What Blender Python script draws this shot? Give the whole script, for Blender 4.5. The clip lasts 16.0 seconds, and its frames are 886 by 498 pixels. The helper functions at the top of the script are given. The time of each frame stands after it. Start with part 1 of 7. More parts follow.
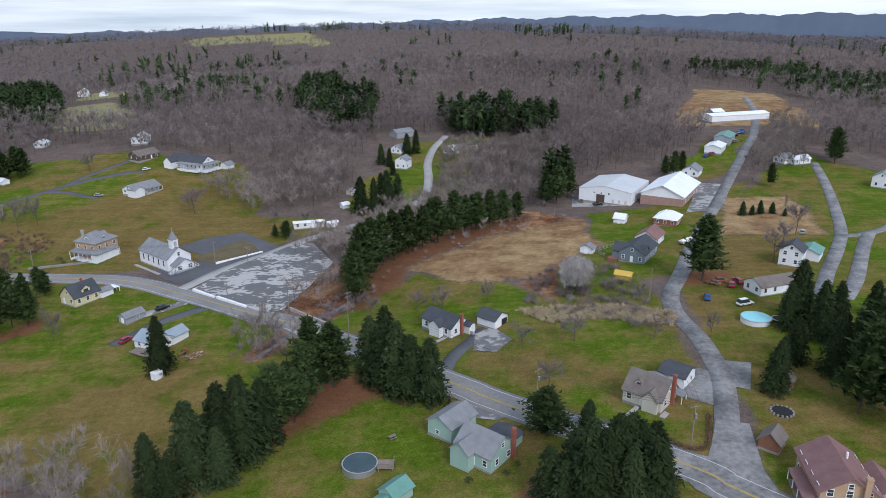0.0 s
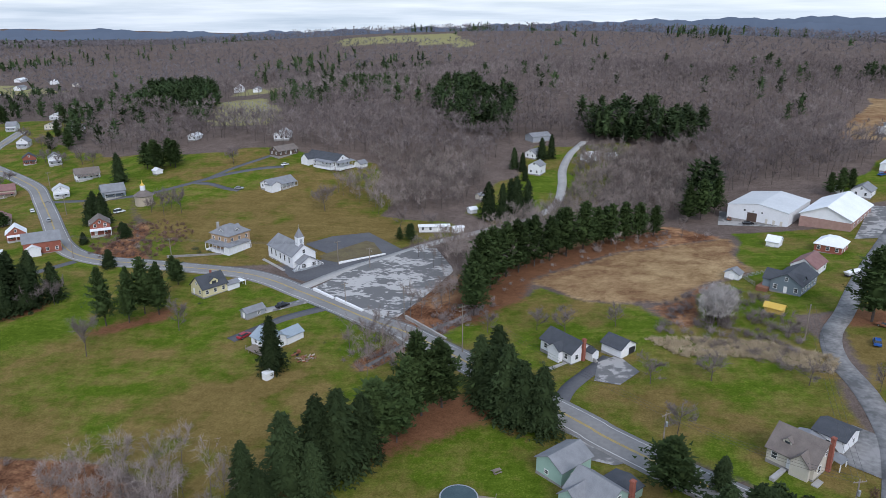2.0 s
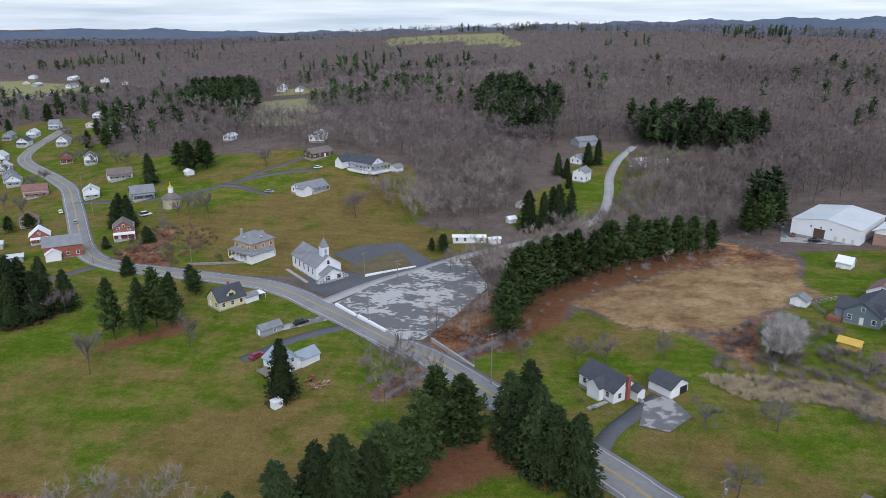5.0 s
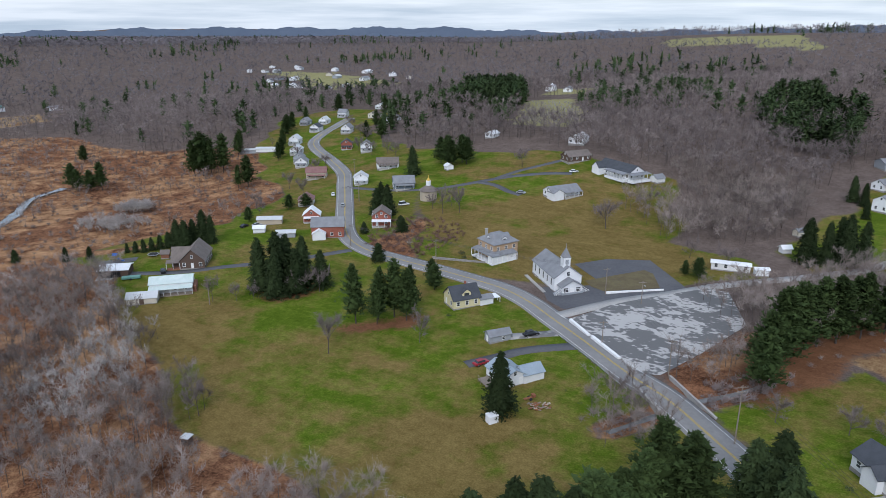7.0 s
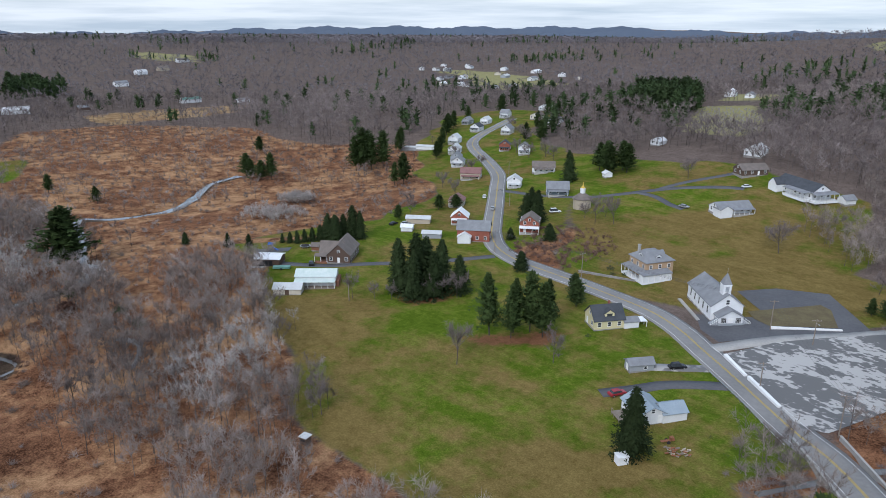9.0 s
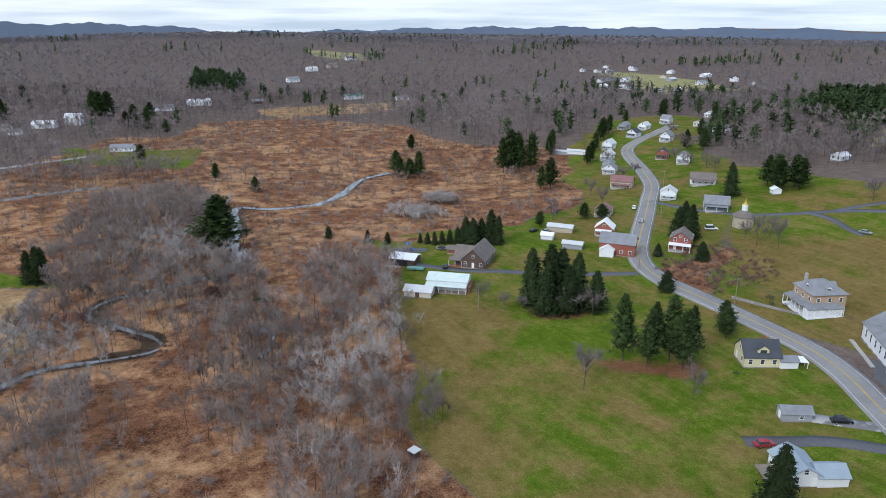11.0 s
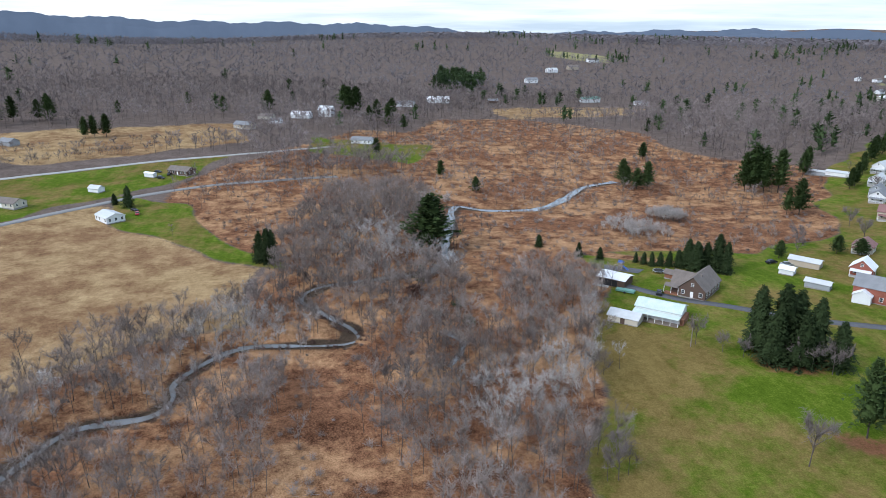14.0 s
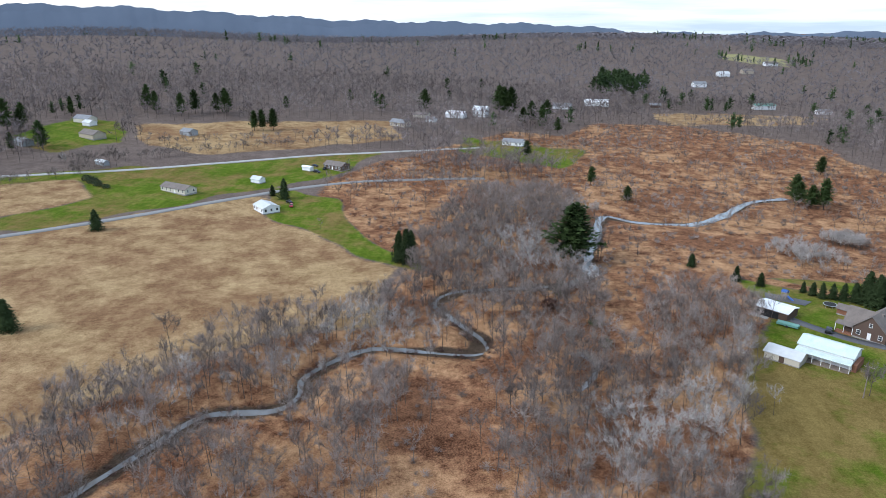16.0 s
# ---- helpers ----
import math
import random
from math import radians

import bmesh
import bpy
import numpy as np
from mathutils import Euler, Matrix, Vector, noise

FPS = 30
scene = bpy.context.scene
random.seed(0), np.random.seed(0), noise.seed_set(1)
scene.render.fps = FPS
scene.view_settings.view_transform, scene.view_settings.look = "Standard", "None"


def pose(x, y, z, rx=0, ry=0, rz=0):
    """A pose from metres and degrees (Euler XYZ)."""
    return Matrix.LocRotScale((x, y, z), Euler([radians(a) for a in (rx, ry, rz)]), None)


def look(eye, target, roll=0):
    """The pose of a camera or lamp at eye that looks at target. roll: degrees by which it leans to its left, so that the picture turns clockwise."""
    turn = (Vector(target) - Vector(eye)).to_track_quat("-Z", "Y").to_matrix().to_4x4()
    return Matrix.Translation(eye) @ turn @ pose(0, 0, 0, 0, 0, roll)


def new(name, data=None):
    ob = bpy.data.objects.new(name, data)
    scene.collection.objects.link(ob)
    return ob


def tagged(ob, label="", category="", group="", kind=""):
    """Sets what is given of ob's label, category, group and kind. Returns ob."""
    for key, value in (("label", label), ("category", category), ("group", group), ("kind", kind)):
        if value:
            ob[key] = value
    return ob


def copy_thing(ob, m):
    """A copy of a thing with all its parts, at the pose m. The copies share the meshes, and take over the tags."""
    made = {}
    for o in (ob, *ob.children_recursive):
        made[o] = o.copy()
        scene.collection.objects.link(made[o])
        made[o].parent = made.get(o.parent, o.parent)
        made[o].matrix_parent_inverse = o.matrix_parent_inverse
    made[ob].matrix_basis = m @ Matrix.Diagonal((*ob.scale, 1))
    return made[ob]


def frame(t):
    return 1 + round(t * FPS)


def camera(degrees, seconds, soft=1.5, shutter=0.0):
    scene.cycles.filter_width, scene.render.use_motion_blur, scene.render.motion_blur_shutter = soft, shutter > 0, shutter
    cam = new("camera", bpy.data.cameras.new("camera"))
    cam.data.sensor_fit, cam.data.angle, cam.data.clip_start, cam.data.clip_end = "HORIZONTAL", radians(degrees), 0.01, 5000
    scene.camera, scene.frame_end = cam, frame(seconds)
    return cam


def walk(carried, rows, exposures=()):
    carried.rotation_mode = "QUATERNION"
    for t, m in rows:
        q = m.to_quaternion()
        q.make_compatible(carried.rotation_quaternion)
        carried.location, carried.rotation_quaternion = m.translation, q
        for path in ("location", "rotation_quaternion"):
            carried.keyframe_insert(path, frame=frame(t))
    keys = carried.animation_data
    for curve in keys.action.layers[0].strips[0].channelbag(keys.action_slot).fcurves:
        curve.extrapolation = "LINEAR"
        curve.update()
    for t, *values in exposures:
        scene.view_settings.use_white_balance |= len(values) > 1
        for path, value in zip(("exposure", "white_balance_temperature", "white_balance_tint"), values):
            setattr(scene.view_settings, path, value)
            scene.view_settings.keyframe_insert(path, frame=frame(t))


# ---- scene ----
cam = camera(63.66, 16.0, soft=0.8)
PATH = [
    (0, pose(-0.00, -0.00, 92.34, 71.548, 0, 0.000)),
    (0.5, pose(0.57, 3.28, 92.18, 71.571, 0, 3.333)),
    (1, pose(1.12, 6.58, 92.03, 71.598, 0, 6.683)),
    (1.5, pose(1.66, 9.83, 91.80, 71.624, 0, 9.414)),
    (2, pose(2.11, 13.10, 91.53, 71.644, 0, 11.244)),
    (2.5, pose(2.45, 16.43, 91.29, 71.627, 0, 11.639)),
    (3, pose(2.63, 19.76, 91.06, 71.599, 0, 11.643)),
    (3.2, pose(2.68, 21.09, 90.97, 71.652, 0, 11.660)),
    (5.5, pose(1.48, 36.35, 89.91, 71.631, 0, 18.663)),
    (6, pose(0.92, 39.46, 89.85, 71.636, 0, 24.397)),
    (6.5, pose(0.50, 42.69, 89.76, 71.647, 0, 31.141)),
    (7, pose(0.10, 45.96, 89.69, 71.630, 0, 36.238)),
    (7.5, pose(-0.34, 49.13, 89.64, 71.609, 0, 39.877)),
    (8, pose(-0.95, 52.06, 89.64, 71.595, 0, 43.156)),
    (8.5, pose(-1.71, 54.77, 89.71, 71.574, 0, 46.411)),
    (9, pose(-2.59, 57.37, 89.69, 71.582, 0, 49.639)),
    (9.2, pose(-2.98, 58.39, 89.68, 71.595, 0, 50.921)),
    (11.5, pose(-9.34, 69.24, 89.27, 71.617, 0, 65.395)),
    (12, pose(-11.08, 71.25, 89.19, 71.642, 0, 68.543)),
    (12.5, pose(-12.87, 73.10, 89.07, 71.641, 0, 71.695)),
    (13, pose(-14.72, 74.80, 88.87, 71.669, 0, 74.833)),
    (13.5, pose(-16.70, 76.37, 88.78, 71.707, 0, 77.997)),
    (14, pose(-18.74, 77.77, 88.79, 71.703, 0, 81.135)),
    (14.5, pose(-20.81, 79.03, 88.86, 71.702, 0, 84.264)),
    (15, pose(-22.93, 80.17, 88.95, 71.686, 0, 87.398)),
    (15.5, pose(-25.17, 81.19, 89.05, 71.675, 0, 90.564)),
    (16, pose(-27.50, 82.14, 89.17, 71.684, 0, 93.700)),
]
walk(cam, PATH, [(0, 0.25, 6050, 14), (7, 0.2, 6050, 13), (9, 0.26, 6050, 12), (12.5, 0.5, 6000, 11), (16, 0.66, 5980, 10)])

# ---- world, light ----
world = bpy.data.worlds.new("overcast_sky")
scene.world = world
world.use_nodes = True
wt = world.node_tree
wt.nodes.clear()
w_out = wt.nodes.new("ShaderNodeOutputWorld")
w_sky = wt.nodes.new("ShaderNodeTexSky")
w_sky.sky_type = "NISHITA"
w_sky.sun_disc = False
w_sky.sun_elevation = radians(32)
w_sky.sun_rotation = radians(200)
w_bg = wt.nodes.new("ShaderNodeBackground")
w_bg.inputs["Strength"].default_value = 0.05
wt.links.new(w_sky.outputs[0], w_bg.inputs["Color"])
w_tc = wt.nodes.new("ShaderNodeTexCoord")
w_map = wt.nodes.new("ShaderNodeMapping")
w_map.inputs["Scale"].default_value = (1.6, 1.6, 26.0)
wt.links.new(w_tc.outputs["Generated"], w_map.inputs["Vector"])
w_noise = wt.nodes.new("ShaderNodeTexNoise")
w_noise.inputs["Scale"].default_value = 2.2
w_noise.inputs["Detail"].default_value = 5
w_noise.inputs["Roughness"].default_value = 0.55
wt.links.new(w_map.outputs[0], w_noise.inputs["Vector"])
w_ramp = wt.nodes.new("ShaderNodeValToRGB")
w_ramp.color_ramp.elements[0].position, w_ramp.color_ramp.elements[1].position = 0.36, 0.62
w_ramp.color_ramp.elements[0].color = (0.26, 0.33, 0.41, 1)
w_ramp.color_ramp.elements[1].color = (0.47, 0.52, 0.575, 1)
wt.links.new(w_noise.outputs[0], w_ramp.inputs[0])
w_cloud = wt.nodes.new("ShaderNodeBackground")
w_cloud.inputs["Strength"].default_value = 1.22
wt.links.new(w_ramp.outputs[0], w_cloud.inputs["Color"])
w_add = wt.nodes.new("ShaderNodeAddShader")
wt.links.new(w_bg.outputs[0], w_add.inputs[0])
wt.links.new(w_cloud.outputs[0], w_add.inputs[1])
wt.links.new(w_add.outputs[0], w_out.inputs["Surface"])

sun = new("sun", bpy.data.lights.new("sun", "SUN"))
sun.data.energy, sun.data.angle, sun.data.color = 1.85, radians(24), (1.0, 0.98, 0.96)
sun.matrix_world = look((150, -300, 260), (0, 0, 0))


# ---- materials ----
def mat(name, colors, scale=1.0, rough=0.85, bump=0.0, fine=8.0, metal=0.0, spread=(0.3, 0.7), vary=0.0, attr=None, spec=0.3):
    """Two-scale noise between the given colours; vary: brightness by object; attr: brightness by a mesh attribute."""
    m = bpy.data.materials.new(name)
    m.use_nodes = True
    nt = m.node_tree
    b = nt.nodes["Principled BSDF"]
    tc = nt.nodes.new("ShaderNodeTexCoord")
    n1 = nt.nodes.new("ShaderNodeTexNoise")
    n1.inputs["Scale"].default_value, n1.inputs["Detail"].default_value = scale, 3
    n2 = nt.nodes.new("ShaderNodeTexNoise")
    n2.inputs["Scale"].default_value, n2.inputs["Detail"].default_value = scale * fine, 4
    mix = nt.nodes.new("ShaderNodeMix")
    mix.data_type, mix.inputs[0].default_value = "FLOAT", 0.45
    ramp = nt.nodes.new("ShaderNodeValToRGB")
    cr = ramp.color_ramp
    cr.elements[0].position, cr.elements[1].position = spread
    cr.elements[0].color, cr.elements[1].color = (*colors[0], 1), (*colors[-1], 1)
    if len(colors) > 2:
        e = cr.elements.new((spread[0] + spread[1]) / 2)
        e.color = (*colors[1], 1)
    for n in (n1, n2):
        nt.links.new(tc.outputs["Object"], n.inputs["Vector"])
    nt.links.new(n1.outputs[0], mix.inputs[2])
    nt.links.new(n2.outputs[0], mix.inputs[3])
    nt.links.new(mix.outputs[0], ramp.inputs[0])
    col = ramp.outputs[0]
    if vary or attr:
        hs = nt.nodes.new("ShaderNodeHueSaturation")
        mr = nt.nodes.new("ShaderNodeMapRange")
        v = vary or 0.4
        mr.inputs[3].default_value, mr.inputs[4].default_value = 1 - v, 1 + v
        if attr:
            src = nt.nodes.new("ShaderNodeAttribute")
            src.attribute_name = attr
            nt.links.new(src.outputs["Fac"], mr.inputs[0])
        else:
            src = nt.nodes.new("ShaderNodeObjectInfo")
            nt.links.new(src.outputs["Random"], mr.inputs[0])
        nt.links.new(mr.outputs[0], hs.inputs["Value"])
        nt.links.new(col, hs.inputs["Color"])
        col = hs.outputs[0]
    nt.links.new(col, b.inputs["Base Color"])
    b.inputs["Roughness"].default_value, b.inputs["Metallic"].default_value = rough, metal
    b.inputs["Specular IOR Level"].default_value = spec
    if bump:
        bp = nt.nodes.new("ShaderNodeBump")
        bp.inputs["Strength"].default_value, bp.inputs["Distance"].default_value = 0.6, bump
        nt.links.new(n2.outputs[0], bp.inputs["Height"])
        nt.links.new(bp.outputs[0], b.inputs["Normal"])
    return m


M_ASPHALT = mat("old_asphalt", [(0.17, 0.165, 0.16), (0.255, 0.246, 0.237)], 0.06, 0.9, 0.01, 18)
M_LANE = mat("patched_asphalt", [(0.12, 0.117, 0.114), (0.185, 0.18, 0.175), (0.26, 0.252, 0.244)], 0.16, 0.9, 0.01, 6, spread=(0.38, 0.62))
M_DRIVE = mat("dark_asphalt", [(0.07, 0.07, 0.078), (0.115, 0.115, 0.12)], 0.1, 0.9, 0.01, 12)
M_LOT = mat("lot_asphalt", [(0.14, 0.137, 0.134), (0.165, 0.16, 0.156), (0.345, 0.33, 0.315)], 0.09, 0.9, 0.01, 5, spread=(0.45, 0.54))
M_CARPARK = mat("worn_car_park", [(0.135, 0.132, 0.130), (0.165, 0.160, 0.156), (0.40, 0.385, 0.365)], 0.22, 0.9, 0.01, 5, spread=(0.485, 0.53))
for nd in [q for q in M_CARPARK.node_tree.nodes if q.type == "TEX_NOISE"]:
    turn = M_CARPARK.node_tree.nodes.new("ShaderNodeMapping")
    turn.inputs["Rotation"].default_value, turn.inputs["Scale"].default_value = (0, 0, radians(-52)), (0.42, 0.72, 1.0)
    for lk in nd.inputs["Vector"].links:
        M_CARPARK.node_tree.links.new(lk.from_socket, turn.inputs["Vector"])
    M_CARPARK.node_tree.links.new(turn.outputs[0], nd.inputs["Vector"])
M_CONC = mat("worn_concrete", [(0.28, 0.27, 0.255), (0.40, 0.385, 0.36)], 0.15, 0.9, 0.01, 10)
M_YELLOW = mat("yellow_line_paint", [(0.38, 0.27, 0.06), (0.48, 0.35, 0.09)], 0.4, 0.8)
M_WHITELINE = mat("white_line_paint", [(0.45, 0.45, 0.44), (0.6, 0.6, 0.58)], 0.4, 0.8)
M_BARK = mat("bare_wood_bark", [(0.085, 0.07, 0.062), (0.15, 0.125, 0.112)], 0.3, 0.95, attr="tint", vary=0.35, spec=0.05)
M_TWIG = mat("bare_twigs", [(0.132, 0.106, 0.100), (0.225, 0.190, 0.182)], 0.03, 0.95, attr="tint", vary=0.38, spec=0.05)
M_NEARTWIG = mat("grey_brown_twigs", [(0.158, 0.125, 0.110), (0.270, 0.230, 0.208)], 0.04, 0.95, attr="tint", vary=0.4, spec=0.05)
# grey bark cooled towards blue: distance haze put into the far woods' colour
M_FARTWIG = mat("haze_tinted_bare_woods", [(0.122, 0.108, 0.114), (0.190, 0.172, 0.182)], 0.006, 0.95, attr="tint", vary=0.22, spec=0.05)
M_PALE = mat("pale_twigs", [(0.29, 0.262, 0.245), (0.44, 0.41, 0.385)], 0.05, 0.95, attr="tint", vary=0.3, spec=0.05)
M_PINE = mat("pine_needles", [(0.030, 0.050, 0.017), (0.066, 0.094, 0.032)], 0.4, 0.9, vary=0.28, spec=0.04)
M_SPRUCE = mat("spruce_needles", [(0.019, 0.030, 0.012), (0.042, 0.060, 0.024)], 0.4, 0.9, vary=0.3, spec=0.04)
M_FARPINE = mat("far_pine_needles", [(0.030, 0.050, 0.022), (0.062, 0.088, 0.036)], 0.05, 0.9, attr="tint", vary=0.4, spec=0.04)
M_WATER = bpy.data.materials.new("creek_water")
M_WATER.use_nodes = True
wb = M_WATER.node_tree.nodes["Principled BSDF"]
wb.inputs["Base Color"].default_value, wb.inputs["Roughness"].default_value = (0.15, 0.145, 0.14, 1), 0.08
wb.inputs["Specular IOR Level"].default_value = 0.9


def siding(name, c, rough=0.7):
    k = [v * 0.86 for v in c]
    return mat(name, [k, c], 0.5, rough, 0.0, 9, vary=0.04)


M_WHITE = siding("white_siding", (0.72, 0.73, 0.74))
M_CREAM = siding("cream_siding", (0.62, 0.56, 0.34))
M_SAND = siding("sand_siding", (0.55, 0.51, 0.43))
M_MINT = siding("mint_siding", (0.30, 0.43, 0.37))
M_GREYS = siding("grey_siding", (0.30, 0.32, 0.34))
M_SLATEB = siding("blue_grey_siding", (0.16, 0.20, 0.23))
M_BROWN = siding("brown_siding", (0.10, 0.065, 0.05))
M_TANW = siding("tan_siding", (0.42, 0.36, 0.28))
M_BRICK = mat("red_brick", [(0.20, 0.065, 0.045), (0.31, 0.11, 0.075)], 0.8, 0.9, 0.0, 12)
M_PINKBRICK = mat("pinkish_brick", [(0.27, 0.165, 0.135), (0.37, 0.24, 0.20)], 0.8, 0.9, 0.0, 12)
M_TANBRICK = mat("tan_brick", [(0.33, 0.22, 0.13), (0.44, 0.31, 0.2)], 0.8, 0.9, 0.0, 12)
M_RF_DARK = mat("charcoal_shingles", [(0.045, 0.05, 0.058), (0.075, 0.08, 0.09)], 0.5, 0.9, 0.02, 14)
M_RF_GREY = mat("grey_shingles", [(0.16, 0.165, 0.175), (0.25, 0.255, 0.265)], 0.5, 0.9, 0.02, 14)
M_RF_BROWN = mat("brown_shingles", [(0.12, 0.10, 0.09), (0.20, 0.17, 0.15)], 0.5, 0.9, 0.02, 14)
M_RF_RED = mat("dull_red_shingles", [(0.17, 0.09, 0.085), (0.25, 0.14, 0.13)], 0.5, 0.9, 0.02, 14)
M_RF_WHITE = mat("white_metal_roof", [(0.66, 0.67, 0.68), (0.82, 0.83, 0.84)], 0.15, 0.5, 0.0, 10)
M_RF_LIGHT = mat("light_metal_roof", [(0.44, 0.45, 0.45), (0.56, 0.57, 0.57)], 0.1, 0.5, 0.0, 10)
M_RF_GREEN = mat("green_metal_roof", [(0.10, 0.23, 0.19), (0.16, 0.31, 0.26)], 0.3, 0.55, 0.0, 10)
M_RF_BLUE = mat("blue_grey_metal_roof", [(0.22, 0.27, 0.31), (0.31, 0.36, 0.40)], 0.3, 0.5, 0.0, 10)
M_RF_MINT = mat("weathered_mint_roof", [(0.42, 0.52, 0.48), (0.62, 0.66, 0.63)], 0.4, 0.6, 0.0, 10)
M_TRIM = mat("white_trim", [(0.70, 0.70, 0.69), (0.80, 0.80, 0.79)], 1.0, 0.6)
M_WOOD = mat("weathered_wood", [(0.16, 0.13, 0.105), (0.27, 0.225, 0.185)], 0.6, 0.9, 0.0, 12)
M_REDWOOD = mat("red_brown_wood", [(0.17, 0.075, 0.045), (0.25, 0.12, 0.075)], 0.6, 0.9, 0.0, 12)
# near-black: flower bed soil, and panels painted as the shade inside openings
M_DARK = mat("opening_shade_and_soil", [(0.015, 0.015, 0.016), (0.03, 0.03, 0.032)], 1.0, 0.8)
M_GLASS = mat("window_glass", [(0.03, 0.035, 0.04), (0.06, 0.068, 0.075)], 0.8, 0.12)
M_STONE = mat("grey_stone", [(0.18, 0.17, 0.16), (0.33, 0.31, 0.29)], 0.8, 0.95, 0.03, 8)
M_METAL = mat("galvanised_metal", [(0.36, 0.37, 0.38), (0.5, 0.51, 0.52)], 0.8, 0.45, 0.0, 8, 0.7)
M_RUST = mat("rusty_iron", [(0.16, 0.06, 0.03), (0.30, 0.13, 0.07)], 1.5, 0.9, 0.0, 6)
M_BLUE = mat("blue_paint", [(0.02, 0.07, 0.25), (0.03, 0.10, 0.33)], 1, 0.4)
M_BLACKP = mat("black_car_paint", [(0.012, 0.012, 0.014), (0.02, 0.02, 0.024)], 1, 0.25)
M_SILVER = mat("silver_car_paint", [(0.34, 0.35, 0.36), (0.42, 0.43, 0.44)], 1, 0.3, 0.0, 8, 0.5)
M_REDP = mat("red_car_paint", [(0.25, 0.02, 0.03), (0.33, 0.035, 0.045)], 1, 0.3)
M_WHITEP = mat("white_car_paint", [(0.68, 0.68, 0.68), (0.78, 0.78, 0.78)], 1, 0.3)
M_RUBBER = mat("tyre_rubber", [(0.02, 0.02, 0.02), (0.035, 0.035, 0.035)], 2, 0.9)
M_POOLW = mat("pool_water", [(0.22, 0.58, 0.60), (0.30, 0.68, 0.69)], 0.5, 0.1)
M_POOLCOVER = mat("pool_cover", [(0.035, 0.06, 0.07), (0.065, 0.10, 0.11)], 0.4, 0.5)
M_YELWOOD = mat("yellow_boards", [(0.50, 0.33, 0.05), (0.6, 0.42, 0.1)], 1, 0.7)
M_WIRE = mat("cable_black", [(0.05, 0.05, 0.05), (0.09, 0.09, 0.09)], 1, 0.7)
M_SHRUB = mat("evergreen_shrub", [(0.03, 0.045, 0.02), (0.06, 0.08, 0.035)], 0.8, 0.9, vary=0.3)
M_REDBUSH = mat("russet_leaves", [(0.085, 0.045, 0.034), (0.155, 0.085, 0.062)], 0.8, 0.9, vary=0.2)
M_REED = mat("dry_reeds", [(0.30, 0.235, 0.15), (0.45, 0.37, 0.25)], 0.3, 0.95, attr="tint", vary=0.3)


# ---- helpers for building ----
def mesh_of(name, verts, faces, material, tint=None, smooth=False, second=None):
    me = bpy.data.meshes.new(name)
    verts, faces = np.asarray(verts, np.float32), np.asarray(faces, np.int32)
    k = faces.shape[1]
    me.vertices.add(len(verts))
    me.vertices.foreach_set("co", verts.ravel())
    me.loops.add(faces.size)
    me.loops.foreach_set("vertex_index", faces.ravel())
    me.polygons.add(len(faces))
    me.polygons.foreach_set("loop_start", np.arange(0, faces.size, k, dtype=np.int32))
    if smooth:
        me.polygons.foreach_set("use_smooth", np.ones(len(faces), bool))
    if tint is not None:
        at = me.attributes.new("tint", "FLOAT", "POINT")
        at.data.foreach_set("value", np.asarray(tint, np.float32))
    me.update(calc_edges=True)
    me.materials.append(material)
    if second:
        me.materials.append(second[0])
        me.polygons.foreach_set("material_index", second[1].astype(np.int32))
    return me


def bm_mesh(name, bm, material):
    me = bpy.data.meshes.new(name)
    bm.to_mesh(me)
    bm.free()
    me.materials.append(material)
    return me


def part(name, bm, material, parent, label=""):
    ob = new(name, bm_mesh(name, bm, material))
    ob.parent = parent
    if label:
        tagged(ob, label)
    return ob


def box(bm, x0, y0, z0, x1, y1, z1, bevel=0.0):
    v = [bm.verts.new(p) for p in ((x0, y0, z0), (x1, y0, z0), (x1, y1, z0), (x0, y1, z0), (x0, y0, z1), (x1, y0, z1), (x1, y1, z1), (x0, y1, z1))]
    f = [bm.faces.new([v[i] for i in q]) for q in ((3, 2, 1, 0), (4, 5, 6, 7), (0, 1, 5, 4), (1, 2, 6, 5), (2, 3, 7, 6), (3, 0, 4, 7))]
    if bevel:
        bmesh.ops.bevel(bm, geom=list({e for q in f for e in q.edges}), offset=bevel, segments=2, affect="EDGES")
    return bm


def boxes(*rows, bevel=0.0):
    bm = bmesh.new()
    for r in rows:
        box(bm, *r, bevel=bevel)
    return bm


def rod(bm, a, b, r0, r1=None, n=6):
    a, b = Vector(a), Vector(b)
    q = (b - a).to_track_quat("Z", "Y").to_matrix()
    r1 = r0 if r1 is None else r1
    ring = []
    for p, r in ((a, r0), (b, r1)):
        ring.append([bm.verts.new(p + q @ Vector((r * math.cos(2 * math.pi * i / n), r * math.sin(2 * math.pi * i / n), 0))) for i in range(n)])
    for i in range(n):
        j = (i + 1) % n
        bm.faces.new((ring[0][i], ring[0][j], ring[1][j], ring[1][i]))
    bm.faces.new(ring[0][::-1])
    bm.faces.new(ring[1])
    return bm


def prism(bm, outline, z0, z1):
    lo = [bm.verts.new((x, y, z0)) for x, y in outline]
    hi = [bm.verts.new((x, y, z1)) for x, y in outline]
    n = len(lo)
    bm.faces.new(lo[::-1])
    bm.faces.new(hi)
    for i in range(n):
        bm.faces.new((lo[i], lo[(i + 1) % n], hi[(i + 1) % n], hi[i]))
    return bm



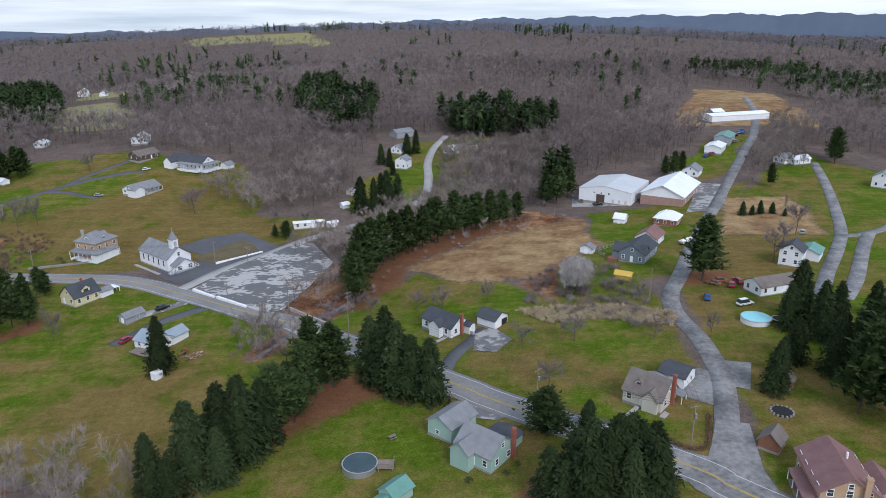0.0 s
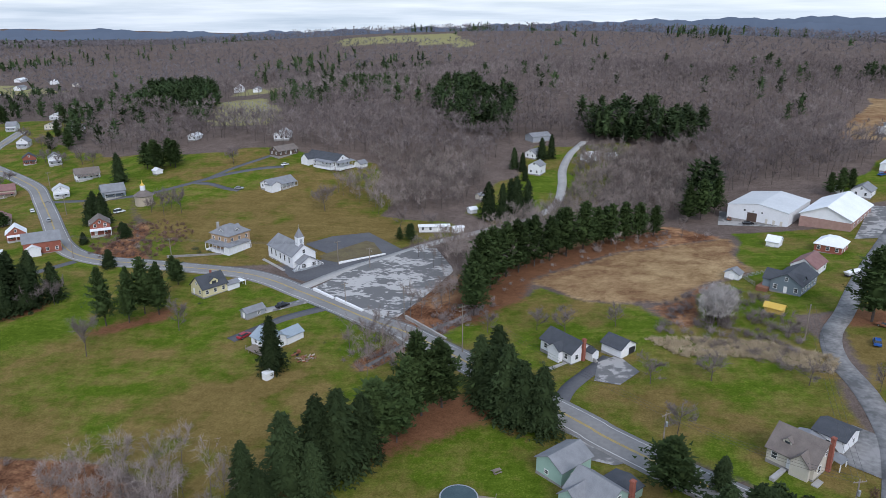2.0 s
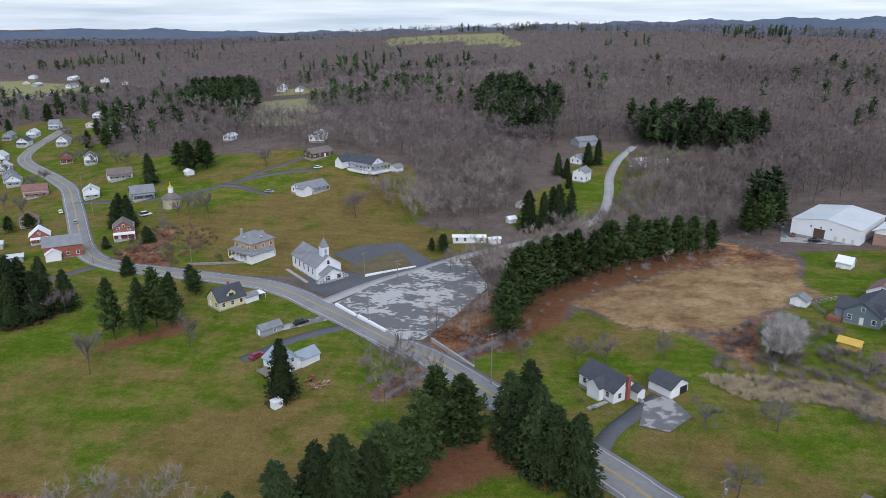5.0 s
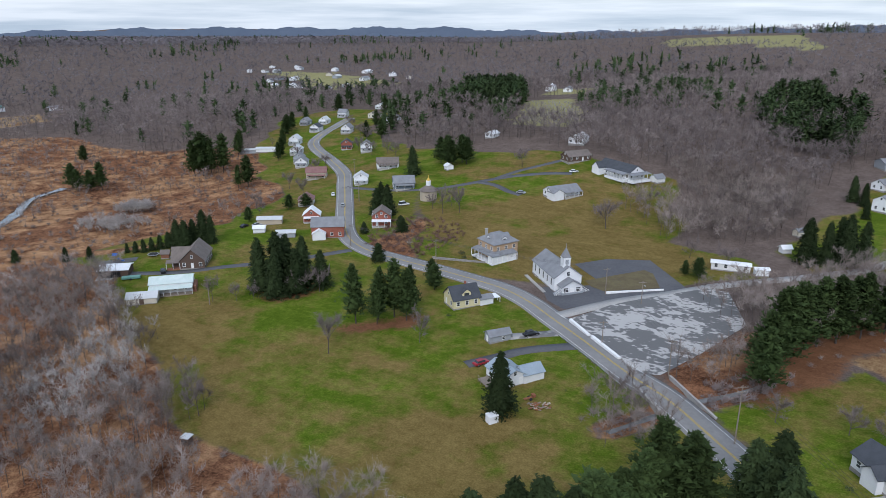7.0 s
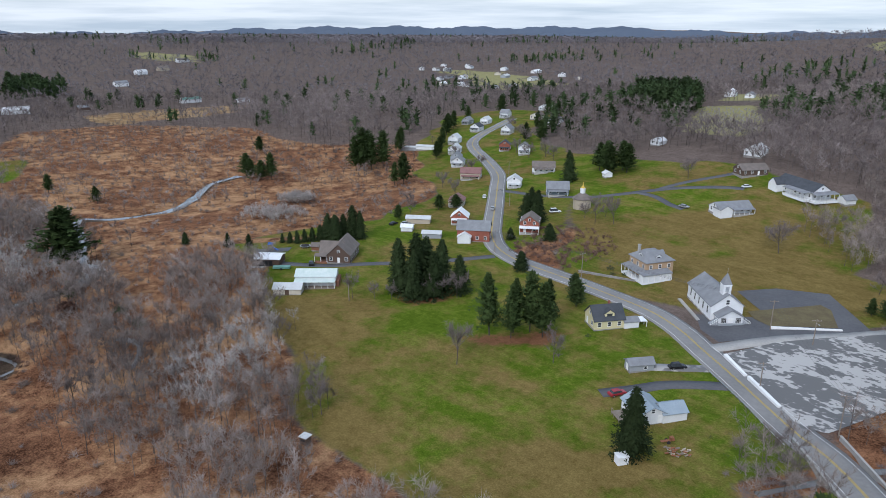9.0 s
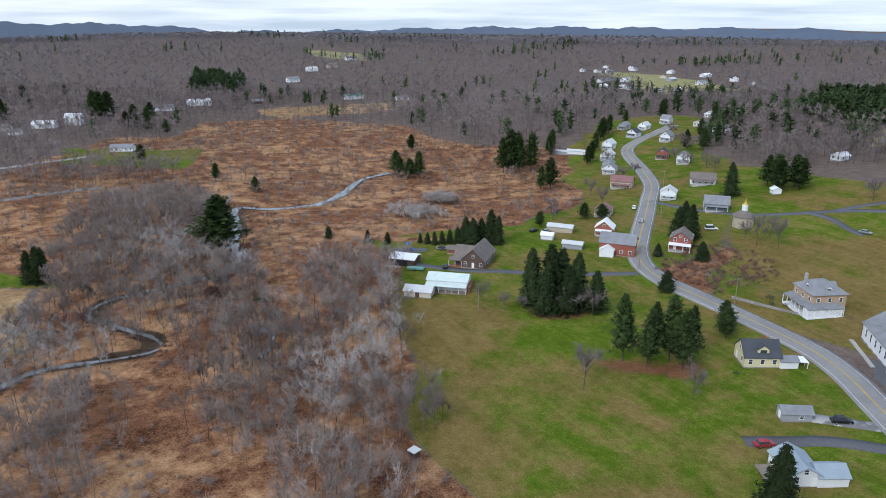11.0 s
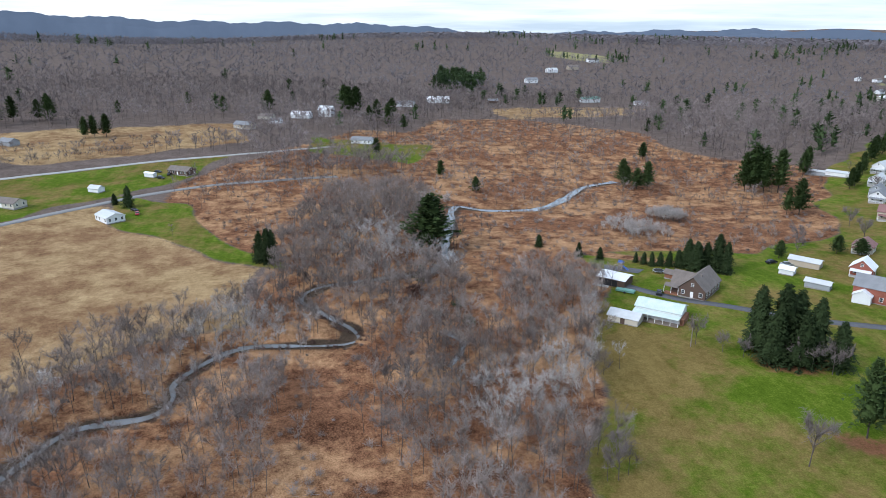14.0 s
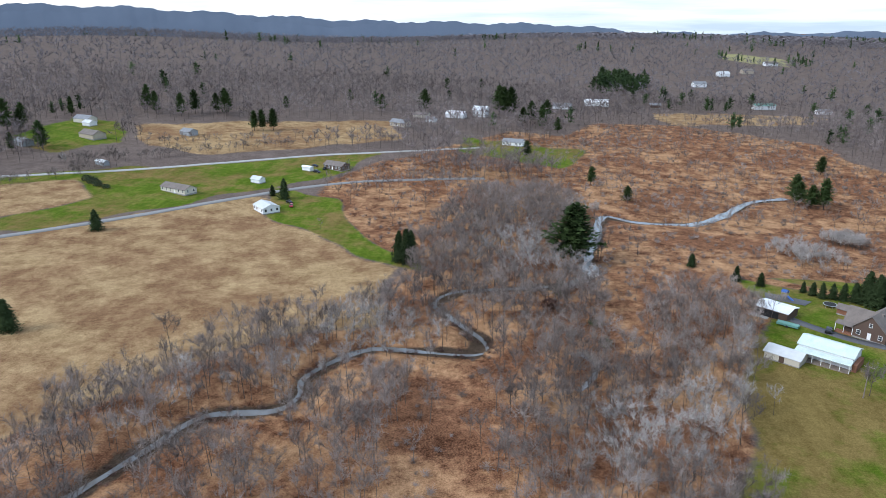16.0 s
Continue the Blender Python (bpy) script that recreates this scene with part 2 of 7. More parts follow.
# ---- shape of the land ----
# low rises and hollows: x, y, radius, height
HILLS = [
    (60, 150, 80, 4.7), (5, 190, 50, -1.5), (115, 230, 110, 9.4), (60, 330, 80, -5.5), (-70, 230, 70, 0.7), (-110, 130, 90, -3.3),
    (-130, 310, 60, -1.1), (-165, 390, 70, 3.9), (-190, 480, 80, 15.2), (-245, 170, 60, 1.5), (-270, 50, 90, -5.1), (-420, -50, 110, -5.8),
    (-430, 230, 100, -10.1), (-460, 520, 130, 5.9), (-640, 80, 150, -3.9), (-920, 430, 260, -15.2), (-880, 950, 300, -16.7),
    (-325, 692, 120, 6.2), (190, 500, 130, 14.3), (-400, 330, 90, -3.9),
]
# wooded hills: x, y, radius along x, radius along y, height
RIDGES = [
    (-1300, -700, 480, 380, 50), (-30, 720, 170, 130, 22), (120, 1350, 420, 300, 46), (520, 900, 260, 320, 24), (-480, 1600, 420, 200, 34),
    (-2300, 350, 450, 450, 38), (-1900, 1900, 600, 500, 22), (900, 2300, 600, 400, 34), (-2700, 1200, 500, 400, 26),
]
# the far rim of hills: bearing in degrees to the left of y, height
RIM_BEARING = [-60, -32, -20, -10, 0, 8, 16, 23, 28, 37, 45, 52, 59, 66, 72, 78, 84, 92, 100, 108, 116, 126, 150]
RIM_HEIGHT = [110, 118, 108, 94, 78, 54, 34, 24, 18, 42, 38, 42, 40, 30, 20, 22, 60, 72, 82, 116, 152, 170, 165]


def ground(x, y):
    """Height of the land."""
    x, y = np.asarray(x, float), np.asarray(y, float)
    z = 0.0 * x
    for cx, cy, r, h in HILLS:
        z = z + h * np.exp(-((x - cx) ** 2 + (y - cy) ** 2) / (2 * r * r))
    for cx, cy, rx, ry, h in RIDGES:
        z = z + h * np.exp(-((x - cx) ** 2 / (2 * rx * rx) + (y - cy) ** 2 / (2 * ry * ry)))
    d = np.hypot(x, y - 40)
    far = np.clip((d - 1500) / 2600, 0, 1)
    bearing = np.degrees(np.arctan2(-x, y - 40))
    rim = np.interp(bearing, RIM_BEARING, RIM_HEIGHT) + 6 * np.sin(bearing * 1.1) + 3 * np.sin(bearing * 3.7)
    up = np.clip((d - 2900) / 1300, 0, 1)
    return z * (1 - 0.6 * far) - 46 * far * far * (3 - 2 * far) + (rim - 18) * up * up * (3 - 2 * up)


from mathutils import geometry


def hz(x, y):
    return float(ground(x, y))


def inside(poly, x, y):
    """Signed distance to an outline: positive inside."""
    px = np.asarray(poly, float)
    d = np.full(np.shape(x), 1e9)
    odd = np.zeros(np.shape(x), bool)
    for (ax, ay), (bx, by) in zip(px, np.roll(px, -1, 0)):
        ex, ey = bx - ax, by - ay
        s = np.clip(((x - ax) * ex + (y - ay) * ey) / max(ex * ex + ey * ey, 1e-6), 0, 1)
        d = np.minimum(d, np.hypot(x - ax - s * ex, y - ay - s * ey))
        if by != ay:
            odd ^= ((ay > y) != (by > y)) & (x < (bx - ax) * (y - ay) / (by - ay) + ax)
    return np.where(odd, d, -d)


def near_line(pts, x, y):
    d = np.full(np.shape(x), 1e9)
    for (ax, ay), (bx, by) in zip(pts, pts[1:]):
        ex, ey = bx - ax, by - ay
        s = np.clip(((x - ax) * ex + (y - ay) * ey) / (ex * ex + ey * ey), 0, 1)
        d = np.minimum(d, np.hypot(x - ax - s * ex, y - ay - s * ey))
    return d


def soft(d, w):
    return np.clip(0.5 + d / w, 0, 1)


def wob(x, y, s, k=0.0):
    """Smooth wobble in -1..1."""
    return (np.sin(x / s + 1.3 * np.sin(y / s * 0.7 + k) + k) + np.sin(y / s * 1.1 + 1.7 * np.sin(x / s * 0.6 + 2 * k))) / 2


# lawns and mown fields
LAWNS = [
    [(-245, 172), (-212, 160), (-160, 137), (-120, 126), (-95, 125), (-62, 118), (-20, 92), (30, 92), (56, 106), (30, 132), (4, 154), (-40, 193), (-92, 229), (-142, 243), (-192, 246), (-240, 226), (-285, 178)],
    [(2, 160), (56, 118), (62, 140), (66, 190), (62, 235), (40, 228), (30, 200), (24, 224), (-10, 236), (-24, 215), (-36, 198)],
    [(64, 100), (70, 190), (82, 215), (140, 330), (200, 400), (240, 330), (180, 250), (140, 190), (140, 100)],
    [(-160, 246), (-95, 250), (-44, 296), (-56, 318), (-88, 316), (-92, 345), (-100, 362), (-112, 396), (-200, 408), (-225, 340), (-190, 285)],
    [(-245, 220), (-186, 244), (-196, 290), (-220, 330), (-196, 345), (-205, 400), (-290, 408), (-330, 430), (-385, 470), (-410, 548), (-484, 550), (-494, 484), (-424, 392), (-350, 332), (-292, 300), (-272, 250), (-285, 190)],
    [(-34, 312), (-48, 330), (-36, 400), (-28, 470), (30, 480), (16, 420), (12, 345)],
    [(-316, -122), (-398, -62), (-440, -20), (-530, 10), (-440, -156), (-400, -200), (-310, -180)],
    [(-420, -36), (-372, -40), (-330, 5), (-296, 40), (-290, 60), (-330, 30), (-400, 0)],
    [(-600, 60), (-560, 160), (-500, 130), (-540, 60)],
    [(52, 212), (48, 236), (60, 262), (64, 312), (110, 314), (138, 346), (152, 352), (110, 270), (80, 218)],
    [(116, 352), (150, 366), (196, 450), (170, 440), (128, 390)],
    [(-470, -205), (-520, -262), (-600, -255), (-585, -212), (-515, -178)],
]
# straw-coloured tall grass
STRAW = [
    [(-13, 239), (20, 277), (59, 303), (62, 262), (54, 250), (33, 224), (7, 229)],
    [(-300, -130), (-345, -94), (-382, -64), (-400, -40), (-372, -36), (-293, 44), (-241, 45), (-201, -5), (-150, -30), (-200, -110)],
    [(-512, -162), (-582, -199), (-664, -7), (-577, 17), (-493, -105)],
    [(-806, 246), (-704, 252), (-738, 389), (-836, 453)],
    [(110, 262), (146, 262), (160, 320), (128, 322)],
    [(150, 470), (250, 470), (290, 640), (230, 660)],
    [(-389, -186), (-412, -154), (-378, -124), (-330, -143), (-350, -190)],
]
OLIVE = [
    [(-256, 475), (-300, 560), (-340, 640), (-300, 660), (-240, 560), (-205, 468)],
    [(-350, 690), (-390, 791), (-340, 800), (-310, 700)],
    [(-545, 1387), (-401, 1490), (-262, 1450), (-182, 1228), (-330, 1330)],
    [(-1082, 944), (-939, 1000), (-700, 900), (-733, 768), (-900, 880)],
    [(-1600, 560), (-1500, 640), (-1350, 600), (-1450, 520)],
]
# red-brown marsh and brush
MARSH = [
    [(-60, 100), (-95, 126), (-120, 130), (-165, 142), (-214, 164), (-255, 186), (-256, 250), (-280, 300), (-340, 338), (-410, 395), (-560, 300), (-640, 100), (-460, -10), (-360, -20), (-290, 50), (-240, 45), (-200, -10), (-140, -40), (-60, 40)],
    [(-194, 252), (-204, 285), (-179, 299), (-158, 280), (-160, 250), (-181, 247)],
    [(24, 200), (54, 178), (64, 202), (58, 232), (42, 238), (28, 222)],
    [(-30, 196), (-52, 206), (-40, 260), (10, 300), (40, 318), (60, 300), (20, 277), (-13, 239), (-24, 215)],
    [(-60, 174), (-56, 192), (-44, 198), (-36, 188), (-46, 170)],
    [(-470, 130), (-500, 240), (-470, 330), (-600, 340), (-710, 260), (-700, 180), (-560, 110)],
]
# rust-brown needle litter under the evergreens
NEEDLE = [
    [(-58, 110), (-30, 140), (-14, 152), (0, 144), (-8, 160), (-30, 164), (-48, 140), (-62, 120)], [(-146, 190), (-140, 186), (-126, 198), (-126, 212), (-134, 212)],
    [(-190, 192), (-180, 188), (-170, 200), (-172, 210), (-184, 204)], [(72, 206), (90, 204), (94, 216), (80, 222)], [(-34, 205), (-22, 206), (-12, 240), (34, 296), (30, 306), (-6, 284), (-34, 240)],
    [(16, 106), (42, 108), (44, 120), (20, 118)],
]
# turf that has faded to tan
FADED = [
    [(-230, 158), (-160, 132), (-110, 108), (-60, 100), (-78, 134), (-120, 150), (-165, 166), (-205, 182)], [(-160, 246), (-95, 250), (-44, 296), (-56, 318), (-88, 316), (-112, 396), (-150, 370), (-190, 300)],
    [(-100, 150), (-60, 130), (-58, 150), (-90, 172)], [(22, 140), (40, 160), (30, 178), (16, 176), (6, 164)], [(70, 190), (120, 210), (150, 290), (110, 280)], [(-130, 160), (-142, 166), (-142, 182), (-128, 184), (-122, 172)],
]
# where bare woods stand within the open land
GROVES = [
    [(-133, 90), (-184, 84), (-205, 94), (-226, 84), (-258, 100), (-279, 117), (-240, 118), (-206, 118), (-215, 130), (-240, 132), (-262, 150), (-240, 168), (-205, 157), (-180, 145), (-160, 134), (-146, 136), (-134, 132), (-122, 120), (-112, 108), (-100, 92)],
    [(-120, -16), (-155, -23), (-176, -20), (-203, -6), (-231, 21), (-256, 50), (-230, 62), (-214, 50), (-206, 36), (-187, 32), (-177, 17), (-152, 8), (-130, 2)],
    [(-130, 10), (-155, 15), (-168, 24), (-153, 33), (-140, 26)],
    [(-135, 30), (-146, 34), (-172, 43), (-202, 51), (-192, 64), (-164, 63), (-140, 58)],
    [(-222, 84), (-212, 66), (-222, 60), (-238, 72)],
    [(-314, 54), (-420, 76), (-425, 130), (-344, 132), (-263, 122), (-235, 85), (-260, 62)],
    [(-90, 105), (-62, 104), (-58, 118), (-84, 130), (-100, 124)],
    [(-54, 262), (-40, 283), (-26, 318), (-4, 345), (4, 440), (62, 445), (62, 366), (40, 312), (10, 296), (-14, 268), (-28, 236)],
    [(-88, 318), (-112, 349), (-92, 360), (-112, 400), (-60, 420), (-50, 340)],
    [(-60, 174), (-54, 188), (-46, 192), (-38, 184), (-46, 170)], [(-42, 207), (-36, 206), (-26, 226), (-34, 236)],
    [(-436, -168), (-475, -108), (-512, -44), (-526, -50), (-492, -118), (-455, -178)],
    [(140, 345), (186, 372), (240, 461), (208, 475), (190, 440)],
]
OPEN = [
    [(-60, -200), (60, -60), (170, 20), (200, 180), (262, 300), (250, 400), (205, 420), (235, 540), (300, 640), (240, 690), (190, 560), (160, 430), (130, 400), (66, 366), (64, 440), (38, 490), (-36, 490), (-62, 400), (-50, 335),
     (-88, 318), (-112, 349), (-92, 360), (-112, 398), (-175, 410), (-215, 425), (-290, 410), (-380, 470), (-410, 545), (-480, 560), (-500, 490), (-430, 400), (-470, 330), (-500, 240), (-486, 150), (-450, 90), (-480, 40), (-530, 20), (-530, -60), (-500, -190), (-430, -210), (-300, -200)],
    *STRAW, *OLIVE, LAWNS[8], LAWNS[11], MARSH[5],
]

MAIN = [(95, 76), (57, 109), (52, 115), (45, 121), (26, 135), (10, 148), (3, 155), (-39, 193), (-57, 205), (-75, 217), (-92, 228), (-105, 236), (-120, 241.5), (-142, 244), (-165, 245), (-181, 246), (-196, 251), (-210, 261), (-224, 275),
        (-243, 295), (-270, 323), (-296, 349), (-332, 375), (-370, 399), (-390, 416), (-404, 439), (-420, 475), (-432, 500)]
SIDE = [(-91, 231), (-83, 246), (-69, 265), (-57, 282), (-45, 296), (-34, 308), (-17, 331), (-9, 355), (-8, 387), (-9, 417), (-6, 451), (2, 484)]
LANE = [(52, 112), (57, 124), (62, 137), (66, 152), (67, 169), (66, 186), (69, 201), (77, 217), (92, 250), (110, 286), (131, 327), (154, 371), (178, 416), (196, 450), (225, 520), (250, 600)]
CREEK = [(-120, -12), (-142, -1), (-161, 7), (-176, 14), (-181, 30), (-189, 34), (-199, 33), (-213, 41), (-220, 51), (-217, 79), (-226, 82), (-245, 71), (-258, 64), (-270, 71), (-275, 95), (-277, 114), (-292, 124), (-304, 123), (-343, 131),
         (-388, 142), (-380, 158), (-380, 184), (-401, 205), (-439, 233), (-450, 258)]
BROOK = [(-52, 179), (-46, 190), (-40, 201), (-33, 210), (-26, 222)]

# ---- the land ----
def axis(lo, hi, step, far_lo, far_hi, grow=1.14):
    a = list(np.arange(lo, hi + 0.1, step))
    s, v = step, hi
    while v < far_hi:
        s *= grow
        v += s
        a.append(v)
    s, v, pre = step, lo, []
    while v > far_lo:
        s *= grow
        v -= s
        pre.append(v)
    return np.array(pre[::-1] + a)


gx = axis(-470, 200, 2.9, -4900, 4900, 1.06)
gy = axis(-140, 420, 2.9, -4900, 4900, 1.06)
GX, GY = np.meshgrid(gx, gy)
# the creeks lie in a shallow bed
bed = np.maximum(np.maximum(np.maximum(soft(4.5 - near_line(CREEK, GX, GY), 6.0), soft(3.2 - near_line([(-196, 107), (-204, 112), (-212, 114), (-220, 110)], GX, GY), 4.0)), soft(7.0 - near_line(CREEK[15:], GX, GY), 6.0)), soft(3.0 - near_line(BROOK, GX, GY), 4.0))
GZ = ground(GX, GY) - 1.1 * bed + 0.12 * wob(GX, GY, 7.0)
nx, ny = len(gx), len(gy)
idx = np.arange(nx * ny).reshape(ny, nx)
quads = np.stack([idx[:-1, :-1], idx[:-1, 1:], idx[1:, 1:], idx[1:, :-1]], -1).reshape(-1, 4)
M_LAND = bpy.data.materials.new("land")
land = mesh_of("ground", np.stack([GX, GY, GZ], -1).reshape(-1, 3), quads, M_LAND, smooth=True)
WX, WY = GX + 4 * wob(GX, GY, 9, 1), GY + 4 * wob(GX, GY, 11, 2)


def zone(polys, w):
    z = np.zeros(GX.shape)
    for p in polys:
        z = np.maximum(z, soft(inside(p, WX, WY), w))
    return z


z_lawn, z_straw, z_olive, z_marsh = zone(LAWNS, 5), zone(STRAW, 8), zone(OLIVE, 14), zone(MARSH, 10)
z_lawn = z_lawn * (1 - soft(4 - near_line(BROOK, GX, GY), 4))
z_marsh = np.maximum(z_marsh, soft(5 - near_line(BROOK, GX, GY), 5))
cover = np.zeros((*GX.shape, 4))
cover[..., 0] = np.clip(z_lawn * (1 - z_straw), 0, 1)
cover[..., 1] = z_straw
cover[..., 2] = np.clip(z_marsh * (1 - z_straw) * (1 - z_lawn), 0, 1)
cover[..., 3] = z_olive
cover = np.concatenate([cover, (zone(NEEDLE, 9) * 0.8)[..., None], zone(FADED, 26)[..., None], (0.9 * soft(3.0 + 1.2 * wob(GX, GY, 6, 2) - near_line(CREEK, GX, GY), 3.0))[..., None]], -1)
for k, nm in enumerate(("lawn", "straw", "marsh", "olive", "needle", "faded", "bank")):
    at = land.attributes.new(nm, "FLOAT", "POINT")
    at.data.foreach_set("value", cover[..., k].astype(np.float32).ravel())
ground_ob = tagged(new("ground", land), "winter land of lawns, dry grass, marsh and leaf litter", "ground", kind="structure")

M_LAND.use_nodes = True
lt = M_LAND.node_tree
l_b = lt.nodes["Principled BSDF"]
l_b.inputs["Roughness"].default_value = 0.95
l_b.inputs["Specular IOR Level"].default_value = 0.02
l_tc = lt.nodes.new("ShaderNodeTexCoord")


def l_noise(scale, detail=4, rough=0.6):
    n = lt.nodes.new("ShaderNodeTexNoise")
    n.inputs["Scale"].default_value, n.inputs["Detail"].default_value, n.inputs["Roughness"].default_value = scale, detail, rough
    lt.links.new(l_tc.outputs["Object"], n.inputs["Vector"])
    return n.outputs[0]


def l_ramp(fac, *stops):
    r = lt.nodes.new("ShaderNodeValToRGB")
    r.color_ramp.elements[0].position, r.color_ramp.elements[0].color = stops[0][0], (*stops[0][1], 1)
    r.color_ramp.elements[1].position, r.color_ramp.elements[1].color = stops[-1][0], (*stops[-1][1], 1)
    for p, c in stops[1:-1]:
        r.color_ramp.elements.new(p).color = (*c, 1)
    lt.links.new(fac, r.inputs[0])
    return r.outputs[0]


def l_mix(fac, a, b, kind="RGBA"):
    m = lt.nodes.new("ShaderNodeMix")
    m.data_type = kind
    ia, ib, io = (6, 7, 2) if kind == "RGBA" else (2, 3, 0)
    if isinstance(fac, float):
        m.inputs[0].default_value = fac
    else:
        lt.links.new(fac, m.inputs[0])
    lt.links.new(a, m.inputs[ia])
    lt.links.new(b, m.inputs[ib])
    return m.outputs[io]


def l_attr(name):
    a = lt.nodes.new("ShaderNodeAttribute")
    a.attribute_name = name
    return a.outputs["Fac"]


big, mid, fine, tiny = l_noise(0.022, 5), l_noise(0.11, 5, 0.65), l_noise(0.55, 5, 0.7), l_noise(2.4, 4, 0.7)
grain = l_mix(0.5, mid, fine, "FLOAT")
grain2 = l_mix(0.42, grain, tiny, "FLOAT")
patch = l_mix(0.45, big, mid, "FLOAT")
streak_map = lt.nodes.new("ShaderNodeMapping")
streak_map.inputs["Rotation"].default_value = (0, 0, radians(28))
streak_map.inputs["Scale"].default_value = (0.05, 0.75, 1.0)
lt.links.new(l_tc.outputs["Object"], streak_map.inputs["Vector"])
streak_noise = lt.nodes.new("ShaderNodeTexNoise")
streak_noise.inputs["Scale"].default_value, streak_noise.inputs["Detail"].default_value = 0.6, 3
lt.links.new(streak_map.outputs[0], streak_noise.inputs["Vector"])
turf = l_mix(0.12, grain2, streak_noise.outputs[0], "FLOAT")
c_green = l_ramp(turf, (0.38, (0.040, 0.070, 0.005)), (0.5, (0.080, 0.118, 0.011)), (0.60, (0.150, 0.185, 0.026)))
c_tan = l_ramp(turf, (0.38, (0.085, 0.058, 0.016)), (0.62, (0.215, 0.158, 0.056)))
fade = lt.nodes.new("ShaderNodeMath")
fade.operation = "MULTIPLY_ADD"
lt.links.new(l_attr("faded"), fade.inputs[0])
fade.inputs[1].default_value = 0.085
lt.links.new(patch, fade.inputs[2])
c_lawn = l_mix(l_ramp(fade.outputs[0], (0.45, (0, 0, 0)), (0.585, (1, 1, 1))), c_green, c_tan)
c_straw = l_mix(l_ramp(patch, (0.42, (0, 0, 0)), (0.58, (1, 1, 1))), l_ramp(grain2, (0.38, (0.115, 0.058, 0.028)), (0.62, (0.30, 0.185, 0.098))), l_ramp(grain2, (0.38, (0.170, 0.105, 0.046)), (0.61, (0.42, 0.292, 0.155))))
c_marsh = l_mix(l_ramp(patch, (0.47, (0, 0, 0)), (0.59, (1, 1, 1))), l_ramp(grain2, (0.41, (0.052, 0.022, 0.012)), (0.60, (0.29, 0.142, 0.076))), l_ramp(grain2, (0.39, (0.135, 0.064, 0.030)), (0.61, (0.47, 0.278, 0.148))))
c_litter = l_ramp(grain2, (0.38, (0.070, 0.053, 0.045)), (0.62, (0.185, 0.142, 0.120)))
c_olive = l_ramp(grain2, (0.35, (0.19, 0.18, 0.07)), (0.65, (0.30, 0.27, 0.14)))
c_needle = l_ramp(grain2, (0.38, (0.11, 0.05, 0.026)), (0.62, (0.21, 0.105, 0.055)))
edge = l_mix(0.5, fine, mid, "FLOAT")


def l_edge(name):
    s = lt.nodes.new("ShaderNodeMath")
    s.operation = "MULTIPLY_ADD"
    lt.links.new(edge, s.inputs[0])
    s.inputs[1].default_value, s.inputs[2].default_value = 1.4, -0.7
    a = lt.nodes.new("ShaderNodeMath")
    lt.links.new(s.outputs[0], a.inputs[0])
    lt.links.new(l_attr(name), a.inputs[1])
    r = lt.nodes.new("ShaderNodeMapRange")
    lt.links.new(a.outputs[0], r.inputs[0])
    r.inputs[1].default_value, r.inputs[2].default_value = 0.35, 0.65
    return r.outputs[0]


c = l_mix(l_edge("marsh"), c_litter, c_marsh)
c = l_mix(l_edge("lawn"), c, c_lawn)
c = l_mix(l_edge("straw"), c, c_straw)
c = l_mix(l_edge("olive"), c, c_olive)
c = l_mix(l_edge("needle"), c, c_needle)
c = l_mix(l_edge("bank"), c, l_ramp(grain2, (0.4, (0.03, 0.022, 0.016)), (0.6, (0.10, 0.07, 0.048))))
lt.links.new(c, l_b.inputs["Base Color"])
l_bump = lt.nodes.new("ShaderNodeBump")
l_bump.inputs["Strength"].default_value, l_bump.inputs["Distance"].default_value = 0.5, 0.25
lt.links.new(l_mix(0.5, fine, tiny, "FLOAT"), l_bump.inputs["Height"])
lt.links.new(l_bump.outputs[0], l_b.inputs["Normal"])


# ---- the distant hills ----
# aerial haze is painted on: blue-grey base colour plus a faint glow
M_HAZE = mat("haze_painted_hills", [(0.040, 0.052, 0.074), (0.060, 0.074, 0.100)], 0.004, 0.95, fine=5, spec=0.0)
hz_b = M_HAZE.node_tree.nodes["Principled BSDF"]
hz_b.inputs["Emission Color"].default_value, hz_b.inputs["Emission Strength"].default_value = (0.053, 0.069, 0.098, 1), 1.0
be = np.arange(-62, 152, 0.2)
V, F = [], []
for layer, (dist, lower) in enumerate(((3950, 0.0), (3330, 22.0))):
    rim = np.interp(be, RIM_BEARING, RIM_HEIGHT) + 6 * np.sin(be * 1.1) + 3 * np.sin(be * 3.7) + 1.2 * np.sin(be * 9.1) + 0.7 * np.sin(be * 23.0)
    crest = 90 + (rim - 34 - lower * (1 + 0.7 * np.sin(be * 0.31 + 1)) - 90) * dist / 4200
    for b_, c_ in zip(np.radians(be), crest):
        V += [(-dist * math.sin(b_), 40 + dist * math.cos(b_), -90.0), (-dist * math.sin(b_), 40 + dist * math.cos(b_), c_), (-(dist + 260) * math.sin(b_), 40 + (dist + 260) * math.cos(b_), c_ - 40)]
    o = layer * 3 * len(be)
    for k in range(len(be) - 1):
        i = o + 3 * k
        F += [(i, i + 3, i + 4, i + 1), (i + 1, i + 4, i + 5, i + 2)]
tagged(new("backdrop", mesh_of("backdrop", V, F, M_HAZE, smooth=True)), "wooded hills along the horizon, blue-grey from painted haze", "hills", kind="structure")

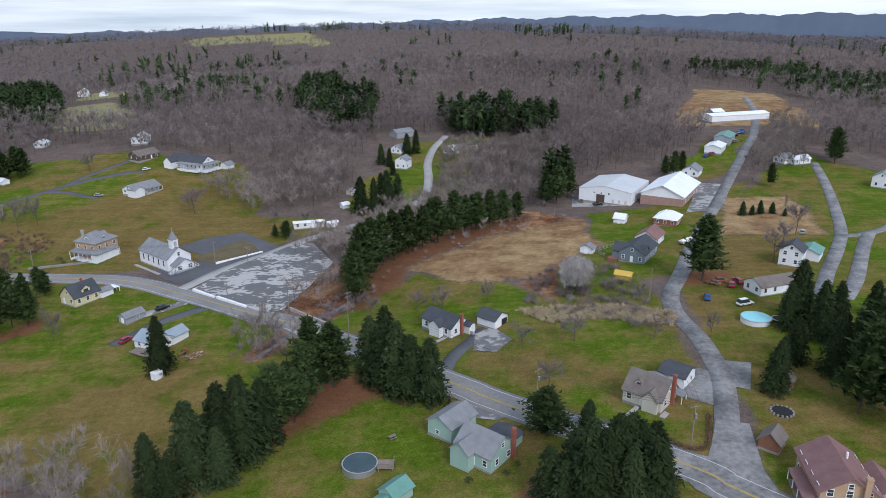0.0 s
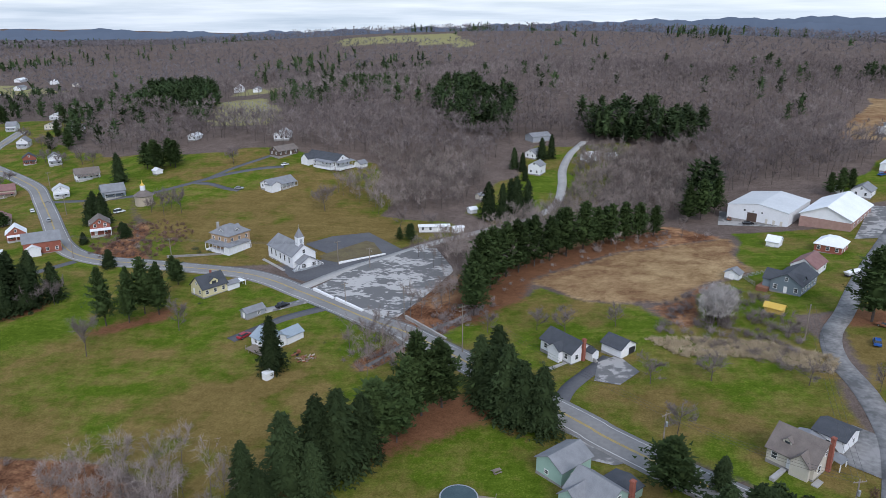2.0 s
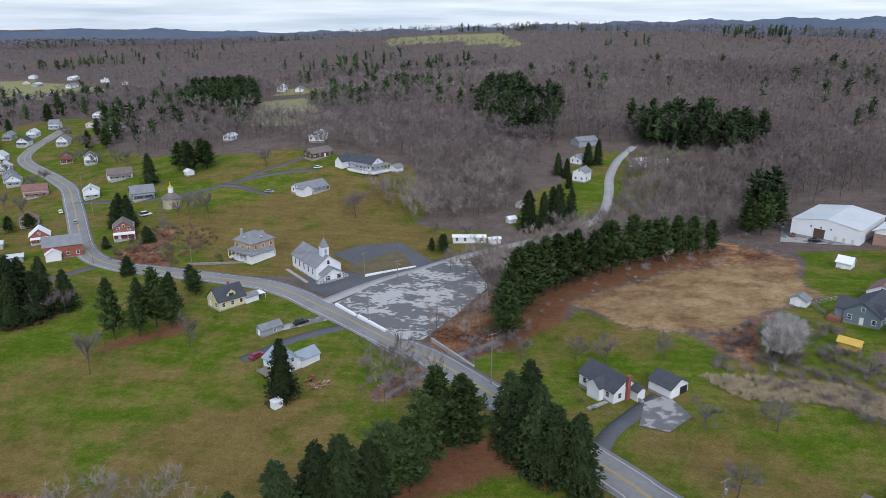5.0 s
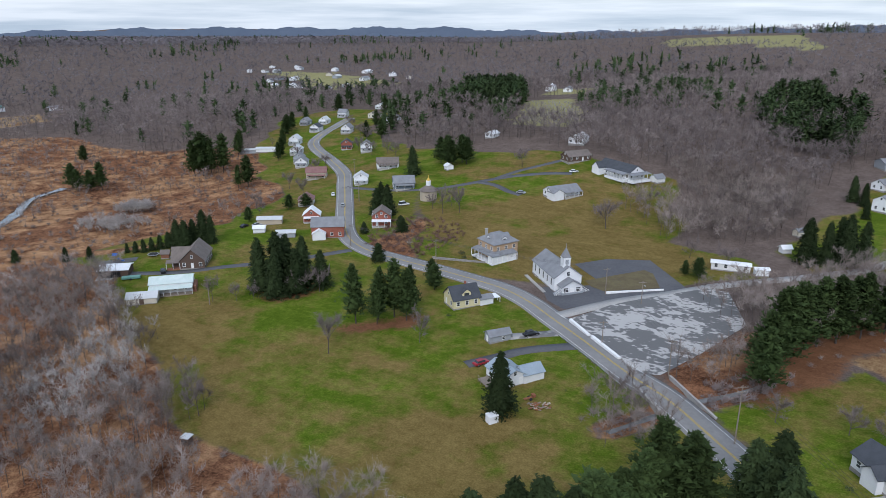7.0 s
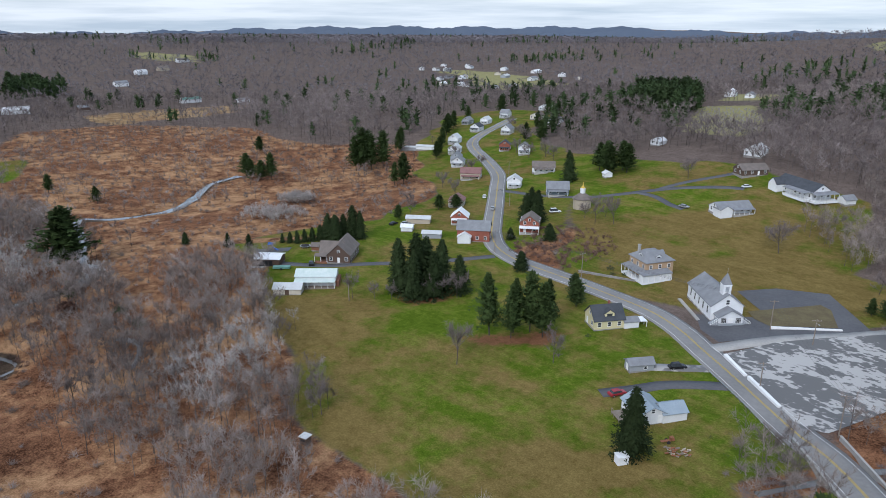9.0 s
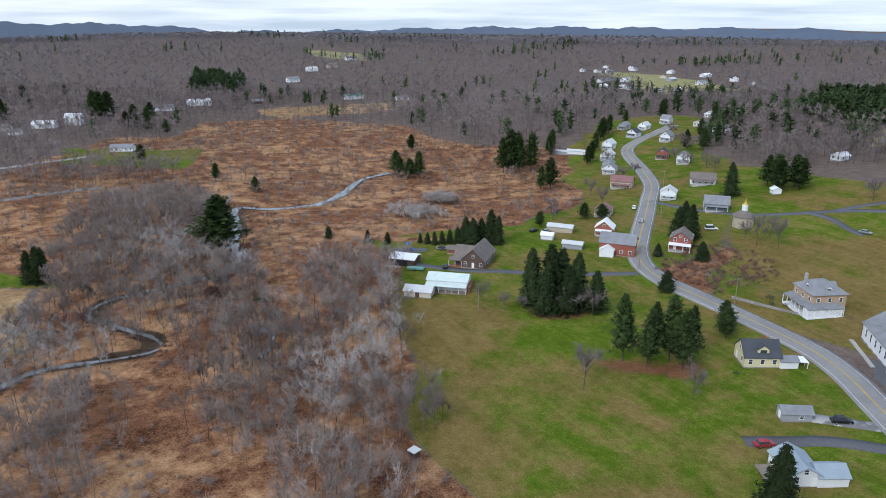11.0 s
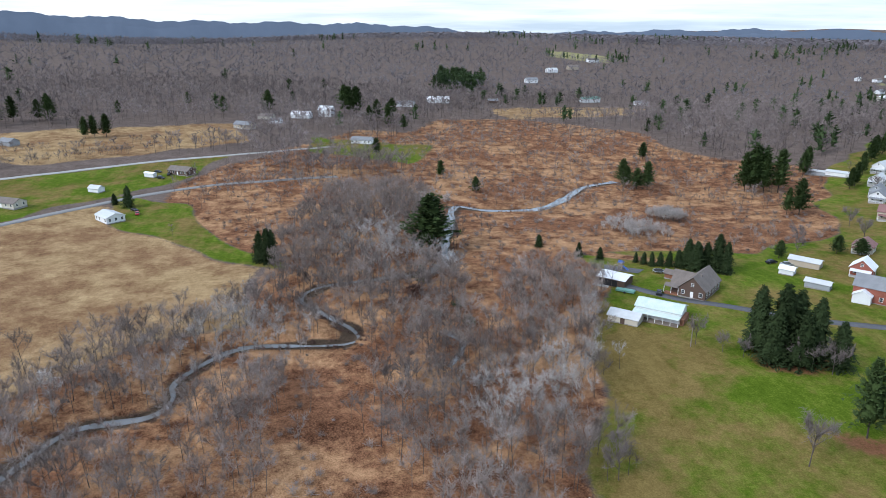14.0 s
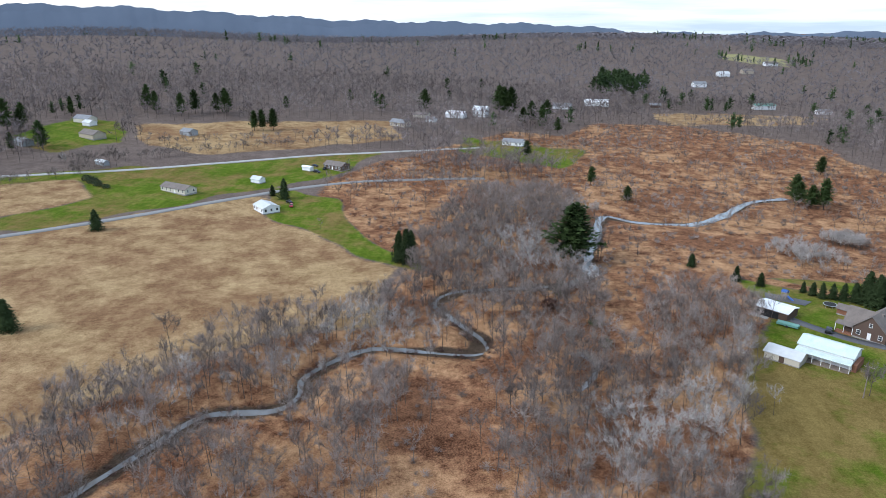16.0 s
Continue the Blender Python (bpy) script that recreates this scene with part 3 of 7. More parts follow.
# ---- roads and paved ground ----
def smooth_line(pts, step=2.5):
    p = [np.array(q, float) for q in pts]
    p = [2 * p[0] - p[1], *p, 2 * p[-1] - p[-2]]
    out = []
    for i in range(1, len(p) - 2):
        n = max(2, int(np.linalg.norm(p[i + 1] - p[i]) / step))
        for s in np.arange(n) / n:
            out.append(0.5 * (2 * p[i] + (p[i + 1] - p[i - 1]) * s + (2 * p[i - 1] - 5 * p[i] + 4 * p[i + 1] - p[i + 2]) * s * s + (3 * p[i] - p[i - 1] - 3 * p[i + 1] + p[i + 2]) * s ** 3))
    out.append(p[-2])
    return np.array(out)


def strip(line, lo, hi, lift, cuts=4, skirt=0.25):
    """A band along a line from offset lo to hi (to its left), lying on the land."""
    d = np.gradient(line, axis=0)
    nrm = np.stack([-d[:, 1], d[:, 0]], -1) / np.linalg.norm(d, axis=1)[:, None]
    offs = np.linspace(lo, hi, cuts + 1)
    p = line[:, None] + nrm[:, None] * offs[None, :, None]
    z = ground(p[..., 0], p[..., 1]) + 0.12 * wob(p[..., 0], p[..., 1], 7.0) + lift
    if skirt:
        p = np.concatenate([p[:, :1], p, p[:, -1:]], 1)
        z = np.concatenate([z[:, :1] - skirt, z, z[:, -1:] - skirt], 1)
    n, k = p.shape[:2]
    v = np.concatenate([p, z[..., None]], -1).reshape(-1, 3)
    i = np.arange(n * k).reshape(n, k)
    f = np.stack([i[:-1, :-1], i[1:, :-1], i[1:, 1:], i[:-1, 1:]], -1).reshape(-1, 4)[:, ::-1]
    return v, f


def road(name, pts, width, material, label, lift=0.14, category="road"):
    line = smooth_line(pts)
    ob = new(name, mesh_of(name, *strip(line, -width / 2, width / 2, lift, max(2, int(width / 2))), material, smooth=True))
    return tagged(ob, label, category, kind="structure"), line


def paint(road_ob, name, line, offset, width, material, lift=0.165):
    ob = new(name, mesh_of(name, *strip(line, offset - width / 2, offset + width / 2, lift, 1, 0), material))
    ob.parent = road_ob
    return ob


def paved(name, outline, material, label, lift=0.13, category="pavement"):
    """A paved patch with a clean edge, following the land."""
    o = np.array(outline, float)
    x0, y0 = o.min(0)
    x1, y1 = o.max(0)
    s = 1.2 if (x1 - x0) < 30 else 2.0
    rim = []
    for a, c in zip(o, np.roll(o, -1, 0)):
        n = max(1, int(np.linalg.norm(c - a) / s))
        rim += [a + (c - a) * i / n for i in range(n)]
    X, Y = np.meshgrid(np.arange(x0, x1, s), np.arange(y0, y1, s))
    k = inside(outline, X, Y) > 0.4 * s
    pts = [Vector(p) for p in rim] + [Vector((px, py)) for px, py in zip(X[k], Y[k])]
    v, _, f, *_ = geometry.delaunay_2d_cdt(pts, [], [list(range(len(rim)))], 1, 1e-4)
    v = np.array([(p.x, p.y) for p in v])
    z = ground(v[:, 0], v[:, 1]) + 0.12 * wob(v[:, 0], v[:, 1], 7.0) + lift
    ob = new(name, mesh_of(name, np.column_stack([v, z]), np.array([q for q in f if len(q) == 3]), material, smooth=True))
    return tagged(ob, label, category, kind="structure")


main_road, main_line = road("road", MAIN, 9.0, M_ASPHALT, "two-lane grey asphalt road with worn shoulders")
for o in (-0.17, 0.17):
    paint(main_road, "centre_line", main_line, o, 0.20, M_YELLOW)
for o in (-3.5, 3.5):
    paint(main_road, "edge_line", main_line, o, 0.16, M_WHITELINE)
side_road, side_line = road("road", SIDE, 4.8, M_CONC, "pale worn side road leading uphill past homes", 0.15)
lane_road, lane_line = road("road", LANE, 5.2, M_LANE, "narrow lane of cracked and patched asphalt", 0.15)
road("road", [(112, 196), (124, 216), (141, 242), (154, 264), (166, 290), (177, 316), (190, 350), (200, 380)], 4.6, M_LANE, "narrow patched asphalt lane past a pasture")
road("road", [(150, 258), (163, 262), (180, 274), (205, 300)], 4.0, M_LANE, "narrow patched asphalt lane branching off", 0.145)
road("road", [(165, 264), (154, 248), (142, 229), (130, 210), (118, 194)], 4.6, M_LANE, "narrow patched asphalt lane beside a verge", 0.15)
road("road", [(-280, -150), (-319, -114), (-345, -92), (-383, -62), (-419, -29), (-440, 2), (-452, 40), (-462, 80)], 5.0, M_ASPHALT, "country road of grey asphalt between fields")
road("road", [(-365, -262), (-395, -215), (-420, -174), (-434, -149), (-470, -97), (-507, -41), (-536, 26), (-560, 80)], 4.5, M_CONC, "pale country road along a dry field")
road("driveway", [(-268, 320), (-240, 322), (-217, 329), (-206, 340), (-193, 355), (-185, 363), (-172, 372), (-160, 377)], 3.6, M_DRIVE, "long asphalt driveway curving up the meadow")
road("driveway", [(-193, 355), (-187, 372), (-177, 389), (-172, 400)], 3.2, M_DRIVE, "asphalt driveway branching uphill", 0.15)
road("driveway", [(-200, 348), (-188, 347), (-176, 341), (-168, 339)], 3.2, M_DRIVE, "asphalt driveway to a ranch house", 0.15)
road("driveway", [(-247, 176), (-238, 181), (-227, 190), (-219, 200), (-203, 220), (-190, 243)], 3.6, M_DRIVE, "straight asphalt driveway to a brown house", 0.13)
road("driveway", [(-97, 189), (-92, 197), (-87, 205), (-74, 216)], 4.2, M_DRIVE, "dark asphalt driveway to a grey house", 0.12)
road("driveway", [(-97, 209), (-91, 214), (-84, 220)], 4.0, M_LOT, "gravelled driveway beside a lawn", 0.12)
road("driveway", [(0, 160), (2, 168), (7, 177), (12, 185)], 4.0, M_DRIVE, "dark asphalt driveway to a white garage", 0.12)
paved("pavement", [(8, 172), (14, 170), (19, 177), (14, 186), (9, 182)], M_LOT, "grey asphalt parking pad beside a garage", 0.16)
lot = paved("pavement", [(-87, 230), (-84, 227.3), (-63, 212.5), (-56, 207), (-51, 209), (-46, 228), (-41, 252), (-53, 277), (-60, 277), (-71, 262), (-81, 246)], M_CARPARK, "broad old asphalt car park with pale patches", 0.16)
paved("pavement", [(-107, 249), (-100, 240), (-92, 236), (-84, 248), (-70, 264), (-64, 272), (-86, 294), (-100, 287), (-108, 276), (-90, 262)], M_DRIVE, "dark asphalt yard beside a church", 0.13)
paved("pavement", [(2, 141), (12, 138), (18, 141), (12, 148), (6, 150)], M_LOT, "patched grey asphalt forecourt by a green garage", 0.13)
paved("pavement", [(43, 125), (52.5, 121), (56, 128), (58.2, 133), (64.6, 131), (61.5, 116), (62, 108), (54, 104), (47, 112)], M_LANE, "broad cracked asphalt junction of lane and road", 0.155)
paved("pavement", [(66, 146), (70, 144), (75, 156), (68, 158)], M_LANE, "cracked asphalt stub beside a lane", 0.145)
paved("pavement", [(52, 144), (60, 138), (67, 150), (60, 156)], M_LANE, "cracked asphalt forecourt of a white garage", 0.13)
paved("pavement", [(106, 300), (122, 302), (142, 344), (128, 350)], M_LOT, "grey asphalt yard beside a white hall", 0.13)
paved("pavement", [(60, 322), (84, 318), (90, 334), (64, 344)], M_LOT, "bare gravel yard in front of a large shed", 0.13)

# ---- water ----
for pts, w, lab in ((CREEK[:16], 2.5, "winding creek of still grey water in a marsh"), (CREEK[15:], 6.5, "broad still stretch of a grey creek"), ([(-196, 107), (-204, 112), (-212, 114), (-220, 110)], 2.2, "shallow pool of standing water among reeds"), ([(-284, 118), (-290, 121), (-297, 123), (-305, 122)], 11.0, "pale still pond beside a creek"), (BROOK, 1.8, "shallow brook under a road bridge")):
    ln = smooth_line(pts, 2.0)
    v, f = strip(ln, -w / 2, w / 2, -0.85, 3, 0)
    k = len(v) // len(ln)
    v = v.reshape(len(ln), k, 3)
    wide = 0.8 + 0.42 * wob(ln[:, 0], ln[:, 1], 9.0, 2) + 0.2 * wob(ln[:, 0], ln[:, 1], 3.0, 5)
    v[:, :, :2] = ln[:, None] + (v[:, :, :2] - ln[:, None]) * wide[:, None, None]
    v[:, :, 2] = v[:, :, 2].min(1, keepdims=True)
    tagged(new("water", mesh_of("water", v.reshape(-1, 3), f, M_WATER, smooth=True)), lab, "creek", kind="structure")


# ---- trees ----
def bare_tree(seed, limbs, twigs, width, spread=0.30, trunk=0.013, up=0.75, forks=0):
    """A leafless tree one unit high: tapered trunk, rising limbs that fork, and many fine twigs. Gives points, triangles, and how many are bark."""
    r = np.random.RandomState(seed)
    V, F = [], []

    def taper(a, b, r0, r1, n=3):
        d = (b - a) / np.linalg.norm(b - a)
        u = np.cross(d, (0.3, 0.9, 0.1))
        u /= np.linalg.norm(u)
        w = np.cross(d, u)
        i = len(V)
        for p, q in ((a, r0), (b, r1)):
            for k in range(n):
                t = 2 * math.pi * k / n
                V.append(p + q * (u * math.cos(t) + w * math.sin(t)))
        for k in range(n):
            j = (k + 1) % n
            F.extend([(i + k, i + j, i + n + j), (i + k, i + n + j, i + n + k)])

    lean = r.uniform(-0.03, 0.03, 2)
    fork = np.array((lean[0], lean[1], r.uniform(0.26, 0.38)))
    top = np.array((lean[0] * 2, lean[1] * 2, 0.80))
    taper(np.array((0, 0, -0.01)), fork, trunk, trunk * 0.75)
    taper(fork, top, trunk * 0.75, trunk * 0.2)
    wood = [(fork, top)]
    for k in range(limbs):
        t = 2 * math.pi * (k * 0.382 + r.uniform(-0.06, 0.06))
        a = fork + (top - fork) * r.uniform(-0.2, 0.75)
        q = r.uniform(0.45, 0.85)
        b = np.array((a[0] + spread * q * math.cos(t), a[1] + spread * q * math.sin(t), min(a[2] + r.uniform(0.16, 0.34), 0.9)))
        taper(a, b, trunk * 0.42, trunk * 0.14)
        wood.append((a, b))
    for k in range(forks):
        a0, b0 = wood[1 + r.randint(max(1, len(wood) - 1))] if limbs else wood[0]
        a = a0 + (b0 - a0) * r.uniform(0.3, 0.8)
        d = (b0 - a0) / np.linalg.norm(b0 - a0) + r.normal(0, 0.4, 3) + (0, 0, 0.35)
        b = a + d / np.linalg.norm(d) * r.uniform(0.12, 0.22)
        taper(a, b, trunk * 0.2, trunk * 0.08)
        wood.append((a, b))
    bark = len(F)
    for k in range(twigs):
        a0, b0 = wood[r.randint(len(wood))]
        ln0 = (b0 - a0) / np.linalg.norm(b0 - a0)
        a = a0 + (b0 - a0) * r.uniform(0.35, 1.0) + r.normal(0, 0.008, 3)
        d = ln0 * 0.5 + r.normal(0, 0.65, 3) + (0, 0, up)
        d /= np.linalg.norm(d)
        b = a + d * r.uniform(0.09, 0.21)
        rad = math.hypot(b[0], b[1])
        if rad > spread:
            b[:2] *= spread / rad
        b[2] = min(b[2], 1.0 - 0.35 * (min(rad, spread) / spread) ** 2 * r.rand())
        side = np.cross(d, r.normal(0, 1, 3))
        side *= width / np.linalg.norm(side)
        i = len(V)
        V.extend([a - side, a + side, b])
        F.append((i, i + 1, i + 2))
    return np.array(V), np.array(F), bark


def crown_tree(seed, sprays, size, spread, deep=0.30, trunk=0.0):
    """A far leafless tree one unit high: a domed, uneven crown of twig sprays over a thin trunk."""
    r = np.random.RandomState(seed)
    V, F = [], []
    if trunk:
        for k in range(3):
            t = 2.1 * k
            V.append(np.array((trunk * math.cos(t), trunk * math.sin(t), -0.02)))
        V.append(np.array((0, 0, 0.8)))
        F += [(0, 1, 3), (1, 2, 3), (2, 0, 3)]
    bark = len(F)
    ph = r.uniform(0, 6.3, 3)
    mid = np.array((0, 0, 1.0 - deep - 0.06))
    for k in range(sprays):
        z = 1 - 1.45 * (k + 0.5) / sprays
        t = 2.39996 * k + r.normal(0, 0.25)
        q = math.sqrt(max(0.0, 1 - z * z))
        n = np.array((q * math.cos(t), q * math.sin(t), z))
        lump = 1 + 0.2 * math.sin(2 * t + ph[0] + 3 * z) + 0.12 * math.sin(3 * t + ph[1])
        c = mid + n * np.array((spread, spread, deep)) * lump * r.uniform(0.72, 1.08)
        n = n + r.normal(0, 0.16, 3) + (0, 0, 1.0)
        n /= np.linalg.norm(n)
        e = np.cross(n, r.normal(0, 1, 3))
        e /= np.linalg.norm(e)
        w = np.cross(n, e)
        g = size * r.uniform(0.65, 1.35)
        i = len(V)
        V.extend([c - e * g - w * g * 0.55, c - e * g * 0.7 + w * g * 0.6, c + e * g * 1.3 + n * g * 0.35])
        F.append((i, i + 2, i + 1))
    return np.array(V), np.array(F), bark


def shrub_shape(seed, twigs, width):
    r = np.random.RandomState(seed)
    V, F = [], []
    for k in range(twigs):
        t, e = r.uniform(0, 2 * math.pi), r.uniform(0.15, 1.0)
        a = np.array((r.normal(0, 0.12), r.normal(0, 0.12), r.uniform(0, 0.4)))
        b = a + np.array((math.cos(t) * (1.05 - 0.5 * e), math.sin(t) * (1.05 - 0.5 * e), e)) * r.uniform(0.4, 0.75)
        s = np.cross(b - a, r.normal(0, 1, 3))
        s *= width / np.linalg.norm(s)
        V.extend([a - s, a + s, b])
        F.append((3 * k, 3 * k + 1, 3 * k + 2))
    return np.array(V), np.array(F), 0


def conifer_shape(seed, kind, clumps=None):
    """Points and triangles of needle sprays round a dark core, one unit high. kind: spruce (dense cone) or pine (broad, irregular layers)."""
    r = np.random.RandomState(seed)
    V, F = [], []
    pine = kind == "pine"
    limbs = (190 if pine else 260) if not clumps else (48 if clumps > 3 else 30 if clumps > 1 else 14)
    per = clumps or (16 if pine else 11)
    fat = 1.0 if not clumps else {5: 2.3, 3: 3.2, 1: 6.0}[clumps]
    ph = r.uniform(0, 6.3, 6)
    tiers = r.uniform(7, 9)

    def reach(h, t):
        lump = 1 + 0.20 * math.sin(2 * t + ph[0] + 5 * h) + 0.16 * math.sin(3 * t + ph[1] - 9 * h) + 0.10 * math.sin(5 * t + ph[2] + 17 * h)
        if pine:
            shelf = 0.80 + 0.26 * math.sin(tiers * 6.283 * h + ph[3] + 1.2 * math.sin(t + ph[4]))
            return 0.29 * max(0.0, 1 - h) ** 0.62 * min(1.0, 0.50 + 2.0 * (h - 0.1)) * lump * shelf + 0.012
        return (0.010 + 0.225 * max(0.0, 1 - h) ** 0.66) * (0.62 + 0.38 * lump)

    # the shaded inner mass
    rings, sides = (9, 8) if not clumps else (5, 5)
    h0, h1 = (0.20, 0.93) if pine else (0.05, 0.95)
    for i in range(rings):
        h = h0 + (h1 - h0) * i / (rings - 1)
        for j in range(sides):
            t = 2 * math.pi * j / sides
            q = reach(h, t) * (0.52 if pine else 0.66) * r.uniform(0.8, 1.15) * (0.5 if i in (0, rings - 1) else 1.0)
            V.append(np.array((q * math.cos(t), q * math.sin(t), h)))
    for i in range(rings - 1):
        for j in range(sides):
            k, m = i * sides + j, i * sides + (j + 1) % sides
            F.extend([(k, m, m + sides), (k, m + sides, k + sides)])
    for lv in range(limbs):
        u = (lv + r.rand()) / limbs
        h = 0.16 + 0.82 * u ** 0.92 if pine else 0.03 + 0.95 * u ** 1.05
        t = lv * 2.39996 + r.normal(0, 0.35)
        R = reach(h, t) * r.uniform(0.78, 1.15)
        rise = R * r.uniform(-0.05, 0.40) if pine else -R * r.uniform(0.05, 0.42)
        for j in range(per):
            q = 0.42 + 0.62 * (j + r.rand()) / per
            tt = t + r.normal(0, 0.16)
            c = np.array((math.cos(tt) * R * q, math.sin(tt) * R * q, h + rise * q * q + r.normal(0, 0.008)))
            w = fat * (0.0175 if pine else 0.0155) * r.uniform(0.6, 1.4) * (1.0 if h < 0.8 else 0.4 + 3.0 * (1 - h))
            tt = t + r.normal(0, 0.7)
            out = np.array((math.cos(tt), math.sin(tt), r.normal(0.30 if pine else -0.30, 0.35)))
            sd = np.array((-math.sin(tt), math.cos(tt), r.normal(0, 0.5)))
            i = len(V)
            V.extend([c - sd * w * 0.75 - out * w * 0.5, c + sd * w * 0.75 - out * w * 0.4, c + out * w * 2.0])
            F.append((i, i + 1, i + 2))
    i = len(V)
    V.extend([np.array((0.012, 0, 0.9)), np.array((-0.008, 0.01, 0.9)), np.array((-0.006, -0.01, 0.9)), np.array((0, 0, 1.0))])
    F.extend([(i, i + 1, i + 3), (i + 1, i + 2, i + 3), (i + 2, i, i + 3)])
    return np.array(V), np.array(F)


def trunk_bm(h, r):
    bm = bmesh.new()
    rod(bm, (0, 0, -0.4), (0, 0, h * 0.5), r, r * 0.6, 6)
    rod(bm, (0, 0, h * 0.5), (0, 0, h * 0.97), r * 0.6, r * 0.12, 5)
    return bm


CONIFERS = {}
for kind in ("spruce", "pine"):
    for s in range(5):
        v, f = conifer_shape(s * 7 + (3 if kind == "pine" else 0), kind)
        CONIFERS[kind, s] = (mesh_of(kind + "_crown", v, f, M_PINE if kind == "pine" else M_SPRUCE), bm_mesh("trunk", trunk_bm(1.0, 0.014), M_BARK))
LABELS = {"spruce": "tall dark green spruce with drooping boughs", "pine": "tall white pine with open green boughs"}
pick = random.Random(5)


def conifer(x, y, h, kind="spruce", wide=1.0, group=""):
    crown, trunk = CONIFERS[kind, pick.randrange(5)]
    e = new(kind + "_tree")
    h *= pick.uniform(0.88, 1.08)
    e.matrix_world = pose(x, y, hz(x, y) - 0.1, pick.uniform(-2.5, 2.5), pick.uniform(-2.5, 2.5), pick.uniform(0, 360)) @ Matrix.Diagonal((h * wide, h * wide * pick.uniform(0.88, 1.12), h, 1))
    for nm, me in (("crown", crown), ("trunk", trunk)):
        o = new(nm, me)
        o.parent = e
    small = h < 8
    return tagged(e, "small dark green evergreen tree on open ground" if small else LABELS[kind], "tree", group)


def grove(rows, kind="spruce", wide=1.0, group=""):
    for x, y, h in rows:
        conifer(x, y, h, kind, wide * pick.uniform(0.9, 1.12), group)


grove([(-51, 124, 19), (-47, 128, 20), (-43, 131, 22), (-39, 136, 18), (-58, 120, 14), (-53, 117, 12), (-45, 123, 15)], "spruce", 1.3, "evergreens beside the lawn")
grove([(-34, 143, 16), (-36, 148, 15), (-31, 154, 23), (-27, 158, 20), (-38, 140, 17), (-33, 150, 19)], "pine", 1.25, "evergreens beside the lawn")
grove([(-18, 163, 18), (-14, 158, 19), (-11, 154, 20), (-7, 151, 18), (-3, 149, 18), (-15, 166, 17)], "spruce", 1.3, "evergreens beside the lawn")
grove([(20, 110, 13), (24, 111, 15), (28, 112, 16), (32, 112, 17), (37, 113, 15), (40, 115, 13), (26, 106, 15), (33, 107, 14), (22, 107, 13), (38, 109, 14), (30, 109, 16), (35, 114, 15), (31, 133, 7)], "spruce", 1.5, "evergreens above the road")
conifer(22, 131, 11, "pine", 1.9)
grove([(-28, 213, 19), (-29, 221, 19), (-28, 228, 21), (-26, 236, 23), (-22, 247, 21), (-18, 252, 20), (-13, 259, 20), (-8, 266, 20), (-2, 272, 19), (4, 279, 19), (9, 285, 18), (15, 289, 17), (20, 293, 16), (26, 298, 15), (32, 303, 13),
       (-24, 243, 18), (-16, 262, 18), (-5, 276, 18), (12, 292, 17)], "pine", 1.15, "pine row along the dry field")
grove([(-38, 321, 18), (-32, 324, 19), (-26, 327, 19), (-22, 332, 16), (-29, 331, 18)], "spruce", 1.1, "evergreens by the side road")
grove([(-65, 284, 8), (-70, 285, 7), (-67, 288, 7)], "pine", 1.4, "evergreens by the mobile home")
grove([(-17, 442, 14), (-22, 438, 13), (-31, 410, 11), (-36, 414, 12), (-28, 392, 10)], "spruce", 1.2, "evergreens by the side road")
conifer(82, 211, 22, "pine", 1.35)
grove([(98, 181, 18), (92, 174, 15), (97, 167, 16), (104, 172, 15), (109, 181, 10), (119, 181, 11), (103, 160, 15)], "spruce", 1.25, "evergreens beside the pool lawn")
grove([(75, 143, 15), (85, 156, 12), (79, 150, 12), (92, 150, 17)], "spruce", 1.2, "evergreens beside the pool lawn")
grove([(89, 134, 24), (98, 141, 26), (95, 128, 24), (106, 150, 22)], "pine", 1.15, "evergreens beside the pool lawn")
grove([(159, 338, 13), (121, 368, 14), (116, 366, 13), (126, 371, 12), (54, 330, 20), (61, 340, 18), (48, 326, 19), (210, 378, 20), (214, 386, 18)], "pine", 1.15, "evergreens round the halls")
grove([(127, 292, 6), (131, 292, 5), (135, 293, 6), (140, 293, 5), (143, 288, 4)], "spruce", 1.5, "young spruces in the pasture")
conifer(-76, 172, 16.5, "spruce", 1.15)
grove([(-186, 194, 21), (-181, 198, 22), (-176, 204, 20), (-171, 208, 15), (-183, 203, 19), (-178, 193, 18), (-174, 199, 18)], "spruce", 1.15, "evergreens in the middle of the field")
grove([(-141, 193, 19), (-137, 199, 20), (-134, 203, 21), (-132, 209, 18), (-129, 203, 19), (-135, 196, 17)], "pine", 0.82, "evergreens beside the yellow house")
grove([(-137, 228, 10), (-141, 232, 9)], "pine", 1.4, "evergreens beside the yellow house")
conifer(-173, 240, 7.5, "spruce", 1.9)
grove([(-268, 193, 5), (-265, 195, 5), (-262, 197, 6), (-261, 200, 6), (-260, 203, 7), (-258, 206, 8), (-257, 209, 12), (-255, 212, 13), (-254, 215, 12), (-251, 218, 14), (-248, 219, 14), (-253, 210, 13)], "spruce", 1.3, "evergreen hedge behind the brown house")
grove([(-201, 263, 6), (-188, 273, 6), (-194, 279, 5)], "spruce", 2.0, "evergreens by the red house")
grove([(-262, 275, 8), (-257, 282, 7), (-262, 250, 8)], "pine", 1.6, "yard trees in the village")
grove([(-215, 287, 14), (-212, 291, 16), (-209, 287, 14), (-217, 292, 14)], "spruce", 1.4, "evergreens by the red house")
conifer(-243, 350, 19, "spruce", 1.3)
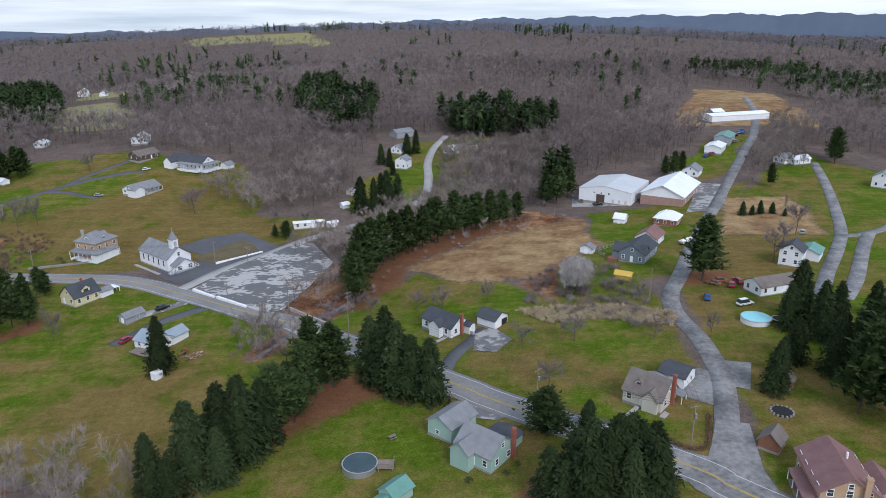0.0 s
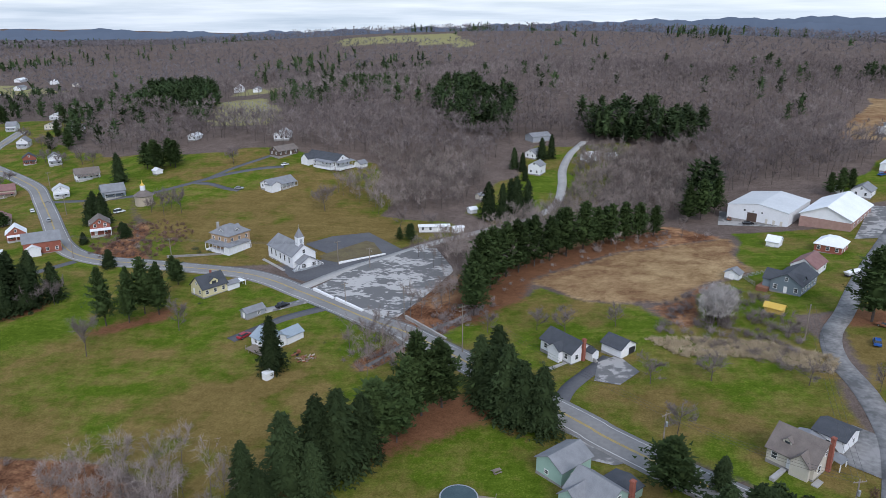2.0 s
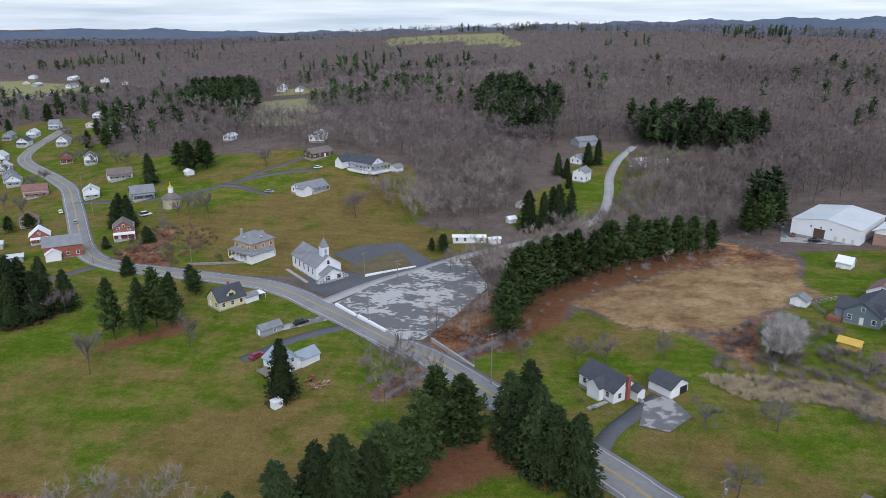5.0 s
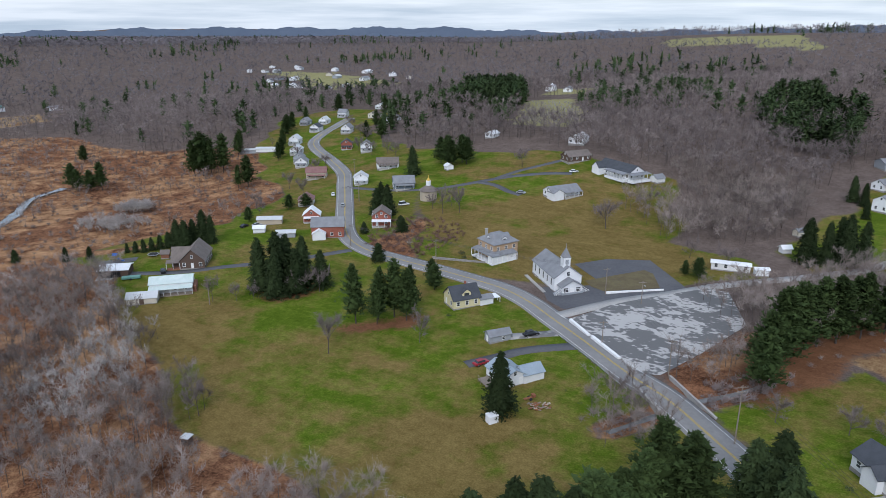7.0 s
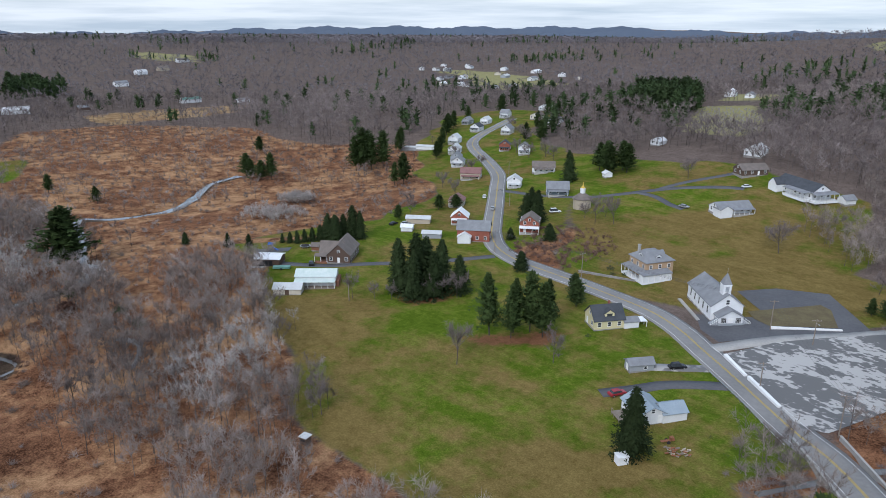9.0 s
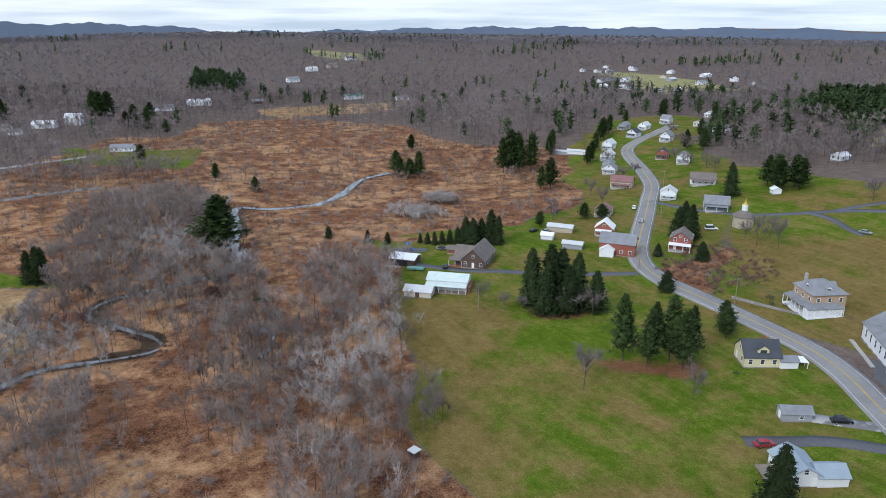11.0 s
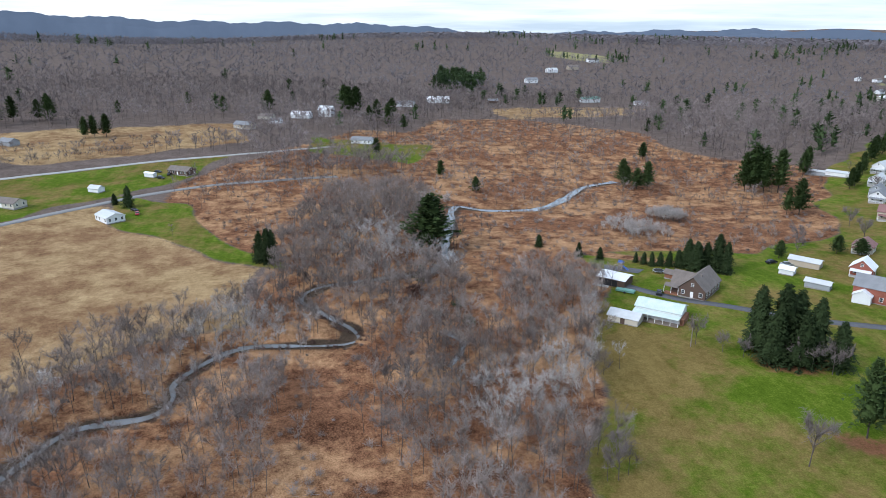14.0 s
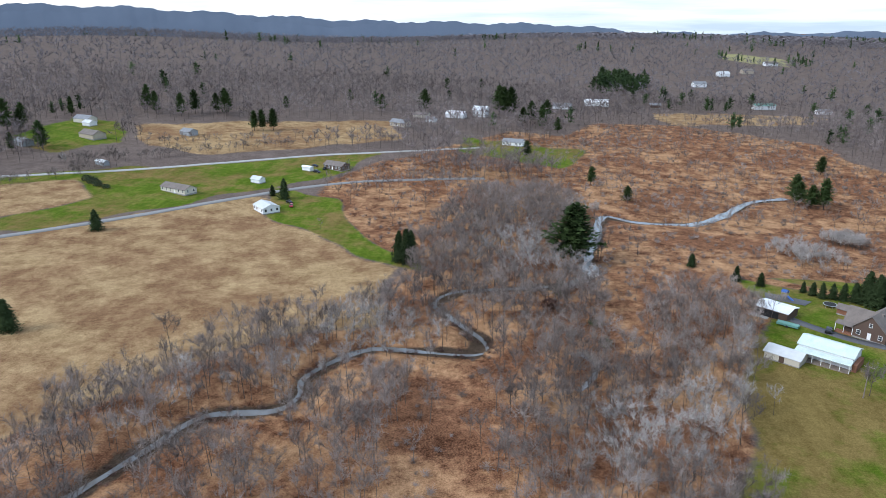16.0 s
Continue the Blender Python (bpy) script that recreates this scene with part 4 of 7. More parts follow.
grove([(-241, 373, 17), (-230, 368, 18), (-224, 374, 18), (-235, 371, 17), (-229, 377, 17)], "pine", 1.35, "pines on the meadow's edge")
grove([(-332, 307, 18), (-336, 303, 16), (-391, 319, 28), (-388, 323, 28), (-396, 316, 24), (-400, 322, 24), (-385, 330, 26), (-420, 371, 18), (-415, 366, 16)], "pine", 1.1, "pines beyond the marsh")
grove([(-501, 299, 14), (-443, 260, 15), (-432, 258, 16), (-421, 267, 17), (-425, 262, 14), (-462, 145, 12), (-528, 109, 12), (-420, 160, 11)], "pine", 1.4, "pines in the marsh")
grove([(-280, 174, 6), (-275, 181, 6), (-299, 163, 6)], "spruce", 1.5, "young spruces in the marsh")
grove([(-303, 46, 15), (-300, 50, 16), (-305, 51, 13)], "spruce", 1.1, "spruces by the creek")
conifer(-301, 116, 25, "pine", 1.7)
conifer(-262, 108, 8, "pine", 1.3)
grove([(-397, -28, 11), (-403, -36, 7), (-324, -93, 10), (-216, -62, 12)], "spruce", 1.5, "spruces beside the fields")
grove([(-585, -97, 19), (-589, -90, 17), (-582, -103, 16), (-630, -204, 19), (-625, -180, 21), (-641, -174, 24), (-638, -145, 22), (-685, -106, 15), (-762, -60, 14), (-480, -213, 19), (-488, -220, 17), (-549, -271, 20), (-527, -268, 24), (-533, -262, 19), (-646, -219, 22), (-654, -152, 24), (-650, -158, 20), (-600, -262, 18), (-470, -228, 14), (-712, -20, 17), (-724, 20, 22)], "pine", 1.1, "pines at the foot of the hill")
grove([(-740, 92, 30), (-726, 103, 30), (-733, 97, 28), (-690, 120, 20), (-680, 130, 18), (-670, 112, 18), (-700, 135, 20), (-640, 140, 15), (-655, 128, 16)], "pine", 1.2, "pines among far homes")
grove([(-350, 430, 15), (-342, 437, 14), (-372, 365, 14), (-377, 372, 15), (-400, 395, 14), (-425, 420, 16), (-432, 428, 16), (-440, 440, 15), (-385, 480, 14), (-376, 470, 16), (-455, 470, 14), (-465, 520, 16), (-410, 520, 17), (-395, 515, 15)], "pine", 1.2, "evergreens along the village street")


# single leafless trees
BARE = [bare_tree(30 + s, 16, 900, 0.0034, 0.42, 0.014, 0.45, 34) for s in range(5)]
BARE_ME = []
for v, f, nb in BARE:
    n_bark = int(f[:nb].max()) + 1
    BARE_ME.append((mesh_of("trunk", v[:n_bark], f[:nb], M_BARK, np.full(n_bark, 0.5)), mesh_of("crown", v[n_bark:], f[nb:] - n_bark, M_TWIG, np.full(len(v) - n_bark, 0.5))))


def leafless(x, y, h, wide=1.0, label="leafless deciduous tree standing alone on grass"):
    e = new("bare_tree")
    e.matrix_world = pose(x, y, hz(x, y) - 0.05, 0, 0, pick.uniform(0, 360)) @ Matrix.Diagonal((h * wide, h * wide, h, 1))
    for nm, me in zip(("trunk", "crown"), BARE_ME[pick.randrange(5)]):
        o = new(nm, me)
        o.parent = e
    return tagged(e, label, "tree", "leafless trees on the lawns")


for x, y, h, w in [(-115, 319, 14, 1.25), (-134, 174, 13, 0.9), (-116, 193, 10, 0.95), (-187, 301, 14, 0.8), (-189, 376, 12, 1), (0, 200, 8, 1.3), (-8, 202, 7, 1.3), (21, 171, 7, 1.4), (135, 261, 14, 1)]:
    leafless(x, y, h, w)
for x, y, h, w in [(35, 173, 8, 1.5), (56, 172, 6.5, 1.5), (-48, 186, 9, 1), (-55, 189, 9, 1), (-181, 306, 13, 0.8), (-137, 133, 11, 0.9), (-193, 179, 10, 0.8), (-187, 184, 7, 0.9), (-175, 198, 8, 1), (-172, 201, 9, 1.1), (-183, 188, 6, 1), (-169, 205, 10, 0.9)]:
    leafless(x, y, h, w)
for x, y, h, w in [(25, 150, 8, 1.2), (-60, 300, 9, 1.2), (-75, 305, 8, 1.1), (70, 170, 8, 0.7), (120, 240, 12, 1), (112, 228, 11, 1.1), (-280, 270, 9, 1.2), (-300, 310, 10, 1.1), (-310, 390, 11, 1.2), (-330, 400, 11, 1.2), (-22, 200, 7, 1.3), (14, 205, 7, 1.2)]:
    leafless(x, y, h, w)


for x, y, h, w in [(-278, 300, 10, 1.1), (-315, 345, 10, 1.2), (-322, 360, 9, 1.2), (-360, 372, 10, 1.2), (-285, 385, 12, 1.1), (-300, 395, 12, 1.1), (-255, 390, 12, 1.2), (-345, 425, 12, 1.2), (-395, 460, 12, 1.2), (-365, 440, 12, 1.1), (-268, 262, 8, 1.2), (-225, 300, 8, 1.1), (-190, 312, 9, 1.0), (-196, 305, 8, 1.1)]:
    leafless(x, y, h, w, "leafless yard tree between village houses")


def land_z(x, y):
    """Height of the ground sheet itself, coarse far off."""
    i, j = np.clip(np.searchsorted(gx, x) - 1, 0, nx - 2), np.clip(np.searchsorted(gy, y) - 1, 0, ny - 2)
    u, w = (x - gx[i]) / (gx[i + 1] - gx[i]), (y - gy[j]) / (gy[j + 1] - gy[j])
    return (GZ[j, i] * (1 - u) + GZ[j, i + 1] * u) * (1 - w) + (GZ[j + 1, i] * (1 - u) + GZ[j + 1, i + 1] * u) * w


# woods: joined stands of leafless trees, coarser with distance
def stand(name, xs, ys, hs, shapes, material, label, seed, wide=(0.85, 1.25), lift=-0.1, category="woods", domed=False):
    r = np.random.RandomState(seed)
    V, F, T, S, N, base = [], [], [], [], [], 0
    which = r.randint(len(shapes), size=len(xs))
    for k, (v, f, nb) in enumerate(shapes):
        m = which == k
        n = int(m.sum())
        if not n:
            continue
        a, w, h = r.uniform(0, 2 * math.pi, n), r.uniform(*wide, n), hs[m]
        ca, sa = np.cos(a)[:, None], np.sin(a)[:, None]
        X = (v[:, 0] * ca - v[:, 1] * sa) * (h * w)[:, None] + xs[m][:, None]
        Y = (v[:, 0] * sa + v[:, 1] * ca) * (h * w)[:, None] + ys[m][:, None]
        Z = v[:, 2] * h[:, None] + (land_z(xs[m], ys[m]) + lift)[:, None]
        V.append(np.stack([X, Y, Z], -1).reshape(-1, 3))
        if domed:
            q = np.stack([X - xs[m][:, None], Y - ys[m][:, None], 1.25 * v[:, 2] * h[:, None] - 0.62 * h[:, None]], -1) / h[:, None, None] + (0, 0, 0.12)
            N.append((q / np.maximum(np.linalg.norm(q, axis=-1, keepdims=True), 1e-6)).reshape(-1, 3))
        F.append((f[None] + (base + len(v) * np.arange(n))[:, None, None]).reshape(-1, 3))
        T.append(np.repeat(np.clip(0.5 + 0.3 * wob(xs[m], ys[m], 85, 3) + 0.18 * wob(xs[m], ys[m], 23, 1) + r.uniform(-0.42, 0.42, n), 0, 1), len(v)))
        S.append(np.tile(np.arange(len(f)) < nb, n))
        base += len(v) * n
    if V:
        ob = new(name, mesh_of(name, np.concatenate(V), np.concatenate(F), material, np.concatenate(T), smooth=domed, second=(M_BARK, np.concatenate(S))))
        if domed:
            ob.data.normals_split_custom_set_from_vertices(np.concatenate(N).astype(np.float32))
        return tagged(ob, label, category, kind="stuff")


def cells(lo, hi, step, seed):
    """Jittered points in the seen sector between two distances from the middle of the walk."""
    r = np.random.RandomState(seed)
    a = np.arange(-hi, hi, step)
    X, Y = np.meshgrid(a, a)
    X = X + r.uniform(-0.45, 0.45, X.shape) * step - 10
    Y = Y + r.uniform(-0.45, 0.45, X.shape) * step + 45
    d = np.hypot(X + 10, Y - 45)
    az = np.degrees(np.arctan2(-(X + 10), Y - 45))
    k = (d > lo) & (d <= hi) & (az > -40) & (az < 134)
    return X[k], Y[k]


def is_open(X, Y):
    o = np.zeros(X.shape, bool)
    for p in OPEN:
        o |= inside(p, X + 5 * wob(X, Y, 13, 3), Y + 5 * wob(X, Y, 17, 4)) > 0
    return o


def in_grove(X, Y):
    o = np.zeros(X.shape, bool)
    for p in GROVES:
        o |= inside(p, X + 4 * wob(X, Y, 9, 3), Y + 4 * wob(X, Y, 8, 4)) > 3 * wob(X, Y, 5.3, 1) + 4 * np.clip(np.sin(X * 12.9 + Y * 78.2) * 1.3, -1, 0.4)
    return o


def off_roads(X, Y):
    d = np.minimum(near_line(MAIN, X, Y), np.minimum(near_line(SIDE, X, Y), near_line(LANE, X, Y)))
    return (d > 7) & (near_line(CREEK, X, Y) > 1.9) & (near_line(BROOK, X, Y) > 3.5)


NEAR = [bare_tree(60 + s, 6, 260, 0.0031, 0.29, 0.0075, 0.42, 7) for s in range(8)]
BACK = [bare_tree(70 + s, 5, 125, 0.0052, 0.31, 0.0080, 0.42, 3) for s in range(7)]
MIDT = [bare_tree(80 + s, 3, 56, 0.0082, 0.34, 0.008, 0.4) for s in range(6)]
FART = [bare_tree(90 + s, 2, 24, 0.021, 0.48, 0.006, 0.3) for s in range(5)]
RIMT = [crown_tree(95 + s, 12, 0.36, 1.2, 0.45) for s in range(4)]
rs = np.random.RandomState(11)

X, Y = cells(0, 480, 4.25, 1)
k = in_grove(X, Y) & off_roads(X, Y)
X, Y = X[k], Y[k]
pale = wob(X, Y, 18, 6) + rs.normal(0, 0.25, X.shape) > 0.62 + 9 * (X > -120)
stand("woods", X[~pale], Y[~pale], rs.uniform(8, 15, (~pale).sum()), NEAR, M_NEARTWIG, "grove of leafless grey-brown trees by a creek", 2)
stand("woods", X[pale], Y[pale], rs.uniform(8, 13, pale.sum()), NEAR, M_PALE, "grove of pale leafless aspens", 3)
X, Y = cells(100, 480, 6.8, 4)
k = ~is_open(X, Y) & ~in_grove(X, Y) & off_roads(X, Y)
X, Y = X[k], Y[k]
stand("woods", X, Y, rs.uniform(11, 18, len(X)), BACK, M_TWIG, "leafless hardwood forest in winter", 5, (1.0, 1.5))
for lo, hi, step, shapes, hh, sd in ((480, 950, 10.0, MIDT, (12, 19), 6), (950, 2000, 20, FART, (14, 21), 7), (2000, 3300, 34, RIMT, (9, 14), 8)):
    X, Y = cells(lo, hi, step, sd)
    k = ~is_open(X, Y)
    X, Y = X[k], Y[k]
    ever = wob(X, Y, 90, 5) + wob(X, Y, 31, 9) * 0.6 + rs.normal(0, 0.3, X.shape) > 1.0
    ever &= (Y > 250) | (wob(X, Y, 60, 2) > 0.55)
    ever |= rs.rand(len(X)) < np.where((hi < 1000) & (X < -250) & (Y > 250), 0.035, 0.008)
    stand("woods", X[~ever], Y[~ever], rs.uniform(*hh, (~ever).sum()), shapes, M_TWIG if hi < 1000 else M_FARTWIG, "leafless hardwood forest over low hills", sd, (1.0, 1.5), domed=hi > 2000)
    tri = [(*conifer_shape(200 + s, "pine", 3 if hi < 1000 else 1), 0) for s in range(4)]
    stand("evergreen_woods", X[ever], Y[ever], rs.uniform(12, 20, ever.sum()), tri, M_FARPINE, "patches of dark evergreens among leafless forest", sd + 20, (1.0, 1.4))

# pines on the wooded knoll
r = np.random.RandomState(77)
KNOLL = [[(-139, 640), (-94, 659), (-56, 580), (-48, 488), (-69, 474), (-89, 502), (-114, 552)], [(-10, 528), (37, 547), (78, 491), (74, 456), (43, 464), (6, 485)], [(48, 358), (70, 360), (64, 336), (52, 334)],
         [(-423, 689), (-371, 678), (-304, 556), (-346, 560)], [(-398, 604), (-332, 572), (-307, 590), (-398, 720), (-478, 752)], [(-947, 211), (-988, 279), (-1089, 309), (-1117, 246)]]
for p in KNOLL:
    q = np.array(p)
    n = int(np.ptp(q[:, 0]) * np.ptp(q[:, 1]) / 80)
    X, Y = r.uniform(q[:, 0].min(), q[:, 0].max(), n), r.uniform(q[:, 1].min(), q[:, 1].max(), n)
    k = inside(p, X, Y) > 0
    shapes = [(*conifer_shape(40 + s, "pine", 5), 0) for s in range(5)]
    stand("evergreen_woods", X[k], Y[k], r.uniform(12, 24, k.sum()), shapes, M_FARPINE, "stand of dark green pines on a knoll", 31, (0.9, 1.5))

# hedgerows along the far fields
for pts, n, hh in (([(-445, -187), (-470, -142), (-508, -100), (-542, -44), (-573, 19)], 150, (5, 9)), ([(-509, -160), (-549, -80), (-605, 1)], 60, (5, 10)), ([(-389, -181), (-414, -165), (-439, -152)], 50, (4, 8)), ([(-440, 2), (-452, 40), (-440, 70), (-420, 90)], 60, (4, 8))):
    ln = smooth_line(pts, 1.0)
    p = ln[r.randint(len(ln), size=n)] + r.normal(0, 2.2, (n, 2))
    stand("hedgerow", p[:, 0], p[:, 1], r.uniform(*hh, n), BACK, M_NEARTWIG, "ragged leafless hedgerow beside a field", 61, (0.9, 1.4), category="hedgerow")

# brush and reeds
SHRUB = [shrub_shape(s, 60, 0.016) for s in range(4)]
X, Y = cells(0, 700, 4.4, 12)
mz = np.max([inside(p, X, Y) for p in MARSH], 0)
k = (mz > 1) & ~in_grove(X, Y) & off_roads(X, Y) & (rs.rand(len(X)) < 0.26 + 0.22 * wob(X, Y, 25, 1)) & (np.max([inside(p, X, Y) for p in LAWNS + STRAW], 0) < 0)
stand("brush", X[k], Y[k], rs.uniform(1.2, 3.2, k.sum()), SHRUB, M_NEARTWIG, "leafless grey-brown brush in the marsh", 13, (0.8, 1.4), category="brush")
k = (mz > 1) & ~in_grove(X, Y) & off_roads(X, Y) & (rs.rand(len(X)) < 0.04 + 0.10 * wob(X, Y, 21, 8) + 0.17 * np.clip((-330 - X) / 120, 0, 1))
stand("woods", X[k], Y[k], rs.uniform(4, 11, k.sum()), BACK, M_NEARTWIG, "scattered leafless saplings in the marsh", 14, (0.8, 1.2))
ALDER = [[(-326, 200), (-300, 206), (-296, 222), (-322, 226), (-336, 212)], [(-350, 232), (-330, 238), (-334, 250), (-352, 248)], [(38, 206), (44, 204), (46, 214), (41, 217)]]
for p in ALDER:
    q = np.array(p)
    X, Y = r.uniform(q[:, 0].min(), q[:, 0].max(), 170), r.uniform(q[:, 1].min(), q[:, 1].max(), 170)
    k = inside(p, X, Y) > 0
    stand("thicket", X[k], Y[k], r.uniform(5, 8, k.sum()) * (1.35 if p[0][0] > 0 else 1.0), NEAR, M_PALE, "thicket of pale leafless saplings", 41, (0.9, 1.3), category="thicket")
X, Y = r.uniform(18, 66, 2600), r.uniform(172, 204, 2600)
k = np.abs(inside([(22, 196), (30, 186), (46, 186), (62, 178), (66, 186), (50, 194), (34, 196)], X, Y) - 2) < 2.5
stand("reeds", X[k], Y[k], r.uniform(1.0, 2.2, k.sum()), SHRUB, M_REED, "tall straw-coloured reeds along a ditch", 42, category="reeds")


# ---- buildings ----
def gable(bm, x0, x1, y0, y1, z0, z1, zr, along):
    """A closed house body with gable ends; along: the ridge's axis."""
    box_pts = {"x": [(x0, y0), (x1, y0), (x1, y1), (x0, y1)], "y": [(x1, y0), (x1, y1), (x0, y1), (x0, y0)]}[along]
    lo = [bm.verts.new((*p, z0)) for p in box_pts]
    hi = [bm.verts.new((*p, z1)) for p in box_pts]
    a, b = box_pts[0], box_pts[3]
    c, d = box_pts[1], box_pts[2]
    ra = bm.verts.new(((a[0] + b[0]) / 2, (a[1] + b[1]) / 2, zr))
    rb = bm.verts.new(((c[0] + d[0]) / 2, (c[1] + d[1]) / 2, zr))
    for q in ((lo[3], lo[2], lo[1], lo[0]), (lo[0], lo[1], hi[1], hi[0]), (lo[2], lo[3], hi[3], hi[2]), (lo[1], lo[2], hi[2], rb, hi[1]), (lo[3], lo[0], hi[0], ra, hi[3]), (hi[0], hi[1], rb, ra), (hi[2], hi[3], ra, rb)):
        bm.faces.new(q)
    return bm


def slabs(bm, x0, x1, y0, y1, z1, zr, along, over=0.4, thick=0.16):
    """Two pitched roof slabs with eaves."""
    if along == "y":
        half, mid, l0, l1 = (x1 - x0) / 2, (x0 + x1) / 2, y0 - over, y1 + over
        P = lambda s, u, z: (mid + s, u, z)
    else:
        half, mid, l0, l1 = (y1 - y0) / 2, (y0 + y1) / 2, x0 - over, x1 + over
        P = lambda s, u, z: (u, mid + s, z)
    k = (zr - z1) / half
    ze = z1 - k * over
    for sg in (-1, 1):
        pts = []
        for u in (l0, l1):
            pts += [P(0, u, zr + 0.02), P(sg * (half + over), u, ze + 0.02), P(sg * (half + over), u, ze + 0.02 + thick), P(0, u, zr + 0.02 + thick)]
        v = [bm.verts.new(p) for p in pts]
        for q in ((0, 1, 2, 3), (7, 6, 5, 4), (0, 4, 5, 1), (1, 5, 6, 2), (2, 6, 7, 3), (3, 7, 4, 0)):
            bm.faces.new([v[i] for i in q])
    return bm


def hip(bm, x0, x1, y0, y1, z, zr, over=0.5, flat=0.3):
    x0, x1, y0, y1 = x0 - over, x1 + over, y0 - over, y1 + over
    cx, cy = (x0 + x1) / 2, (y0 + y1) / 2
    dx, dy = (x1 - x0) / 2 - min(x1 - x0, y1 - y0) / 2 * (1 - flat), (y1 - y0) / 2 - min(x1 - x0, y1 - y0) / 2 * (1 - flat)
    rings = [[(x0, y0), (x1, y0), (x1, y1), (x0, y1)]] * 2 + [[(cx - dx, cy - dy), (cx + dx, cy - dy), (cx + dx, cy + dy), (cx - dx, cy + dy)]]
    vs = [[bm.verts.new((*p, h)) for p in ring] for ring, h in zip(rings, (z, z + 0.15, zr))]
    bm.faces.new(vs[0][::-1])
    bm.faces.new(vs[2])
    for a, b in zip(vs, vs[1:]):
        for i in range(4):
            bm.faces.new((a[i], a[(i + 1) % 4], b[(i + 1) % 4], b[i]))
    return bm


def window(house, side, at, z, w, h, dims, trim=M_TRIM, name="window"):
    """A framed window on a wall: side is -x, x, -y or y; at runs along the wall."""
    x0, x1, y0, y1 = dims
    m = {"-y": pose(at, y0, z), "y": pose(at, y1, z, 0, 0, 180), "-x": pose(x0, at, z, 0, 0, -90), "x": pose(x1, at, z, 0, 0, 90)}[side]
    e = new(name, bm_mesh(name, boxes((-w / 2 - 0.1, -0.07, -0.1, w / 2 + 0.1, 0.02, 0), (-w / 2 - 0.1, -0.07, h, w / 2 + 0.1, 0.02, h + 0.1), (-w / 2 - 0.1, -0.07, 0, -w / 2, 0.02, h), (w / 2, -0.07, 0, w / 2 + 0.1, 0.02, h), (-w / 2, -0.05, h / 2 - 0.03, w / 2, 0.0, h / 2 + 0.03)), trim))
    e.parent, e.matrix_basis = house, m
    p = new("pane", bm_mesh("pane", boxes((-w / 2, -0.025, 0, w / 2, 0.01, h)), M_GLASS))
    p.parent = e
    return e


def door(house, side, at, z, w, h, dims, material=M_TRIM, name="door"):
    x0, x1, y0, y1 = dims
    m = {"-y": pose(at, y0, z), "y": pose(at, y1, z, 0, 0, 180), "-x": pose(x0, at, z, 0, 0, -90), "x": pose(x1, at, z, 0, 0, 90)}[side]
    bm = boxes((-w / 2, -0.06, 0, w / 2, 0.02, h))
    n = max(1, round(w / 1.2))
    for i in range(n):
        a = -w / 2 + w * i / n + 0.08
        box(bm, a, -0.09, 0.15, a + w / n - 0.16, -0.05, h * 0.46)
        box(bm, a, -0.09, h * 0.54, a + w / n - 0.16, -0.05, h - 0.15)
    o = new(name, bm_mesh(name, bm, material))
    o.parent, o.matrix_basis = house, m
    return o


def house(x, y, ang, lx, ly, wall, roof, along, wall_m, roof_m, label, category="house", name="house", wins=True, chimney=None, stone=True, over=0.4, hipped=False, zoff=0.0, group="", storeys=1, sides=("-y", "x", "-x", "y"), front="-y"):
    """A building with its own axes: lx by ly, walls and roof heights in metres, ridge along its own x or y."""
    e = new(name)
    e.matrix_world = pose(x, y, hz(x, y) + zoff, 0, 0, ang)
    x0, x1, y0, y1 = -lx / 2, lx / 2, -ly / 2, ly / 2
    dims = (x0, x1, y0, y1)
    if stone:
        part("foundation", boxes((x0 - 0.05, y0 - 0.05, -2.0, x1 + 0.05, y1 + 0.05, 0.35)), M_STONE, e)
    if hipped:
        part("wall", boxes((x0, y0, -1.0, x1, y1, wall)), wall_m, e)
        part("roof", hip(bmesh.new(), x0, x1, y0, y1, wall, wall + roof), roof_m, e)
    else:
        part("wall", gable(bmesh.new(), x0, x1, y0, y1, -1.0, wall, wall + roof, along), wall_m, e)
        part("roof", slabs(bmesh.new(), x0, x1, y0, y1, wall, wall + roof, along, over), roof_m, e)
    if wins:
        for s in sides:
            ln = ly if "x" in s else lx
            n = max(1, int(ln / 3.0))
            for st in range(storeys):
                for i in range(n):
                    at = (i + 0.5) / n * ln - ln / 2
                    if st == 0 and s == front and i == n // 2:
                        door(e, s, at, 0.35, 1.0, 2.05, dims)
                    else:
                        window(e, s, at, 1.2 + 2.7 * st, 1.0, 1.3, dims)
        if not hipped and roof > 1.8:
            for s in (("-x", "x") if along == "x" else ("-y", "y")):
                window(e, s, 0, wall + roof * 0.22, 0.8, 1.0, dims)
    if chimney:
        cx, cy, ch = chimney
        part("chimney", boxes((cx - 0.35, cy - 0.35, 0, cx + 0.35, cy + 0.35, ch), (cx - 0.42, cy - 0.42, ch - 0.25, cx + 0.42, cy + 0.42, ch - 0.08)), M_BRICK, e)
    tagged(e, label, category, group)
    return e


